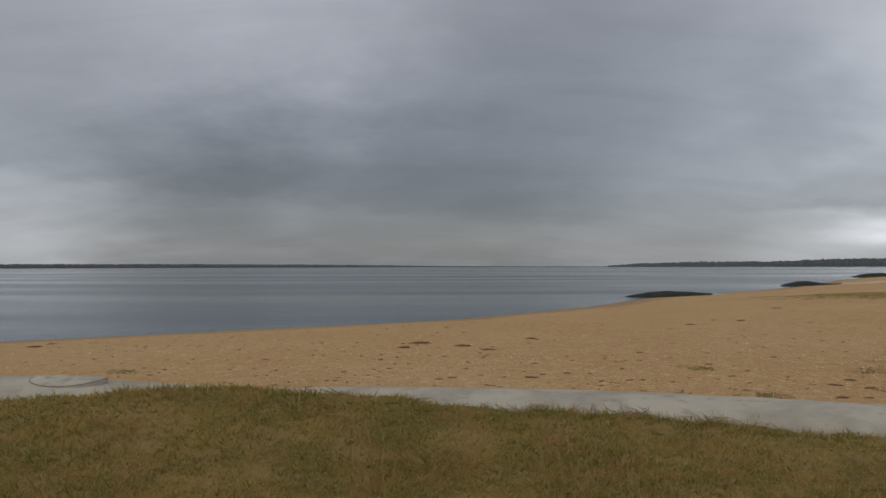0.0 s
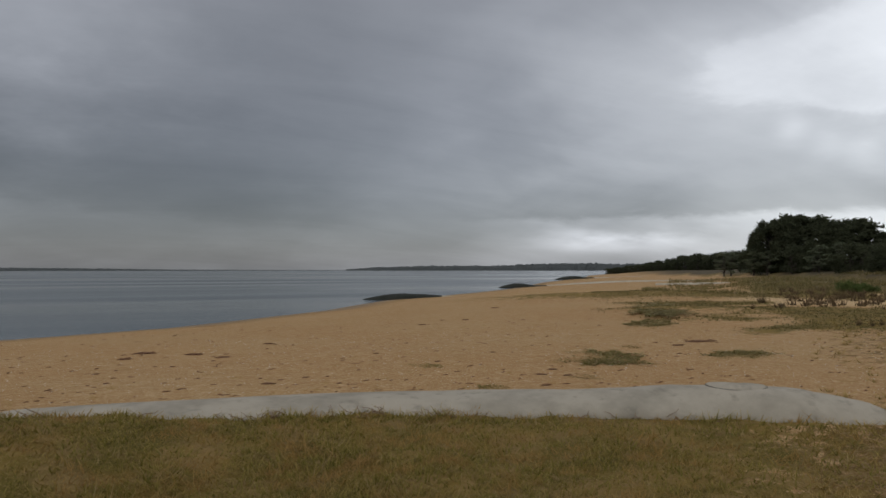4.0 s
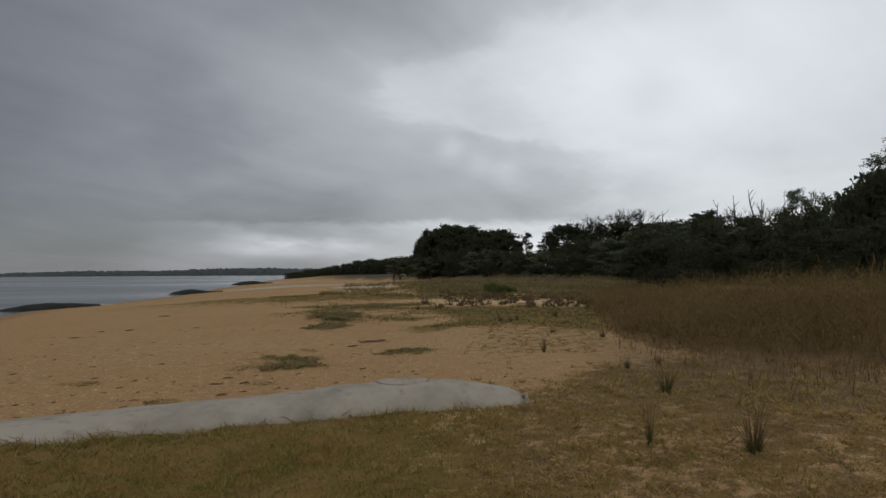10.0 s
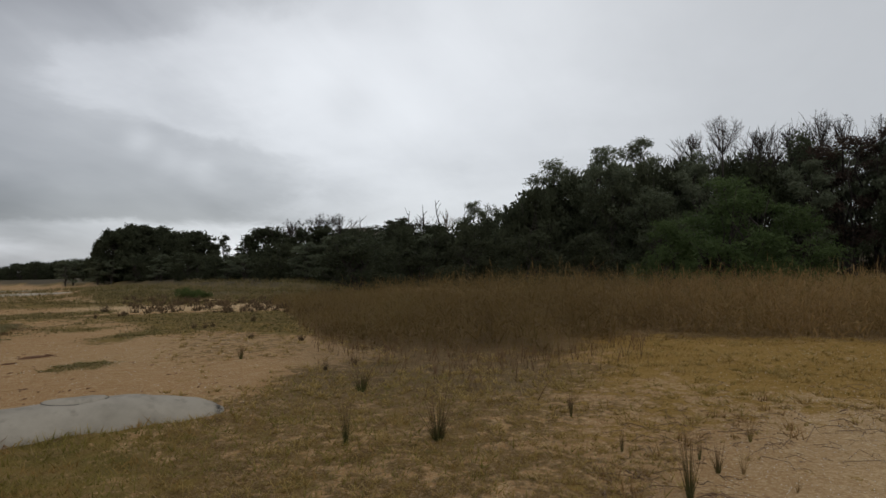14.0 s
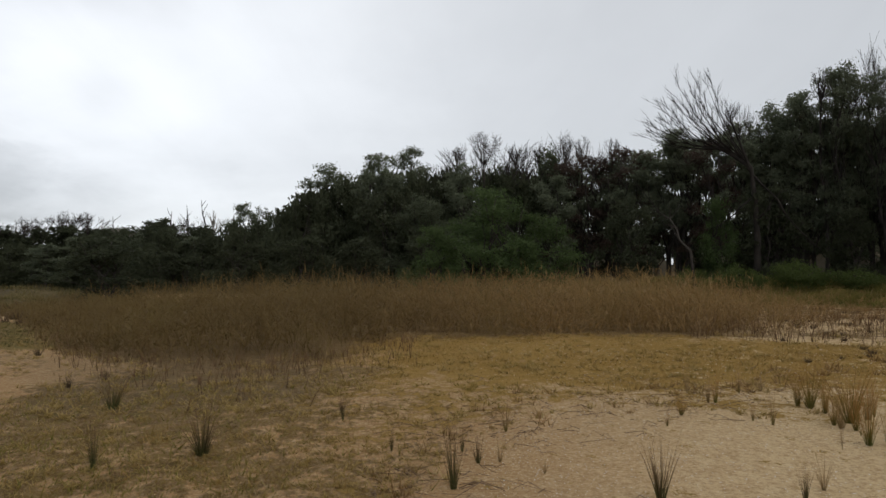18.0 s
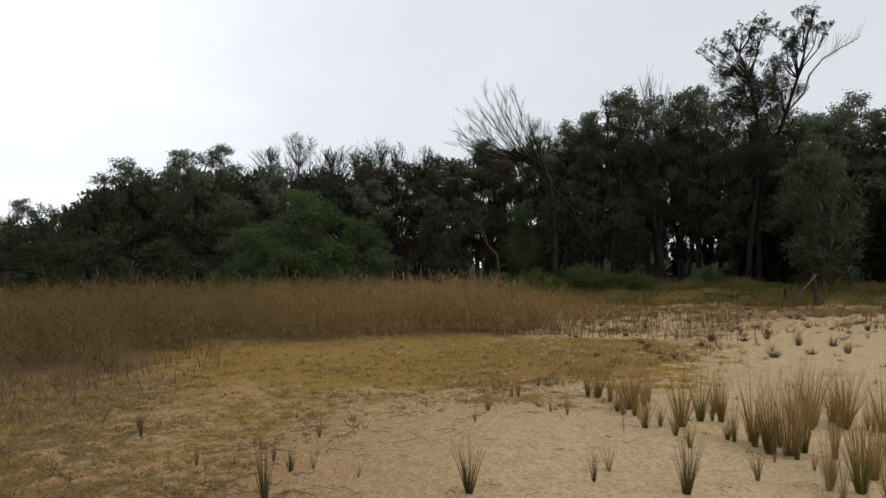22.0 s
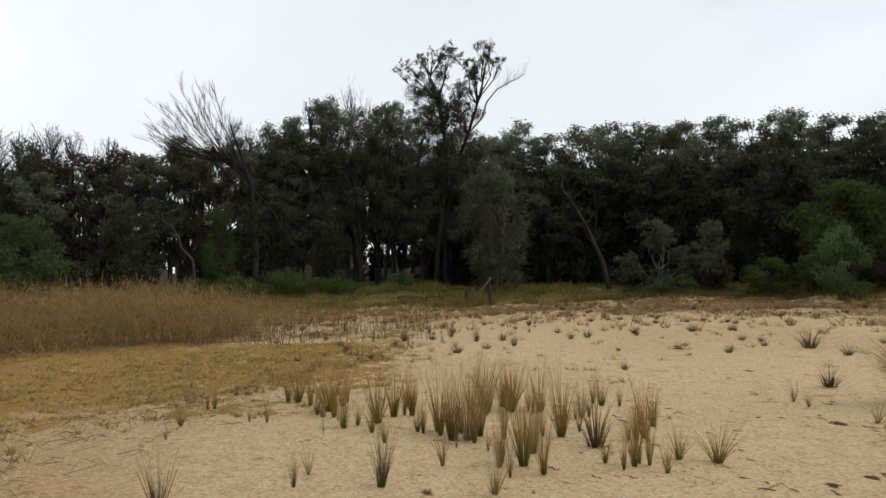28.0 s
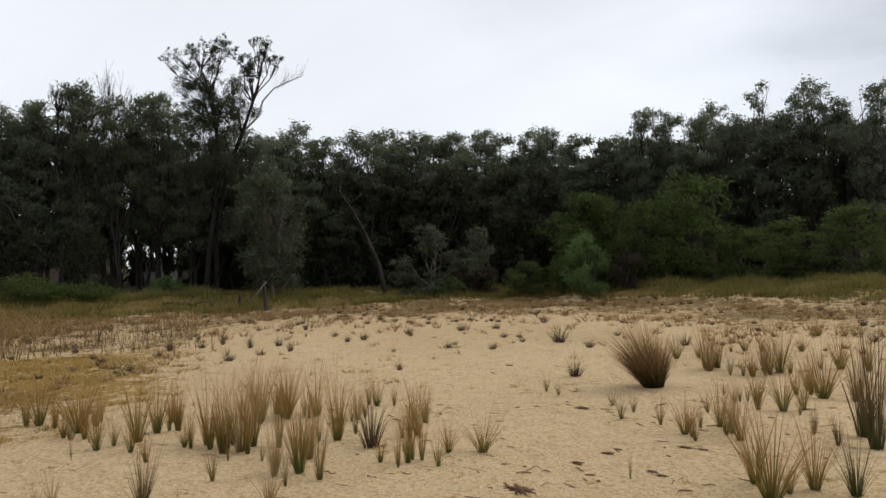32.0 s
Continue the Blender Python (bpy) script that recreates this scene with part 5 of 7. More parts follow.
def leaning_bare_tree():
    """The big fan-shaped leafless tree that leans out of the wood."""
    rnd = random.Random(7)
    foot = Vector((38.2, -19.4, 0))
    foot.z = float(ground_z(foot.x, foot.y))
    root = tagged(new("leaning_bare_tree"), "large leafless tree fanning out over the wood", "bare tree")
    root.location = foot
    wood, twigs = Tubes(), Tubes()
    left = Vector((0.454, 0.891, 0))

    def at(u, z, d=0.0):
        return left * u + Vector((left.y, -left.x, 0)) * d + Vector((0, 0, z))

    trunk = [at(0, -0.2), at(-0.1, 2.4), at(-0.05, 4.6), at(0.1, 6.6), at(1.0, 7.4, 0.2), at(2.0, 8.1, 0.3)]
    wood.add(trunk, (0.22, 0.18, 0.15, 0.12, 0.10, 0.085), 8)
    wood.add([at(0.1, 6.4), at(0.6, 7.9, -0.2), at(1.1, 9.4, -0.3), at(1.3, 10.2, -0.3)], (0.10, 0.07, 0.045, 0.02), 6)

    def grow(p, d, length, r, level):
        e = p + d * length
        m = p.lerp(e, 0.5) + Vector((rnd.uniform(-1, 1), rnd.uniform(-1, 1), rnd.uniform(-1, 1))) * length * 0.05
        twigs.add((p, m, e), (r, r * 0.8, r * 0.5), 3)
        if level == 3:
            return
        for _ in range(4 if level < 2 else 3):
            q = (d + Vector((rnd.uniform(-1, 1), rnd.uniform(-1, 1), rnd.uniform(-0.5, 1.0))) * 0.55).normalized()
            grow(p.lerp(e, rnd.uniform(0.25, 1.0)), q, length * rnd.uniform(0.5, 0.75), max(r * 0.6, 0.006), level + 1)

    # boughs fan out and curve upwards
    for k in range(20):
        t = k / 19
        start = at(0.2 + 1.8 * (1 - t) * rnd.uniform(0.6, 1.0), 6.9 + 1.1 * (1 - t), 0.2)
        rise, reach = radians(20 + 62 * t + rnd.uniform(-4, 4)), rnd.uniform(3.6, 5.1)
        path = bend(start, at(1.5 + reach * math.cos(rise), 7.5 + reach * math.sin(rise), rnd.uniform(-0.9, 0.9)), rnd, 0.03, 6)
        for q in range(1, 6):
            path[q] += at(0.12, -0.34) * math.sin(math.pi * q / 6)
        wood.add(path, [0.044 * (1 - 0.14 * q) for q in range(7)], 4)
        for q in range(2, 7):
            for _ in range(3):
                d = (path[q] - path[q - 1]).normalized()
                d = (d + Vector((rnd.uniform(-1, 1), rnd.uniform(-1, 1), rnd.uniform(-0.3, 1.0))) * 0.6).normalized()
                grow(path[q - 1].lerp(path[q], rnd.random()), d, rnd.uniform(0.5, 1.0), 0.014, 2)
    for k in range(12):
        grow(at(1.1, 9.2, -0.3), Vector((rnd.uniform(-0.6, 0.6), rnd.uniform(-0.6, 0.6), 1)).normalized(), rnd.uniform(0.6, 1.2), 0.012, 1)
    # long bare boughs hanging down in front of the wood
    for start, tip in ((at(0.3, 6.6), at(-3.6, 0.9, -1.5)), (at(0.0, 5.0), at(2.2, 3.0, -1.0)), (at(0.0, 3.4), at(-1.6, 5.4, -0.6))):
        path = bend(start, tip, rnd, 0.03, 6)
        wood.add(path, (0.06, 0.055, 0.05, 0.04, 0.03, 0.02, 0.008), 5)
        for k in (2, 3, 4, 5):
            grow(path[k], Vector((rnd.uniform(-1, 1), rnd.uniform(-1, 1), rnd.uniform(-0.4, 0.8))).normalized(), 0.6, 0.016, 2)
    part_mesh("trunk", wood.mesh("trunk", M_BARK_DARK), root)
    part_mesh("twig_crown", twigs.mesh("twig_crown", M_BARK_DARK), root)


leaning_bare_tree()


def fan_bare(bearing, distance, top, half, crown, seed):
    """A leafless tree on the skyline: a thin trunk that opens into a rounded fan of fine twigs. top, half, crown: degrees."""
    rnd = random.Random(seed)
    x, y = distance * math.sin(radians(bearing)), distance * math.cos(radians(bearing))
    z = float(ground_z(x, y))
    high, fork = EYE + distance * math.tan(radians(top)) - z, EYE + distance * math.tan(radians(crown)) - z
    wide = distance * math.tan(radians(half))
    root = tagged(new("bare_tree"), "leafless tree with a rounded fan of fine grey twigs", "bare tree")
    root.location = (x, y, z)
    wood, twigs = Tubes(), Tubes()
    fork = min(fork, high - wide)
    trunk = bend((0, 0, -0.2), (rnd.uniform(-0.2, 0.2), rnd.uniform(-0.2, 0.2), fork), rnd, 0.02, 5)
    wood.add(trunk, (0.12, 0.10, 0.09, 0.08, 0.07, 0.06), 6)
    for k in range(int(14 + 9 * wide)):
        t, lean = rnd.uniform(0, 6.283), math.sqrt(rnd.random())
        tip = Vector((math.cos(t) * lean * wide, math.sin(t) * lean * wide, fork + (high - fork) * (1 - 0.5 * lean * lean) * rnd.uniform(0.85, 1.0)))
        path = bend(trunk[-1] - Vector((0, 0, rnd.uniform(0, 0.25) * (high - fork))), tip, rnd, 0.06, 4)
        for q in (1, 2, 3):
            path[q] += Vector((math.cos(t), math.sin(t), -0.5)) * 0.12 * wide * lean
        twigs.add(path, (0.028, 0.022, 0.017, 0.012, 0.006), 3)
        for _ in range(11):
            j = rnd.choice((1, 2, 2, 3, 3))
            a = path[j].lerp(path[j + 1], rnd.random())
            d = Vector((rnd.uniform(-1, 1), rnd.uniform(-1, 1), rnd.uniform(0.0, 1.3))).normalized()
            b = a + d * wide * rnd.uniform(0.16, 0.4)
            twigs.add((a, b), (0.010, 0.005), 3)
            for _ in range(2):
                c = a.lerp(b, rnd.uniform(0.3, 0.9))
                twigs.add((c, c + (d + Vector((rnd.uniform(-1, 1), rnd.uniform(-1, 1), rnd.uniform(-0.2, 1.0))) * 0.7).normalized() * wide * 0.16), (0.007, 0.004), 3)
    part_mesh("trunk", wood.mesh("trunk", M_BARK), root)
    part_mesh("twig_crown", twigs.mesh("twig_crown", M_BARK), root)


for k, (bearing, distance, top, half, crown) in enumerate(((95.7, 54, 12.2, 1.75, 9.6), (93.6, 56, 10.9, 0.6, 9.6), (98.4, 55, 11.0, 0.7, 9.4), (100.6, 55, 11.0, 0.7, 9.4), (102.5, 54, 11.8, 0.9, 9.6), (103.9, 54, 11.5, 0.8, 9.5), (106.3, 53, 11.2, 0.7, 9.6),
                                                    (121.6, 47, 14.9, 0.8, 12.6), (63.0, 88, 5.4, 0.5, 4.0), (64.5, 86, 5.1, 0.55, 3.8), (60.5, 96, 4.75, 0.8, 3.2), (58.3, 100, 4.0, 0.6, 2.8))):
    fan_bare(bearing, distance, top, half, crown, 300 + k)


def snag(bearing, distance, top, lean, seed):
    """A dead pole with a few stubs of limbs, standing over the crowns."""
    rnd = random.Random(seed)
    x, y = distance * math.sin(radians(bearing)), distance * math.cos(radians(bearing))
    z = float(ground_z(x, y))
    root = tagged(new("dead_tree"), "bare dead pole with forked tip above the crowns", "dead tree")
    root.location = (x, y, z)
    high = EYE + distance * math.tan(radians(top)) - z
    side = Vector((math.cos(radians(bearing)), -math.sin(radians(bearing)), 0))
    pole = bend((0, 0, -0.2), side * lean + Vector((0, 0, high)), rnd, 0.025, 6)
    w = Tubes()
    w.add(pole, (0.15, 0.13, 0.11, 0.09, 0.075, 0.05, 0.02), 6)
    for j in (3, 4, 4, 5):
        a = pole[j].lerp(pole[j + 1], rnd.random())
        b = a + side * rnd.uniform(-0.8, 0.8) + Vector((0, 0, rnd.uniform(0.4, 1.2)))
        w.add(bend(a, b, rnd, 0.08, 3), (0.04, 0.035, 0.025, 0.01), 4)
    part_mesh("trunk", w.mesh("trunk", M_BARK), root)


for k, row in enumerate(((73.3, 74, 6.3, -0.9), (71.9, 76, 5.9, -0.5), (70.2, 78, 5.4, 0.3), (66.6, 82, 4.9, -0.5), (74.8, 73, 4.9, 0.3))):
    snag(*row, 330 + k)

# the depth of the wood behind its edge
SKYLINE = ((44, 1.6), (52, 2.4), (54.5, 1.9), (55.5, 1.5), (56.8, 1.9), (58, 2.8), (66, 4.0), (72, 4.4), (77, 5.5), (80, 7.4), (86, 9.4), (90, 9.6), (96, 9.3), (103, 9.4), (109, 10.5), (115, 12.6), (120, 13.0), (126, 12.4), (133, 11.4), (138, 10.2), (144, 10.0), (150, 10.6), (158, 11.0), (165, 11.2), (170, 11.4), (178, 12.2), (190, 12.2))


back_gums = [(tree("back_tree", "dark tree deep in the wood", "tree", 140 + k, 11, 2.6, f, 14, 2900, 0.33, M_LEAF_GUM, M_BARK, 2, (0, 0), 0.06, 0.75, 0.1, 0.18), 11, 2.6) for k, f in enumerate((0.22, 0.34))]
back_rounds = [(tree("back_bush", "dark undergrowth deep in the wood", "shrub", 150, 4, 2.6, 0.0, 12, 1500, 0.35, M_LEAF_DARK, M_BARK, 2, (0, 0), 0.05, 0.8, 0.0, 0.1), 4, 2.6)]


def fill_wood():
    rnd = random.Random(33)
    under = []
    for az in np.arange(50, 189, 1.1):
        foot = float(np.interp(az, (44, 52, 60, 75, 90, 105, 118, 130, 145, 160, 172, 185), (128, 100, 64, 50, 46, 45, 42, 42, 42, 42, 38, 34)))
        if 109.9 < az < 111.6 or 126.2 < az < 129.6:
            continue
        d = foot + rnd.uniform(12, 28)
        x, y = d * math.sin(radians(az)), d * math.cos(radians(az))
        under.append((x, y, rnd.uniform(3.2, 4.6), rnd.uniform(1.5, 2.1)))
    plant(back_rounds, under, 39)
    rows = {0: [], 1: []}
    for az0 in np.arange(44, 189, 1.7):
        for ring in range(2):
            az = az0 + rnd.uniform(-0.8, 0.8)
            foot = float(np.interp(az, (44, 52, 60, 75, 90, 105, 118, 130, 145, 160, 172, 185), (128, 100, 64, 50, 46, 45, 42, 42, 42, 42, 38, 34)))
            d = foot + 5 + ring * 8 + rnd.uniform(0, 6)
            x, y = d * math.sin(radians(az)), d * math.cos(radians(az))
            el = float(np.interp(az, *zip(*SKYLINE))) * (rnd.uniform(0.9, 0.97) if 78 < az < 110 else rnd.uniform(0.76, 0.96))
            h = EYE + d * math.tan(radians(el)) - float(ground_z(x, y))
            if h > 2.0:
                rows[0 if az > 100 or rnd.random() < 0.25 else 1].append((x, y, h, max(2.3, h * rnd.uniform(0.2, 0.28))))
    edge = []
    for az, d, el in ((132.6, 45, 11.2), (134.2, 46, 12.3), (135.4, 42.5, 11.4), (136.8, 45, 11.0), (138.6, 46, 11.4), (141.0, 45, 11.5), (143.6, 45, 11.8), (146.6, 46, 12.0), (149.4, 46, 11.9), (152.4, 46, 11.8)):
        x, y = d * math.sin(radians(az)), d * math.cos(radians(az))
        h = EYE + d * math.tan(radians(el)) - float(ground_z(x, y))
        edge.append((x, y, h, 2.6))
        rows[1].append((x * 1.02, y * 1.02, h * 0.6, 2.2))
    plant(gums, edge, 46)
    plant(back_gums, rows[0], 40)
    plant(back_rounds, [(x, y, h, w * 1.3) for x, y, h, w in rows[1]], 41)


fill_wood()


def bay_wood():
    """The low wood along the shore of the bay, well beyond the near trees."""
    rnd = random.Random(44)
    rows = []
    for k in range(70):
        az = 35.4 + 10.8 * k / 69 + rnd.uniform(-0.1, 0.1)
        d = 330 - 90 * k / 69 + rnd.uniform(-12, 12)
        top = float(np.interp(az, (35, 36.4, 37.5, 39.5, 41.5, 43.5, 46), (0.2, 0.3, 0.4, 0.8, 1.2, 1.35, 1.5))) * rnd.uniform(0.8, 1.05)
        x, y = d * math.sin(radians(az)), d * math.cos(radians(az))
        h = EYE + d * math.tan(radians(top)) - max(float(ground_z(x, y)), 0.0)
        rows.append((x, y, max(h, 1.6), max(h * 0.75, 3.0)))
    plant(back_rounds, rows, 45)


bay_wood()
for group in (far_bares, fresh, domes, back_gums, back_rounds, gums, rounds, olives, browns, wattles, darks, banksias, greys, dying, pales, lows, bares, stags, umbrellas, sparses):
    drop(group)

# leaning grey trunk at the wood's edge, and others like it
def leaning_dead_tree(points, distance, girth, material, seed):
    """A bare trunk through points given as bearing and height in degrees at one distance."""
    rnd = random.Random(seed)
    root = tagged(new("leaning_dead_tree"), "bare grey leaning dead tree in front of the wood", "dead tree")
    main = [Vector((distance * math.sin(radians(b)), distance * math.cos(radians(b)), EYE + distance * math.tan(radians(e)))) for b, e in points]
    main[0].z = float(land(main[0].x, main[0].y)) - 0.2
    w = Tubes()
    n = len(main) - 1
    w.add(main, [girth * (1 - 0.82 * k / n) for k in range(n + 1)], 7)
    for k in range(2, n + 1):
        for _ in range(2):
            d = Vector((rnd.uniform(-1, 1), rnd.uniform(-1, 1), rnd.uniform(0.2, 1.4)))
            w.add(bend(main[k], main[k] + d * 0.9, rnd, 0.12, 3), (girth * 0.3, girth * 0.24, girth * 0.14, 0.008), 4)
    part_mesh("trunk", w.mesh("trunk", material), root)


leaning_dead_tree(((146.2, -0.4), (145.6, 0.9), (145.0, 2.3), (144.5, 3.6), (143.8, 4.9), (143.2, 5.9), (142.6, 6.8)), 38.0, 0.14, M_BARK, 20)
leaning_dead_tree(((112.5, 0.6), (112.2, 1.7), (111.4, 2.6), (111.2, 3.5), (110.7, 4.3), (109.9, 4.9), (109.2, 5.9)), 38.6, 0.09, M_BARK, 36)
# ---- reed bed ----


def reed_bed():
    rng = np.random.default_rng(3)
    n = 40000
    az = rng.uniform(55, 127, n)
    r = np.sqrt(rng.uniform(11.5 ** 2, 42 ** 2, n))
    x, y = r * np.sin(np.radians(az)), r * np.cos(np.radians(az))
    front = np.interp(az, *zip(*FRONT)) + 0.7 * wobble(x, y, 0.9) + 0.5 * wobble(x, y, 2.3)
    b = bank_distance(x, y)
    keep = (r > front) & (b < -2.5) & (rng.random(n) < 0.55 + 0.45 * wobble(x, y, 1.5))
    deep = r - front
    keep &= rng.random(n) < np.where(deep < 4, 0.22 + 0.78 * smooth(-0.2, 2.2, deep), 0.6) * smooth(127, 112, az) ** 1.5 * np.where(az < 60, smooth(55, 60, az), 1)
    x, y, deep, az = x[keep], y[keep], deep[keep], az[keep]
    n = len(x)
    foot = np.stack((x, y, ground_z(x, y) - 0.02), 1)
    h = (1.0 + 0.42 * smooth(0, 5, deep) + 0.17 * wobble(x, y, 0.6) + 0.14 * wobble(x, y, 1.6) + 0.12 * wobble(x + 4, y, 0.27) + 0.25 * rng.normal(size=n)) * (0.3 + 0.7 * smooth(-0.5, 1.8, deep)) * (1 - 0.45 * smooth(108, 122, az)) * (0.72 + 0.28 * smooth(61, 82, az)) * (0.5 + 0.5 * smooth(56, 69, az + 3 * wobble(x, y, 0.7)))
    h = np.clip(h, 0.35, 1.95) * np.where(rng.random(n) < 0.06, 1.12, 1.0)
    vs, fs, al, off = [], [], [], 0

    def add(foot, top, width, sag, seg, lift=0.0):
        nonlocal off
        v, f, a = ribbons(foot, top, width, sides_of(len(foot), rng), sag, seg)
        vs.append(v), fs.append(f + off), al.append(np.clip(a * (1 - lift) + lift, 0, 1))
        off += len(v)

    lean = rng.normal(size=(n, 3)) * 0.19
    lean[:, 2] = 0
    wind = np.array((0.05, -0.03, 0))
    top = foot + lean * h[:, None] + np.stack((np.zeros(n), np.zeros(n), h), 1)
    add(foot, top, rng.uniform(0.008, 0.014, n), wind + lean * 0.5, 2)
    for k in range(6):
        t = rng.uniform(0.05, 0.9, n)[:, None]
        start = foot + (top - foot) * t
        out = rng.normal(size=(n, 3))
        out[:, 2] = np.abs(out[:, 2]) * 0.7 + 0.35
        out /= np.linalg.norm(out, axis=1)[:, None]
        L = (rng.uniform(0.28, 0.6, n) * h)[:, None] * (1.2 - 0.55 * t)
        sag = np.zeros((n, 3))
        sag[:, 2] = -L[:, 0] * rng.uniform(0.2, 0.9, n)
        add(start, start + out * L, rng.uniform(0.02, 0.05, n) * (1.25 - 0.75 * t[:, 0]), sag, 2, 0.3)
    # feathery heads
    m = rng.random(n) < 0.2
    head = top[m] + (wind + lean[m] * 0.5)
    add(head - np.array((0, 0, 0.1)), head + np.array((0, 0, 0.16)) + rng.normal(size=(m.sum(), 3)) * 0.05, rng.uniform(0.012, 0.024, m.sum()), np.zeros((m.sum(), 3)), 2, 0.6)
    v = np.vstack(vs)
    # darker olive towards the left: the dimmer look there is put into the colour
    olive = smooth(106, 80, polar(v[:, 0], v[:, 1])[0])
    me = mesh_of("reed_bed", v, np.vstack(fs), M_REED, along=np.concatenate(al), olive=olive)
    tagged(new("reed_bed", me), "dense bed of brown autumn reeds before the wood", "reeds", kind="stuff")


reed_bed()


def scatter_blades(name, label, category, n, area, height, width, material, seed, chance, spread=0.5, segments=2):
    """Short blades over a sector (az0, az1, r0, r1), where chance(x, y) lets them grow."""
    rng = np.random.default_rng(seed)
    az = rng.uniform(area[0], area[1], n)
    q = rng.random(n)
    r = area[2] * (area[3] / area[2]) ** q if area[4] else np.sqrt(area[2] ** 2 + q * (area[3] ** 2 - area[2] ** 2))
    x, y = r * np.sin(np.radians(az)), r * np.cos(np.radians(az))
    keep = rng.random(n) < chance(x, y)
    x, y, r = x[keep], y[keep], r[keep]
    m = len(x)
    foot = np.stack((x, y, ground_z(x, y) - 0.01), 1)
    h = rng.uniform(height[0], height[1], m) * (1 + 0.35 * wobble(x, y, 1.7))
    d = rng.normal(size=(m, 3)) * spread
    d[:, 2] = 1
    d /= np.linalg.norm(d, axis=1)[:, None]
    top = foot + d * h[:, None]
    sag = rng.normal(size=(m, 3)) * (h * 0.3)[:, None]
    sag[:, 2] = -np.abs(sag[:, 2])
    v, f, a = ribbons(foot, top, rng.uniform(width[0], width[1], m) * np.clip(r / 6, 0.8, 3), sides_of(m, rng), sag, segments)
    return tagged(new(name, mesh_of(name, v, f, material, along=a)), label, category, kind="stuff")


def in_turf(x, y):
    c = covers(x, y)
    return c["turf"] * (1 - c["litter"]) * (0.75 + 0.25 * wobble(x, y, 1.3))


def in_dry(x, y):
    c = covers(x, y)
    return c["dry"] * (1 - 0.6 * c["turf"]) * (0.4 + 0.5 * wobble(x, y, 1.9))


def in_ochre(x, y):
    return covers(x, y)["ochre"] * (0.6 + 0.4 * wobble(x, y, 1.2))


scatter_blades("turf", "short green and straw-coloured coastal turf", "grass", 260000, (-40, 92, 3.4, 11.5, True), (0.04, 0.14), (0.008, 0.015), M_GRASS, 5, in_turf, 0.9, 1)
scatter_blades("dead_grass", "flattened straw-dry grass on sand", "grass", 230000, (28, 112, 3.4, 16.0, True), (0.025, 0.08), (0.004, 0.009), M_THATCH, 6, in_dry, 2.0, 1)
scatter_blades("sedge_mat", "short ochre sedge in front of the reeds", "grass", 120000, (76, 134, 5.0, 18.0, False), (0.03, 0.08), (0.004, 0.008), M_OCHRE, 7, in_ochre, 1.0, 1)
scatter_blades("dune_grass", "thin grass on the low dunes and bank", "grass", 150000, (64, 188, 22, 62, False), (0.05, 0.16), (0.009, 0.015), M_BANKGRASS, 8, in_turf, 0.6, 1)
scatter_blades("marram", "dark olive grass over the low dunes behind the beach", "grass", 170000, (34, 66, 20, 62, False), (0.04, 0.11), (0.010, 0.017), M_MARRAM, 18, in_turf, 0.6, 1)


def bank_grass():
    """Rank grass along the crest of the bank."""
    rng = np.random.default_rng(31)
    n = 90000
    az = rng.uniform(92, 188, n)
    lo = np.full(n, 10.0)
    hi = np.full(n, 60.0)
    for _ in range(22):
        r = (lo + hi) / 2
        out = bank_distance(r * np.sin(np.radians(az)), r * np.cos(np.radians(az))) > 0
        lo, hi = np.where(out, lo, r), np.where(out, r, hi)
    r = lo + rng.uniform(-2.4, 4.5, n) + 1.4 * smooth(138, 150, az)
    x, y = r * np.sin(np.radians(az)), r * np.cos(np.radians(az))
    lump = wobble(x, y, 0.7) + 0.6 * wobble(x, y, 2.1)
    keep = rng.random(n) < np.clip(0.65 + 0.5 * lump, 0.05, 1)
    x, y, lump = x[keep], y[keep], lump[keep]
    n = len(x)
    foot = np.stack((x, y, ground_z(x, y) - 0.02), 1)
    h = rng.uniform(0.12, 0.34, n) * (1.1 + 0.5 * lump)
    d = rng.normal(size=(n, 3)) * 0.45
    d[:, 2] = 1
    v, f, a = ribbons(foot, foot + d * np.abs(h)[:, None], rng.uniform(0.018, 0.034, n), sides_of(n, rng), rng.normal(size=(n, 3)) * 0.05, 1)
    tagged(new("bank_grass", mesh_of("bank_grass", v, f, M_BANKGRASS, along=a)), "rank yellow-green grass along the low bank", "grass", kind="stuff")


bank_grass()


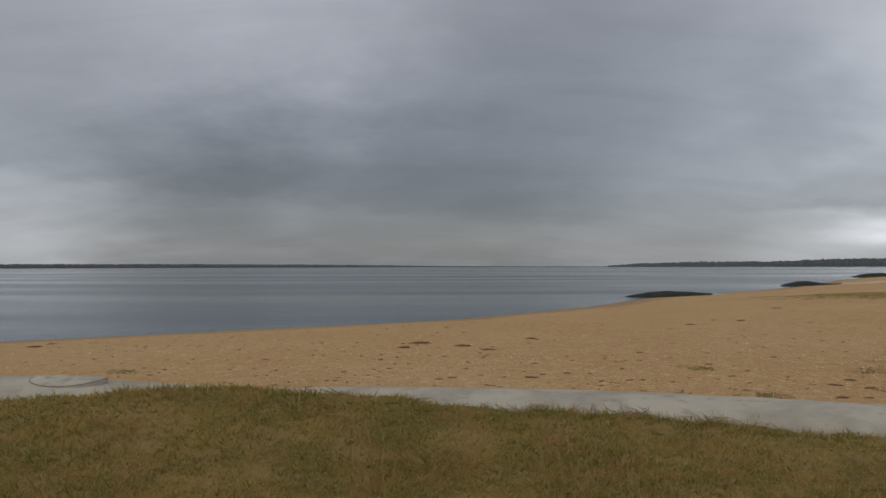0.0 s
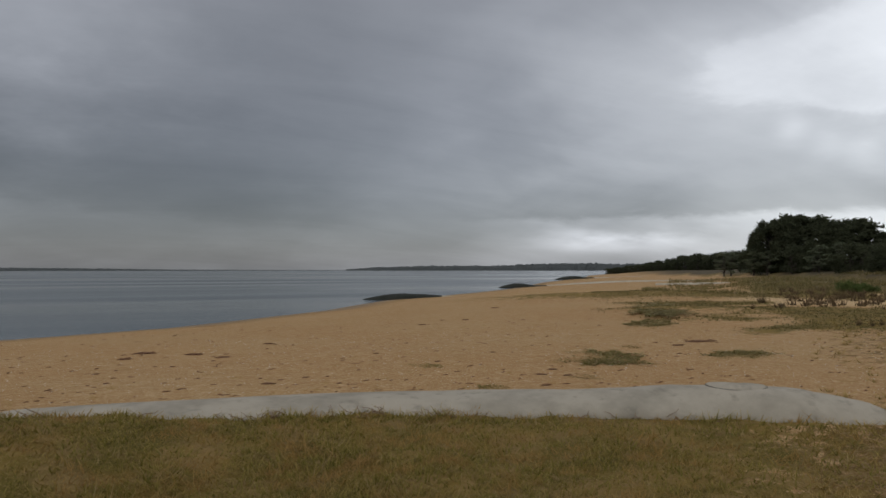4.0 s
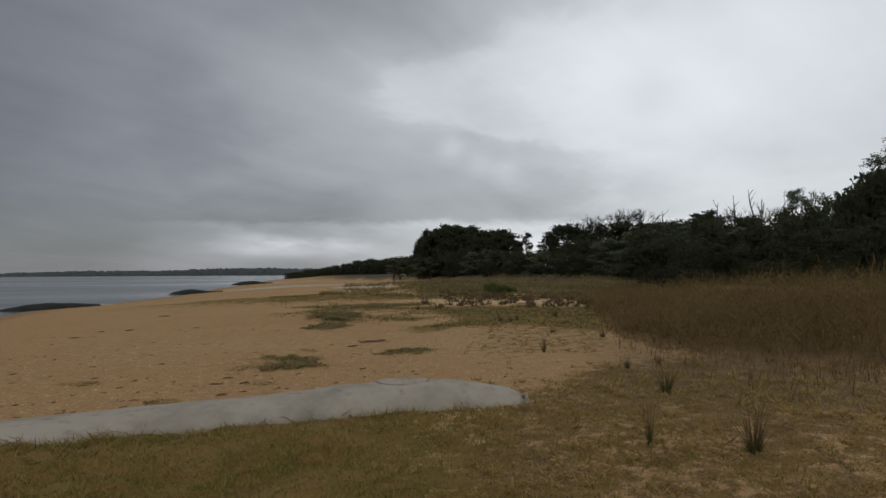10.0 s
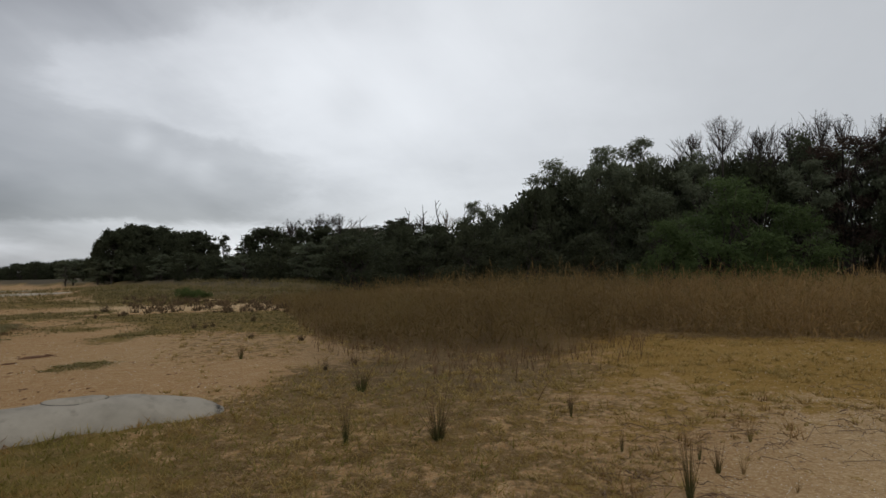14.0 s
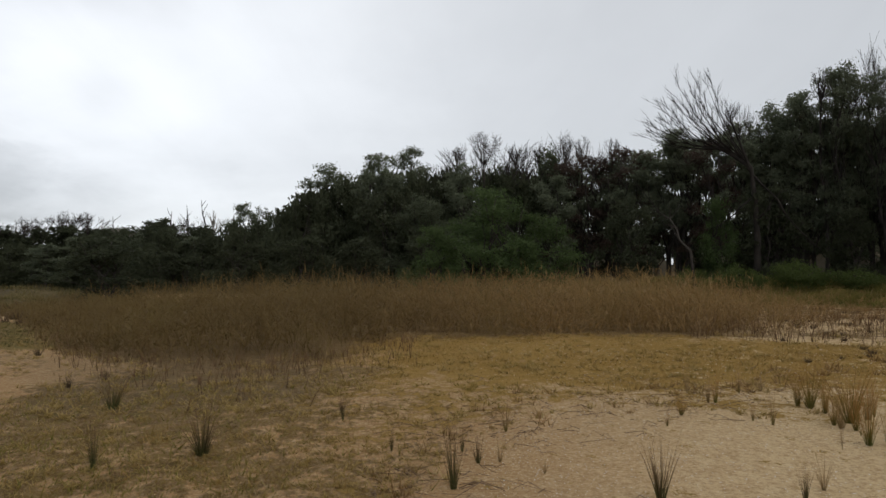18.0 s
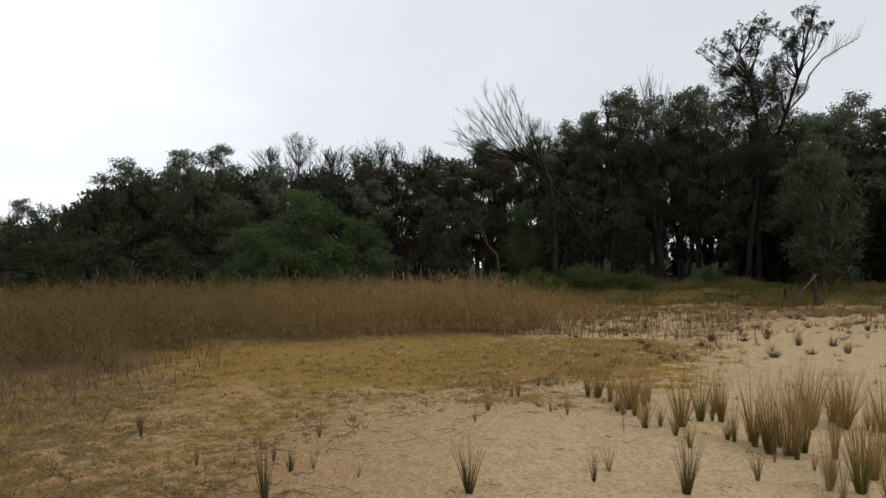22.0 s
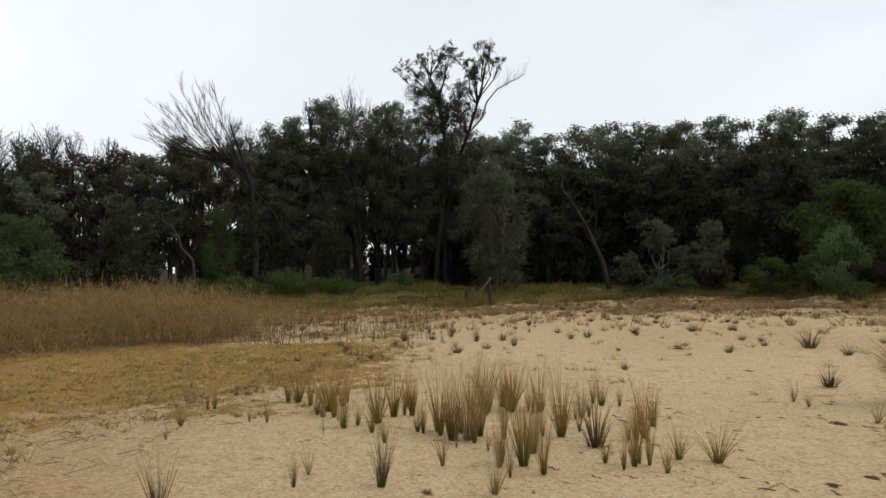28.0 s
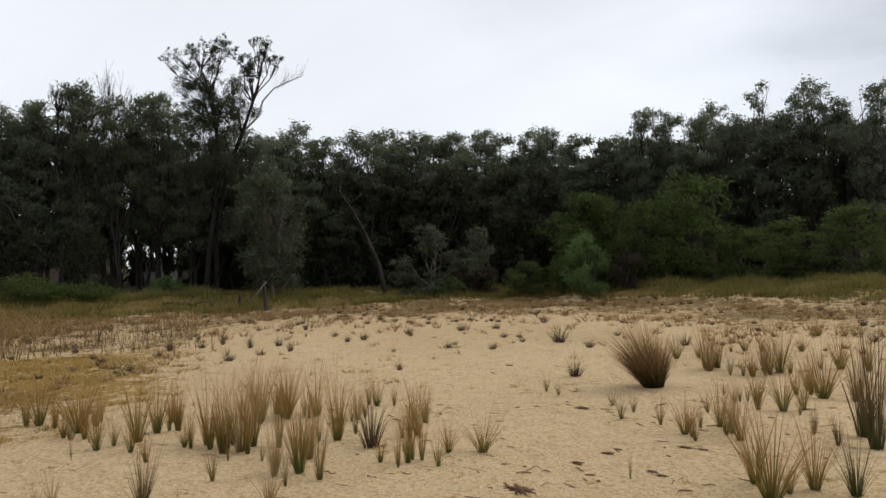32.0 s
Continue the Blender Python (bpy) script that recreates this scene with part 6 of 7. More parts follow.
def russet_stems():
    """Sparse short russet stems before the reeds."""
    rng = np.random.default_rng(9)
    n = 3400
    az = rng.uniform(60, 90, n)
    front = np.interp(az, *zip(*FRONT))
    r = front - np.abs(rng.normal(size=n)) * 1.9 + 0.6
    x, y = r * np.sin(np.radians(az)), r * np.cos(np.radians(az))
    az2 = rng.uniform(112, 131, n)
    r2 = rng.uniform(17.2, 27, n)
    x, y = np.concatenate((x, r2 * np.sin(np.radians(az2)))), np.concatenate((y, r2 * np.cos(np.radians(az2))))
    keep = rng.random(2 * n) < np.concatenate((np.full(n, 0.2), np.where(wobble(x[n:], y[n:], 0.8) > -0.1, 0.6, 0.1)))
    x, y = x[keep], y[keep]
    n = len(x)
    foot = np.stack((x, y, ground_z(x, y) - 0.02), 1)
    h = rng.uniform(0.12, 0.42, n) * np.where(np.hypot(x, y) > 16.5, 1.45, 1.0)
    d = rng.normal(size=(n, 3)) * 0.22
    d[:, 2] = 1
    v, f, a = ribbons(foot, foot + d * h[:, None], rng.uniform(0.010, 0.02, n), sides_of(n, rng), rng.normal(size=(n, 3)) * 0.05, 2)
    tagged(new("russet_stems", mesh_of("russet_stems", v, f, M_REED_RED, along=a)), "sparse short russet stems round the reed bed", "dry stems", kind="stuff")


russet_stems()

# ---- rush tussocks ----
TUFTS_a = ((1.98, -9.21, 0.80, 0.86, 3), (3.26, -9.85, 0.27, 0.31, 2), (5.13, -14.49, 0.40, 0.49, 2), (0.35, -5.08, 0.46, 0.34, 0),
    (-0.15, -5.35, 0.29, 0.21, 0), (-0.27, -7.08, 0.59, 0.35, 0), (-0.34, -6.67, 0.79, 0.33, 0), (-0.07, -6.66, 0.21, 0.11, 1),
    (0.11, -7.02, 0.20, 0.09, 1), (0.68, -6.54, 0.39, 0.19, 0), (0.91, -7.03, 0.35, 0.14, 0), (1.12, -7.78, 0.21, 0.12, 1),
    (1.16, -6.62, 0.26, 0.17, 0), (1.03, -6.37, 0.20, 0.12, 1), (1.46, -7.01, 0.23, 0.12, 1), (1.89, -7.16, 0.26, 0.14, 1),
    (2.18, -7.89, 0.19, 0.12, 1), (1.86, -7.57, 0.18, 0.10, 1), (3.30, -8.73, 0.20, 0.14, 1),)
TUFTS_b = ((3.05, -8.50, 0.16, 0.11, 1), (2.66, -5.41, 0.25, 0.24, 0), (2.94, -5.29, 0.22, 0.15, 0), (1.31, -5.16, 0.17, 0.04, 1),
    (1.50, -10.72, 0.56, 0.29, 0), (1.18, -10.51, 0.32, 0.14, 1), (0.89, -10.46, 0.31, 0.16, 0), (0.74, -10.61, 0.36, 0.14, 1),
    (0.56, -10.85, 0.59, 0.31, 0), (1.20, -12.89, 0.29, 0.26, 0), (0.40, -7.96, 0.36, 0.23, 0), (0.69, -8.45, 0.29, 0.14, 0),
    (0.03, -8.92, 0.50, 0.34, 0), (0.18, -9.44, 0.41, 0.19, 0), (-0.19, -11.43, 0.47, 0.29, 0), (0.92, -8.42, 0.19, 0.13, 1),
    (1.09, -8.93, 0.17, 0.10, 1), (0.24, -7.80, 0.17, 0.08, 1), (2.15, -11.78, 0.33, 0.24, 0),)
TUFTS_c = ((-0.38, -16.38, 0.26, 0.25, 0), (-0.85, -18.95, 0.27, 0.25, 2), (-0.84, -15.11, 0.19, 0.33, 2), (0.10, -16.12, 0.26, 0.24, 0),
    (0.33, -13.16, 0.24, 0.20, 0), (1.55, -14.05, 0.24, 0.21, 1), (2.33, -13.78, 0.22, 0.30, 2), (4.12, -13.43, 0.18, 0.28, 2),
    (7.83, -4.56, 0.43, 0.23, 0), (7.01, -4.50, 0.47, 0.29, 0), (7.11, -4.76, 0.43, 0.16, 0), (6.38, -4.20, 0.15, 0.04, 1),
    (5.93, -3.73, 0.24, 0.03, 1), (5.95, -4.42, 0.50, 0.28, 0), (6.13, -4.79, 0.47, 0.23, 0), (5.24, -3.97, 0.24, 0.09, 0),
    (4.18, -3.13, 0.32, 0.20, 0), (4.68, -2.67, 0.19, 0.08, 1), (4.89, -2.93, 0.22, 0.11, 1),)
TUFTS_d = ((5.38, -4.51, 0.22, 0.11, 0), (5.26, -4.68, 0.49, 0.21, 0), (6.54, -5.31, 0.34, 0.15, 0), (4.78, -4.64, 0.63, 0.28, 0),
    (4.82, -4.84, 0.61, 0.20, 0), (5.58, -5.73, 0.52, 0.27, 0), (3.78, -4.30, 0.57, 0.24, 0), (4.01, -4.70, 0.47, 0.18, 0),
    (4.27, -3.84, 0.23, 0.12, 1), (4.64, -4.35, 0.15, 0.05, 1), (4.35, -4.47, 0.15, 0.07, 1), (3.65, -3.99, 0.30, 0.09, 1),
    (3.45, -3.60, 0.22, 0.13, 0), (7.23, -3.58, 0.19, 0.07, 1), (7.05, -3.70, 0.28, 0.11, 1), (9.02, -4.29, 0.31, 0.08, 1),
    (9.14, -4.64, 0.24, 0.12, 1), (4.20, -5.34, 0.54, 0.23, 0), (3.71, -5.22, 0.41, 0.31, 2),)
TUFTS_e = ((3.34, -4.82, 0.18, 0.09, 0), (3.10, -4.88, 0.42, 0.14, 0), (3.57, -5.80, 0.43, 0.19, 0), (3.83, -6.40, 0.35, 0.14, 0),
    (2.82, -4.90, 0.21, 0.09, 0), (4.88, -7.01, 0.34, 0.16, 0), (6.14, -9.49, 0.16, 0.17, 2), (8.26, -3.63, 0.29, 0.10, 0),
    (5.59, -6.20, 0.47, 0.28, 0), (4.62, -6.25, 0.37, 0.16, 0), (5.13, -6.14, 0.45, 0.17, 0), (6.41, 2.00, 0.35, 0.31, 0),
    (5.94, 2.77, 0.33, 0.12, 0), (8.47, 3.72, 0.30, 0.34, 0), (10.66, 5.35, 0.23, 0.16, 2), (11.59, 5.22, 0.20, 0.15, 2),
    (8.23, 0.92, 0.14, 0.11, 0), (5.17, -0.25, 0.35, 0.15, 0), (6.29, -0.39, 0.15, 0.06, 1),)
TUFTS_f = ((5.88, -0.50, 0.16, 0.10, 1), (4.75, -1.68, 0.31, 0.18, 0), (7.61, -2.95, 0.19, 0.11, 0), (7.02, -2.57, 0.15, 0.07, 1),
    (9.10, -3.61, 0.31, 0.08, 1), (5.49, -1.00, 0.10, 0.06, 1), (7.04, -0.89, 0.23, 0.11, 1), (7.77, 0.86, 0.24, 0.06, 1),
    (6.38, 0.26, 0.17, 0.05, 1), (5.89, -0.69, 0.17, 0.09, 1), (11.55, 7.60, 0.27, 0.18, 0), (15.24, 9.74, 0.23, 0.24, 2),
    (18.33, 13.77, 0.24, 0.23, 2), (18.54, 13.51, 0.22, 0.19, 2), (18.96, 13.52, 0.22, 0.23, 2), (26.38, 24.76, 0.48, 0.72, 2),
    (21.10, 20.27, 0.29, 0.24, 2), (20.76, 13.17, 0.32, 0.25, 2), (15.20, 8.28, 0.24, 0.23, 2),)
TUFTS_g = ((13.78, -12.86, 0.25, 0.22, 2), (11.56, -11.58, 0.35, 0.22, 2), (11.01, -11.92, 0.21, 0.27, 2), (9.93, -11.10, 0.24, 0.20, 2),
    (13.18, -10.68, 0.28, 0.23, 2), (14.45, -12.62, 0.25, 0.19, 2), (13.12, -15.34, 0.23, 0.20, 2), (9.73, -13.50, 0.21, 0.28, 2),
    (9.94, -13.12, 0.19, 0.22, 2), (13.07, -19.12, 0.30, 0.35, 2), (8.68, -16.57, 0.20, 0.37, 2), (9.44, -15.08, 0.20, 0.33, 2),
    (7.08, -12.89, 0.14, 0.29, 2), (12.25, -11.11, 0.33, 0.11, 1), (12.28, -10.06, 0.34, 0.11, 1), (18.51, -10.51, 0.31, 0.28, 2),
    (5.93, -12.69, 0.15, 0.23, 2),)
TUFTS = TUFTS_a + TUFTS_b + TUFTS_c + TUFTS_d + TUFTS_e + TUFTS_f + TUFTS_g



def tussock(name, label, seed, blades, spread, base, material, width, lean=(0.0, 0.0), droop=0.15):
    """A clump one metre high and about one metre wide."""
    rng = np.random.default_rng(seed)
    t = rng.random(blades) * 2 * math.pi
    u = np.sqrt(rng.random(blades))
    foot = np.stack((np.cos(t) * u * base, np.sin(t) * u * base, np.full(blades, -0.04)), 1)
    out = np.stack((np.cos(t) * u, np.sin(t) * u, np.zeros(blades)), 1) * spread + rng.normal(size=(blades, 3)) * (0.10, 0.10, 0)
    out[:, :2] += lean
    h = np.clip(0.38 + 0.6 * rng.random(blades) ** 1.2 + 0.06 * rng.normal(size=blades), 0.2, 1.15) * (1.0 - 0.4 * u * rng.random(blades))
    top = foot + out * h[:, None] + np.stack((np.zeros(blades), np.zeros(blades), h), 1)
    sag = out * 0.25
    sag[:, 2] = -droop * h * u
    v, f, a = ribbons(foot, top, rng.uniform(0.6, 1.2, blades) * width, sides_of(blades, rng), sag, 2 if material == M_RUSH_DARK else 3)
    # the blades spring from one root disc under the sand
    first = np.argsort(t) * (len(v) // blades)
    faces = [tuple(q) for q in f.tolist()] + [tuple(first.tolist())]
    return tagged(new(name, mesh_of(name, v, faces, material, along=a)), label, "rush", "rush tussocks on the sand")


def plant_rushes():
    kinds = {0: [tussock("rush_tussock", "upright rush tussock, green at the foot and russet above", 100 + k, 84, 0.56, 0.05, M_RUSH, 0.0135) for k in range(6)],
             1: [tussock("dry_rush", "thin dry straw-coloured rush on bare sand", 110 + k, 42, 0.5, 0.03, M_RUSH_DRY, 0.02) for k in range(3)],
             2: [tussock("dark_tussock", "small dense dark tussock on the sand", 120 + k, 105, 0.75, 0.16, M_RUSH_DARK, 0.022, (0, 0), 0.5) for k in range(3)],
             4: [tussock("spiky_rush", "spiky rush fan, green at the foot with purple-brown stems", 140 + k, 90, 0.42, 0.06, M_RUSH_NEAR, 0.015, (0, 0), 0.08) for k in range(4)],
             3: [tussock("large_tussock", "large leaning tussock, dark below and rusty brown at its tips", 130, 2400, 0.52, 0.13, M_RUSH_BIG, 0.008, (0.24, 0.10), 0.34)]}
    rnd = random.Random(17)
    wide = {0: 0.5, 1: 0.55, 2: 0.95, 3: 1.05, 4: 0.55}
    for x, y, h, w, k in TUFTS:
        bearing, far = math.degrees(math.atan2(x, y)) % 360, math.hypot(x, y)
        if k < 2 and (bearing < 96 or (bearing > 178 and far < 7.5) or (far < 5.5 and bearing < 133)):
            k = 4
        ob = rnd.choice(kinds[k])
        turn = 0.0 if k == 3 else rnd.uniform(0, 6.28)
        copy_thing(ob, Matrix.Translation((x, y, float(ground_z(x, y)))) @ Matrix.Rotation(turn, 4, "Z") @ Matrix.Diagonal((w / wide[k], w / wide[k], h * (1.5 if k == 3 else 2.0), 1)))
        if k == 0 and h > 0.25:
            for _ in range(3 if h > 0.4 else 2):
                a, d, q = rnd.uniform(0, 6.28), w * rnd.uniform(0.45, 1.5), rnd.uniform(0.45, 0.95)
                u, v = x + d * math.cos(a), y + d * math.sin(a)
                copy_thing(rnd.choice(kinds[0]), Matrix.Translation((u, v, float(ground_z(u, v)))) @ Matrix.Rotation(a, 4, "Z") @ Matrix.Diagonal((q * w / 0.72, q * w / 0.72, h * 2.0 * q, 1)))
    # small ones scattered over the sand flat towards the bank
    made = 0
    while made < 290:
        az, r = rnd.uniform(118, 186), rnd.uniform(13, 33)
        x, y = r * math.sin(radians(az)), r * math.cos(radians(az))
        if float(bank_distance(x, y)) > -1.0 or rnd.random() > 0.25 + 0.5 * float(smooth(16, 27, r)) + 0.25 * float(wobble(x, y, 0.5)):
            continue
        s = rnd.uniform(0.12, 0.32)
        copy_thing(rnd.choice(kinds[2] if rnd.random() < 0.7 else kinds[1]), Matrix.Translation((x, y, float(ground_z(x, y)))) @ Matrix.Rotation(rnd.uniform(0, 6.28), 4, "Z") @ Matrix.Diagonal((s * 1.05, s * 1.05, s * 1.1, 1)))
        made += 1
    for k in kinds.values():
        for ob in k:
            bpy.data.objects.remove(ob)


plant_rushes()


def dune_tufts():
    """Small dark tufts on the pale sand at the back of the beach, too far off to tell apart."""
    rng = np.random.default_rng(61)
    vs, al = [], []
    for _ in range(230):
        az, r = rng.uniform(48, 64), rng.uniform(31, 50)
        x, y = r * math.sin(radians(az)), r * math.cos(radians(az))
        n, s = 26, rng.uniform(0.14, 0.36)
        foot = np.stack((x + rng.normal(size=n) * 0.3 * s, y + rng.normal(size=n) * 0.3 * s, np.full(n, float(ground_z(x, y)) - 0.02)), 1)
        d = rng.normal(size=(n, 3)) * 0.35
        d[:, 2] = rng.uniform(0.6, 1.1, n)
        v, f, a = ribbons(foot, foot + d * s, np.full(n, 0.045), sides_of(n, rng), rng.normal(size=(n, 3)) * 0.06, 1)
        vs.append(v), al.append(a)
    v = np.vstack(vs)
    tagged(new("dune_tufts", mesh_of("dune_tufts", v, np.arange(len(v)).reshape(-1, 4)[:, [0, 1, 3, 2]], M_RUSH_DARK, along=np.concatenate(al))), "small dark tufts dotting the pale dune sand", "tufts", kind="stuff")


dune_tufts()


def in_back_dune(x, y):
    return np.clip(0.35 + 0.9 * wobble(x, y, 0.5) + 0.4 * wobble(x, y, 1.6), 0, 1)


scatter_blades("marram_clumps", "rank olive grass in clumps on the back dune", "grass", 26000, (38, 68, 44, 60, False), (0.14, 0.42), (0.012, 0.02), M_MARRAM, 19, in_back_dune, 0.5, 1)
scatter_blades("far_marram", "rank olive grass on the slope below the far trees", "grass", 24000, (40, 66, 60, 105, False), (0.25, 0.6), (0.016, 0.026), M_MARRAM, 20, in_back_dune, 0.5, 1)


def straw_tufts():
    """Countless little tufts where the dry cover thins out over the sand."""
    rng = np.random.default_rng(71)
    n = 15000
    az = rng.uniform(50, 186, n)
    r = 3.4 * (24 / 3.4) ** rng.random(n)
    x, y = r * np.sin(np.radians(az)), r * np.cos(np.radians(az))
    c = covers(x, y)
    near_cover = np.maximum(c["dry"], c["ochre"])
    chance = np.clip(1.5 * near_cover, 0, 0.75) * (0.6 + 0.4 * wobble(x, y, 1.1)) + 0.04 * smooth(8, 14, r)
    keep = (rng.random(n) < chance) & (r < np.interp(az, *zip(*FRONT)) + 1)
    x, y, r = x[keep], y[keep], r[keep]
    k = 15
    m = len(x)
    s = rng.uniform(0.04, 0.12, m) * np.clip(r / 9, 0.7, 1.3)
    foot = np.repeat(np.stack((x, y, ground_z(x, y) - 0.005), 1), k, 0)
    size = np.repeat(s, k)
    foot[:, :2] += rng.normal(size=(m * k, 2)) * 0.35 * size[:, None]
    d = rng.normal(size=(m * k, 3)) * 0.7
    d[:, 2] = rng.uniform(0.15, 0.9, m * k)
    v, f, a = ribbons(foot, foot + d * size[:, None], np.clip(size * 0.17, 0.007, 0.018), sides_of(m * k, rng), rng.normal(size=(m * k, 3)) * 0.01, 1)
    tagged(new("straw_tufts", mesh_of("straw_tufts", v, f, M_STRAW, along=a)), "small straw-coloured grass tufts thinning out over sand", "grass tufts", kind="stuff")


straw_tufts()


def brown_tufts():
    """Short brown tufts, thick below the bank and along the edge of the sedge."""
    rng = np.random.default_rng(72)
    n = 9000
    az = rng.uniform(84, 188, n)
    r = np.sqrt(rng.uniform(4.5 ** 2, 36 ** 2, n))
    x, y = r * np.sin(np.radians(az)), r * np.cos(np.radians(az))
    b = bank_distance(x, y)
    lump = wobble(x, y, 0.55) + 0.5 * wobble(x + 5, y, 1.4)
    chance = smooth(-19, -5, b) * smooth(1.0, -0.6, b) * smooth(112, 122, az) * np.clip(0.5 + 0.6 * lump, 0.05, 1)
    edge = np.interp(az, (84, 94, 101, 109, 116, 125, 135), (3.6, 6.6, 8.3, 9, 10.2, 12.5, 15))
    chance = np.maximum(chance, 0.9 * np.exp(-((r - edge - 0.5) / 1.0) ** 2) * smooth(132, 122, az))
    keep = rng.random(n) < chance
    x, y, r = x[keep], y[keep], r[keep]
    m, k = len(x), 12
    s = rng.uniform(0.06, 0.2, m) * np.clip(r / 14, 0.6, 1.3)
    size = np.repeat(s, k)
    foot = np.repeat(np.stack((x, y, ground_z(x, y) - 0.005), 1), k, 0)
    foot[:, :2] += rng.normal(size=(m * k, 2)) * 0.4 * size[:, None]
    d = rng.normal(size=(m * k, 3)) * 0.6
    d[:, 2] = rng.uniform(0.4, 1.1, m * k)
    v, f, a = ribbons(foot, foot + d * size[:, None], np.clip(size * 0.15, 0.007, 0.028), sides_of(m * k, rng), rng.normal(size=(m * k, 3)) * 0.01, 1)
    tagged(new("brown_tufts", mesh_of("brown_tufts", v, f, M_STUBBLE, along=a)), "short brown dried tufts strewn over pale sand", "dry tufts", kind="stuff")


brown_tufts()

# ---- seaweed, grass mats, shells, twigs ----
WRACK_a = ((-0.53, 16.23, 0.31), (0.46, 15.55, 0.26), (-0.88, 15.27, 0.19), (0.96, 14.42, 0.18), (2.16, 16.73, 0.18), (7.45, 20.52, 0.18),
    (9.29, 23.35, 0.15), (9.87, 22.55, 0.20), (14.92, 30.45, 0.34), (11.38, 21.06, 0.14), (3.67, 12.72, 0.08), (1.29, 10.06, 0.12),
    (1.91, 10.48, 0.07), (0.13, 10.11, 0.08), (-1.60, 10.38, 0.05), (-3.66, 11.69, 0.06), (-3.43, 13.16, 0.10), (4.89, 8.36, 0.10),
    (5.67, 9.07, 0.11), (5.32, 9.28, 0.12), (5.76, 9.66, 0.11), (4.32, 11.10, 0.09), (-1.20, 10.74, 0.05), (-4.77, 11.09, 0.07),
    (-11.23, 18.72, 0.27), (-11.54, 20.07, 0.15), (5.71, 11.79, 0.08), (7.18, 12.89, 0.06), (11.24, 16.30, 0.08), (7.87, 8.86, 0.08),
    (4.82, 8.28, 0.09), (11.31, 12.39, 0.42),)
WRACK_b = ((10.17, 11.82, 0.16), (1.65, -5.80, 0.07), (1.60, -5.94, 0.05), (1.19, -5.36, 0.07), (1.11, -5.29, 0.06), (1.97, -4.61, 0.17),
    (1.07, -6.15, 0.08), (0.93, -6.13, 0.06), (2.44, -7.56, 0.09), (4.59, -10.49, 0.09), (4.60, -9.82, 0.05), (1.61, -5.14, 0.05),
    (1.78, -5.37, 0.05), (3.81, -3.26, 0.08), (1.66, -5.82, 0.07), (2.45, -7.61, 0.09), (1.80, -5.41, 0.07),)
WRACK = WRACK_a + WRACK_b
MATS = ((7.50, 10.76, 0.71, 1.43, -0.61), (10.21, 10.00, 0.65, 0.96, -0.80), (13.21, 16.55, 0.79, 1.86, -0.67), (17.87, 21.71, 1.05, 5.50, -0.69),
    (16.75, 14.36, 0.73, 0.86, -0.86), (3.93, 10.64, 0.33, 0.26, -0.35), (4.08, 8.42, 0.27, 0.20, -0.45), (-5.41, 11.49, 0.27, 0.36, 0.44),
    (9.17, 12.13, 0.25, 0.30, -0.65), (5.84, 8.86, 0.31, 0.32, -0.58),)



def wrack_clump(seed):
    rnd = random.Random(seed)
    w = Tubes()
    for _ in range(46):
        t, n = rnd.uniform(0, 6.283), rnd.uniform(0.25, 1.0)
        a = Vector((rnd.gauss(0, 0.10), rnd.gauss(0, 0.08), rnd.uniform(0.02, 0.12)))
        b = a + Vector((math.cos(t) * n, math.sin(t) * n * 0.6, 0))
        b.z = rnd.uniform(0.0, 0.05)
        r = rnd.uniform(0.016, 0.045)
        w.add(bend(a, b, rnd, 0.16, 4), (r, r, r * 0.9, r * 0.7, r * 0.3), 4)
    return w.mesh("seaweed_clump", M_WRACK)


clumps = [wrack_clump(k) for k in range(4)]
rnd = random.Random(3)
for x, y, s in WRACK:
    ob = tagged(new("seaweed_clump", rnd.choice(clumps)), "small dried dark brown seaweed clump on sand", "seaweed", "seaweed on the beach")
    ob.matrix_world = Matrix.Translation((x, y, float(ground_z(x, y)))) @ Matrix.Rotation(rnd.uniform(-0.5, 0.5), 4, "Z") @ Matrix.Diagonal((s * 1.1, s * 1.1, min(s, 0.25) * 1.2, 1))


def grass_mat(seed, n=1700):
    rng = np.random.default_rng(seed)
    t, u = rng.random(n) * 6.283, np.sqrt(rng.random(n))
    u *= 0.8 + 0.35 * np.sin(3 * t + seed) * np.sin(5 * t)
    foot = np.stack((np.cos(t) * u, np.sin(t) * u, np.zeros(n)), 1)
    d = rng.normal(size=(n, 3)) * (0.09, 0.09, 0)
    d[:, 2] = rng.uniform(0.4, 1.0, n)
    v, f, a = ribbons(foot, foot + d, rng.uniform(0.03, 0.055, n), sides_of(n, rng), rng.normal(size=(n, 3)) * 0.05, 1)
    return mesh_of("grass_patch", v, f, M_MATGRASS, along=a)


mats = [grass_mat(k) for k in range(3)]
thin_mats = [grass_mat(10 + k, 260) for k in range(2)]
for k, (x, y, a, b, turn) in enumerate(MATS):
    ob = tagged(new("grass_patch", mats[k % 3] if a > 0.4 else thin_mats[k % 2]), "low patch of grey-green creeping grass on sand", "grass patch", "grass patches on the beach")
    ob.matrix_world = Matrix.Translation((x, y, float(ground_z(x, y)) - 0.01)) @ Matrix.Rotation(turn, 4, "Z") @ Matrix.Diagonal((a * 1.1, b * 1.1, 0.04, 1))


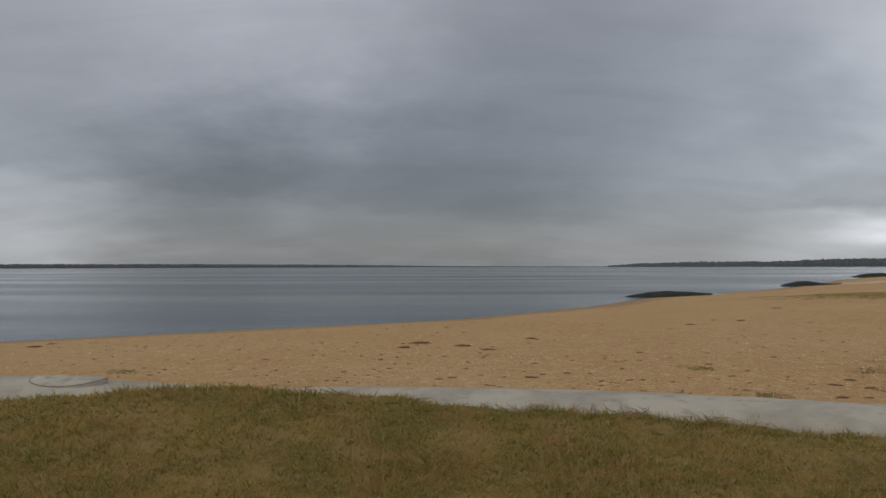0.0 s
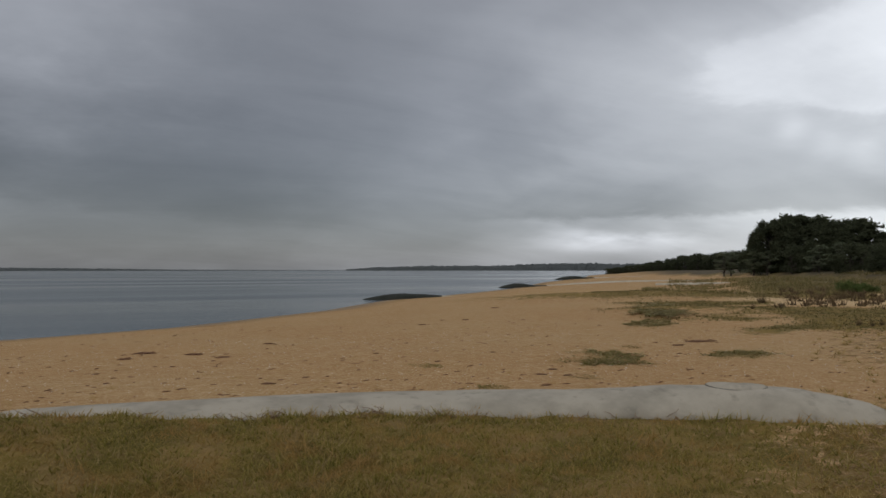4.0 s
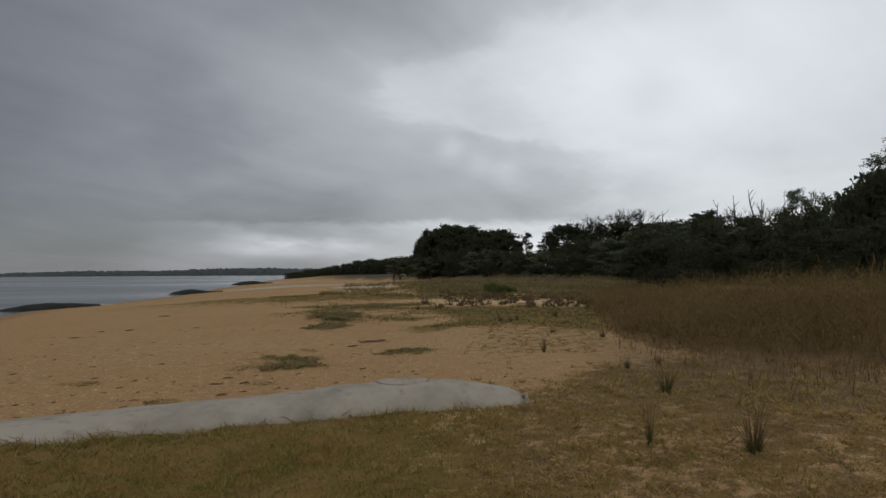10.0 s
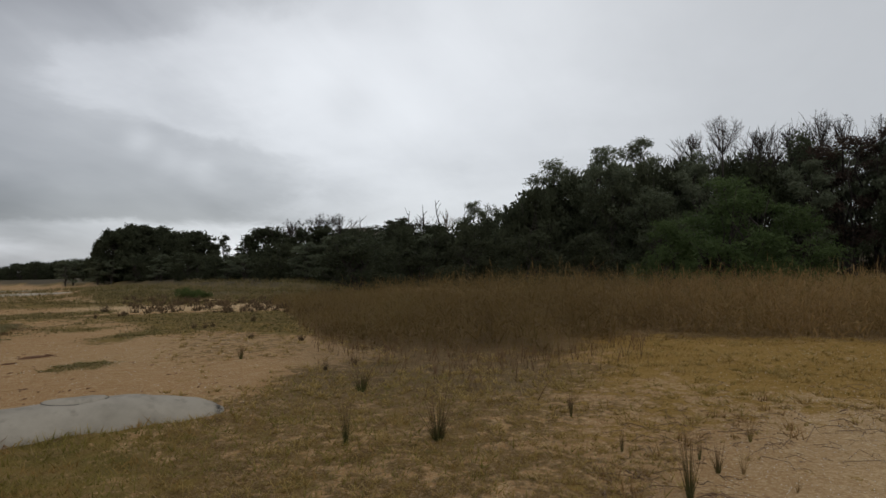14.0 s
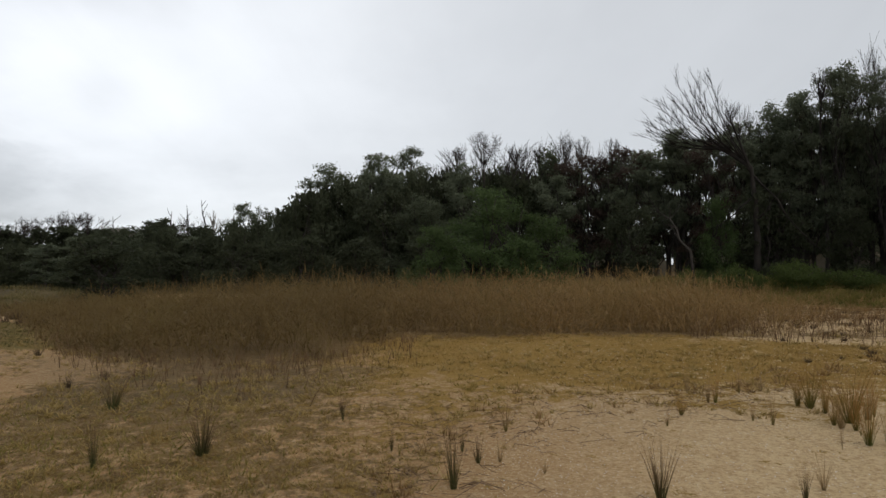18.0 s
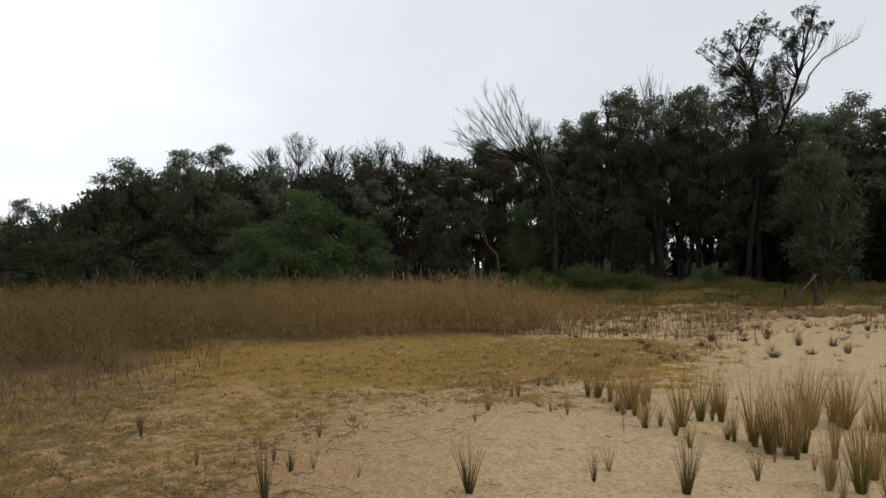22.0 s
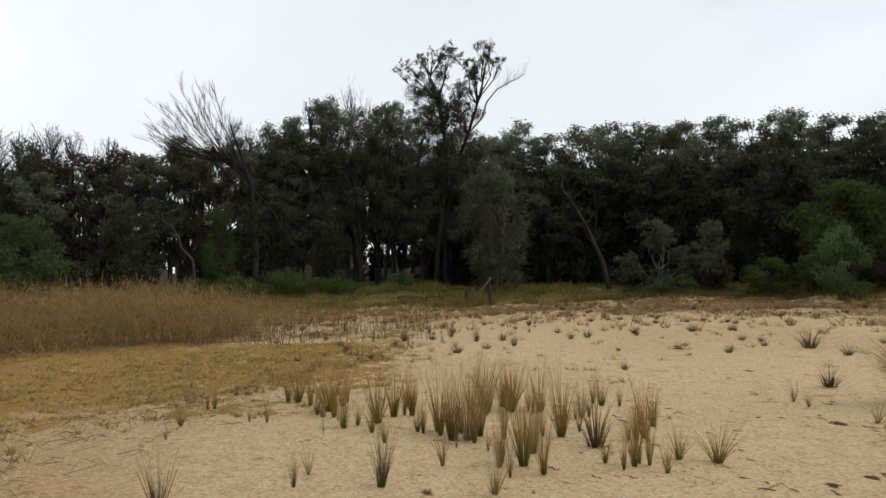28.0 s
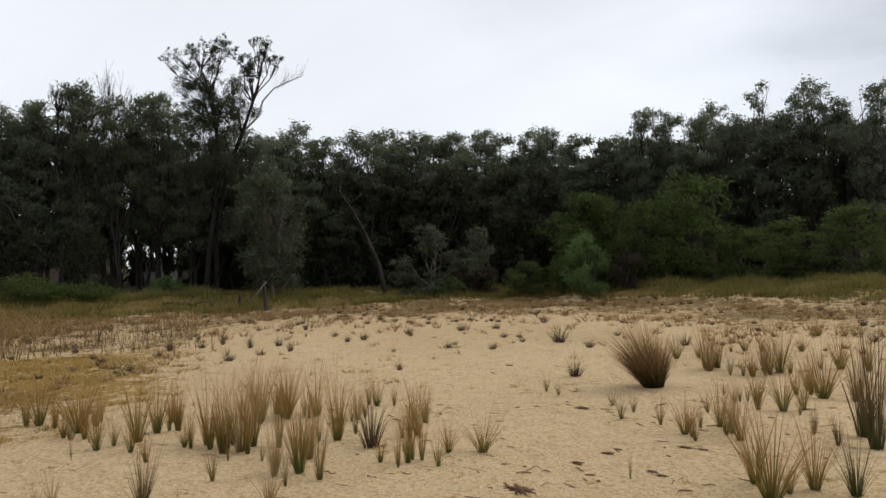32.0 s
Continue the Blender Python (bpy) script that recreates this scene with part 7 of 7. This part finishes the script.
def beach_litter():
    """Shell bits and dry twigs over the near sand."""
    rng = np.random.default_rng(21)
    n = 14000
    az = np.where(rng.random(n) < 0.22, rng.uniform(-36, 58, n), rng.uniform(95, 184, n))
    r = np.where(az < 60, rng.uniform(8.2, 20, n), 3.6 * (16 / 3.6) ** rng.random(n))
    x, y = r * np.sin(np.radians(az)), r * np.cos(np.radians(az))
    s = rng.uniform(0.0035, 0.009, n) * np.clip(r / 9, 0.8, 1.5)
    t = rng.random(n) * 6.283
    z = ground_z(x, y)
    ring = []
    for k in range(5):
        w = t + k * 2 * math.pi / 5
        ring.append(np.stack((x + np.cos(w) * s, y + np.sin(w) * s * 0.7, z + 0.004), 1))
    ring.append(np.stack((x, y, z + 0.006 + s * 0.4), 1))
    v = np.stack(ring, 1).reshape(-1, 3)
    f = (np.arange(n)[:, None, None] * 6 + np.array([[k, (k + 1) % 5, 5] for k in range(5)])[None]).reshape(-1, 3)
    tagged(new("shell_grit", mesh_of("shell_grit", v, f, M_SHELL)), "bleached shell fragments strewn on the sand", "shells", kind="stuff")
    rnd = random.Random(22)
    w = Tubes()
    for _ in range(420):
        az, r = rnd.uniform(84, 182), rnd.uniform(3.7, 11)
        if rnd.random() < 0.8:
            az = rnd.uniform(84, 122)
            r = float(np.interp(az, (84, 94, 101, 109, 116, 125), (4.6, 7.0, 8.2, 8.8, 10, 12))) + rnd.gauss(0, 1.1)
        x, y = r * math.sin(radians(az)), r * math.cos(radians(az))
        t, n = rnd.gauss(radians(-az), 1.0), rnd.uniform(0.1, 0.5) * (1.8 if rnd.random() < 0.3 else 1.0)
        a, b = (x, y), (x + math.cos(t) * n, y + math.sin(t) * n)
        q = rnd.uniform(0.0016, 0.004)
        w.add(bend((*a, float(ground_z(*a)) + 0.004), (*b, float(ground_z(*b)) + 0.006), rnd, 0.3, 4), (q, q, q, q * 0.8, q * 0.4), 4)
    tagged(new("dry_twigs", w.mesh("dry_twigs", M_TWIG)), "thin dry runners and twigs lying on sand", "twigs", kind="stuff")
    # wiry runners creeping over the foot of the tube
    w = Tubes()
    for _ in range(20):
        cx = rnd.uniform(-2.5, 5.8)
        for _ in range(rnd.choice((2, 4, 7))):
            x = cx + rnd.gauss(0, 0.16)
            y = float(tube_line(np.array(x))) + rnd.uniform(-0.2, 0.08)
            p = Vector((x, y, float(ground_z(x, y))))
            path, t = [p], rnd.uniform(0, 6.283)
            for q in range(5):
                t += rnd.uniform(-1.1, 1.1)
                p = p + Vector((math.cos(t) * 0.045, math.sin(t) * 0.025, rnd.uniform(-0.01, 0.035)))
                path.append(p)
            w.add(path, (0.005, 0.005, 0.0045, 0.004, 0.003, 0.002), 4)
    tagged(new("wiry_runners", w.mesh("wiry_runners", M_TWIG)), "wiry dry runners curling against the fabric tube", "runners", kind="stuff")


beach_litter()


def strewn_weed():
    """Crumbs of dried weed over the beach."""
    rnd = random.Random(77)
    w = Tubes()
    for k in range(760):
        az, r = rnd.uniform(-32, 56), 8.8 + 18 * rnd.random() ** 1.5
        if k > 660:
            az, r = rnd.uniform(138, 182), rnd.uniform(4.2, 8.5)
        x, y = r * math.sin(radians(az)), r * math.cos(radians(az))
        if float(shore_distance(np.array(x), np.array(y))) < 3:
            continue
        t, n = rnd.uniform(-0.6, 0.6), rnd.uniform(0.03, 0.13)
        a, b = (x, y), (x + math.cos(t) * n, y + math.sin(t) * n)
        q = rnd.uniform(0.003, 0.007) if k > 660 else rnd.uniform(0.004, 0.011)
        w.add(bend((*a, float(ground_z(*a)) + 0.004), (*b, float(ground_z(*b)) + 0.008), rnd, 0.15, 3), (q * 0.5, q, q, q * 0.4), 5)
    tagged(new("strewn_weed", w.mesh("strewn_weed", M_WRACK)), "crumbs of dried brown weed strewn over the sand", "seaweed", kind="stuff")


strewn_weed()

# ---- dead wood on the bank, huts behind the wood ----


def broken_stump(x, y, height, girth, seed, fork=False):
    rnd = random.Random(seed)
    root = tagged(new("broken_stump"), "grey broken tree stump on the grassy bank", "tree stump")
    z = float(ground_z(x, y))
    root.location = (x, y, z)
    w = Tubes()
    w.add(bend((0, 0, -0.15), (rnd.uniform(-0.15, 0.15), rnd.uniform(-0.15, 0.15), height), rnd, 0.05, 5), [girth * 1.5, girth, girth * 0.9, girth * 0.8, girth * 0.7, girth * 0.25], 8)
    if fork:
        prop = Tubes()
        prop.add(bend((0, 0, height * 0.95), (0.62, 0.55, height * 0.2), rnd, 0.03, 3), [girth * 0.4, girth * 0.4, girth * 0.35, girth * 0.2], 5)
        part_mesh("broken_limb", prop.mesh("broken_limb", M_DEADWOOD), root, "pale split limb leaning down")
    part_mesh("trunk", w.mesh("trunk", M_BARK), root)


broken_stump(22.49, -23.63, 1.40, 0.10, 0, True)
broken_stump(24.23, -23.67, 0.67, 0.10, 1, False)
broken_stump(23.48, -26.73, 1.29, 0.07, 2, True)
broken_stump(32.44, -15.63, 0.68, 0.10, 3, False)
LOG = ((26.79, -21.39), (24.14, -23.35))



def fallen_branch():
    rnd = random.Random(5)
    root = tagged(new("fallen_branch"), "dark fallen branch with bare twigs lying on the bank", "fallen branch")
    (ax, ay), (bx, by) = LOG
    main = bend((ax, ay, float(ground_z(ax, ay)) + 0.1), (bx, by, float(ground_z(bx, by)) + 0.12), rnd, 0.05, 6)
    w = Tubes()
    w.add(main, [0.11, 0.1, 0.09, 0.08, 0.06, 0.045, 0.02], 7)
    part_mesh("trunk", w.mesh("trunk", M_BARK), root)
    for k in (1, 2, 3, 4, 5):
        for _ in range(3):
            t = Tubes()
            t.add(bend(main[k], main[k] + Vector((rnd.uniform(-0.8, 0.8), rnd.uniform(-0.8, 0.8), rnd.uniform(-0.05, 0.5))), rnd, 0.12, 3), [0.035, 0.028, 0.018, 0.006], 4)
            part_mesh("twig", t.mesh("twig", M_BARK), root)


fallen_branch()


def hut(x, y, turn, length, depth, height, label):
    """A small white hut, added to stand for bright glimpses between trunks."""
    root = tagged(new("hut"), label, "hut")
    root.matrix_world = Matrix.Translation((x, y, float(ground_z(x, y)))) @ Matrix.Rotation(turn, 4, "Z")

    def box(name, lo, hi, material, parent, label=""):
        bm = bmesh.new()
        bmesh.ops.create_cube(bm, size=1.0)
        for v in bm.verts:
            v.co = Vector([a + (b - a) * (c + 0.5) for a, b, c in zip(lo, hi, v.co)])
        bmesh.ops.bevel(bm, geom=bm.edges[:], offset=0.02, segments=1, affect="EDGES")
        me = bpy.data.meshes.new(name)
        bm.to_mesh(me)
        bm.free()
        me.materials.append(material)
        return part_mesh(name, me, parent, label)

    wall = box("wall", (-length / 2, -depth / 2, -0.3), (length / 2, depth / 2, height), M_PAINT, root)
    box("roof", (-length / 2 - 0.25, -depth / 2 - 0.25, height + 0.004), (length / 2 + 0.25, depth / 2 + 0.25, height + 0.16), M_ROOF, root, "grey sheet roof")
    for k in range(3):
        u = -length / 2 + length * (k + 0.5) / 3
        box("window", (u - 0.45, -depth / 2 - 0.03, 1.0), (u + 0.45, -depth / 2 - 0.004, 1.9), M_SEAM, wall, "dark window")


hut(47.29, -36.92, -2.234, 3.2, 2.4, 2.0, "small white hut added for a bright gap behind the trees")
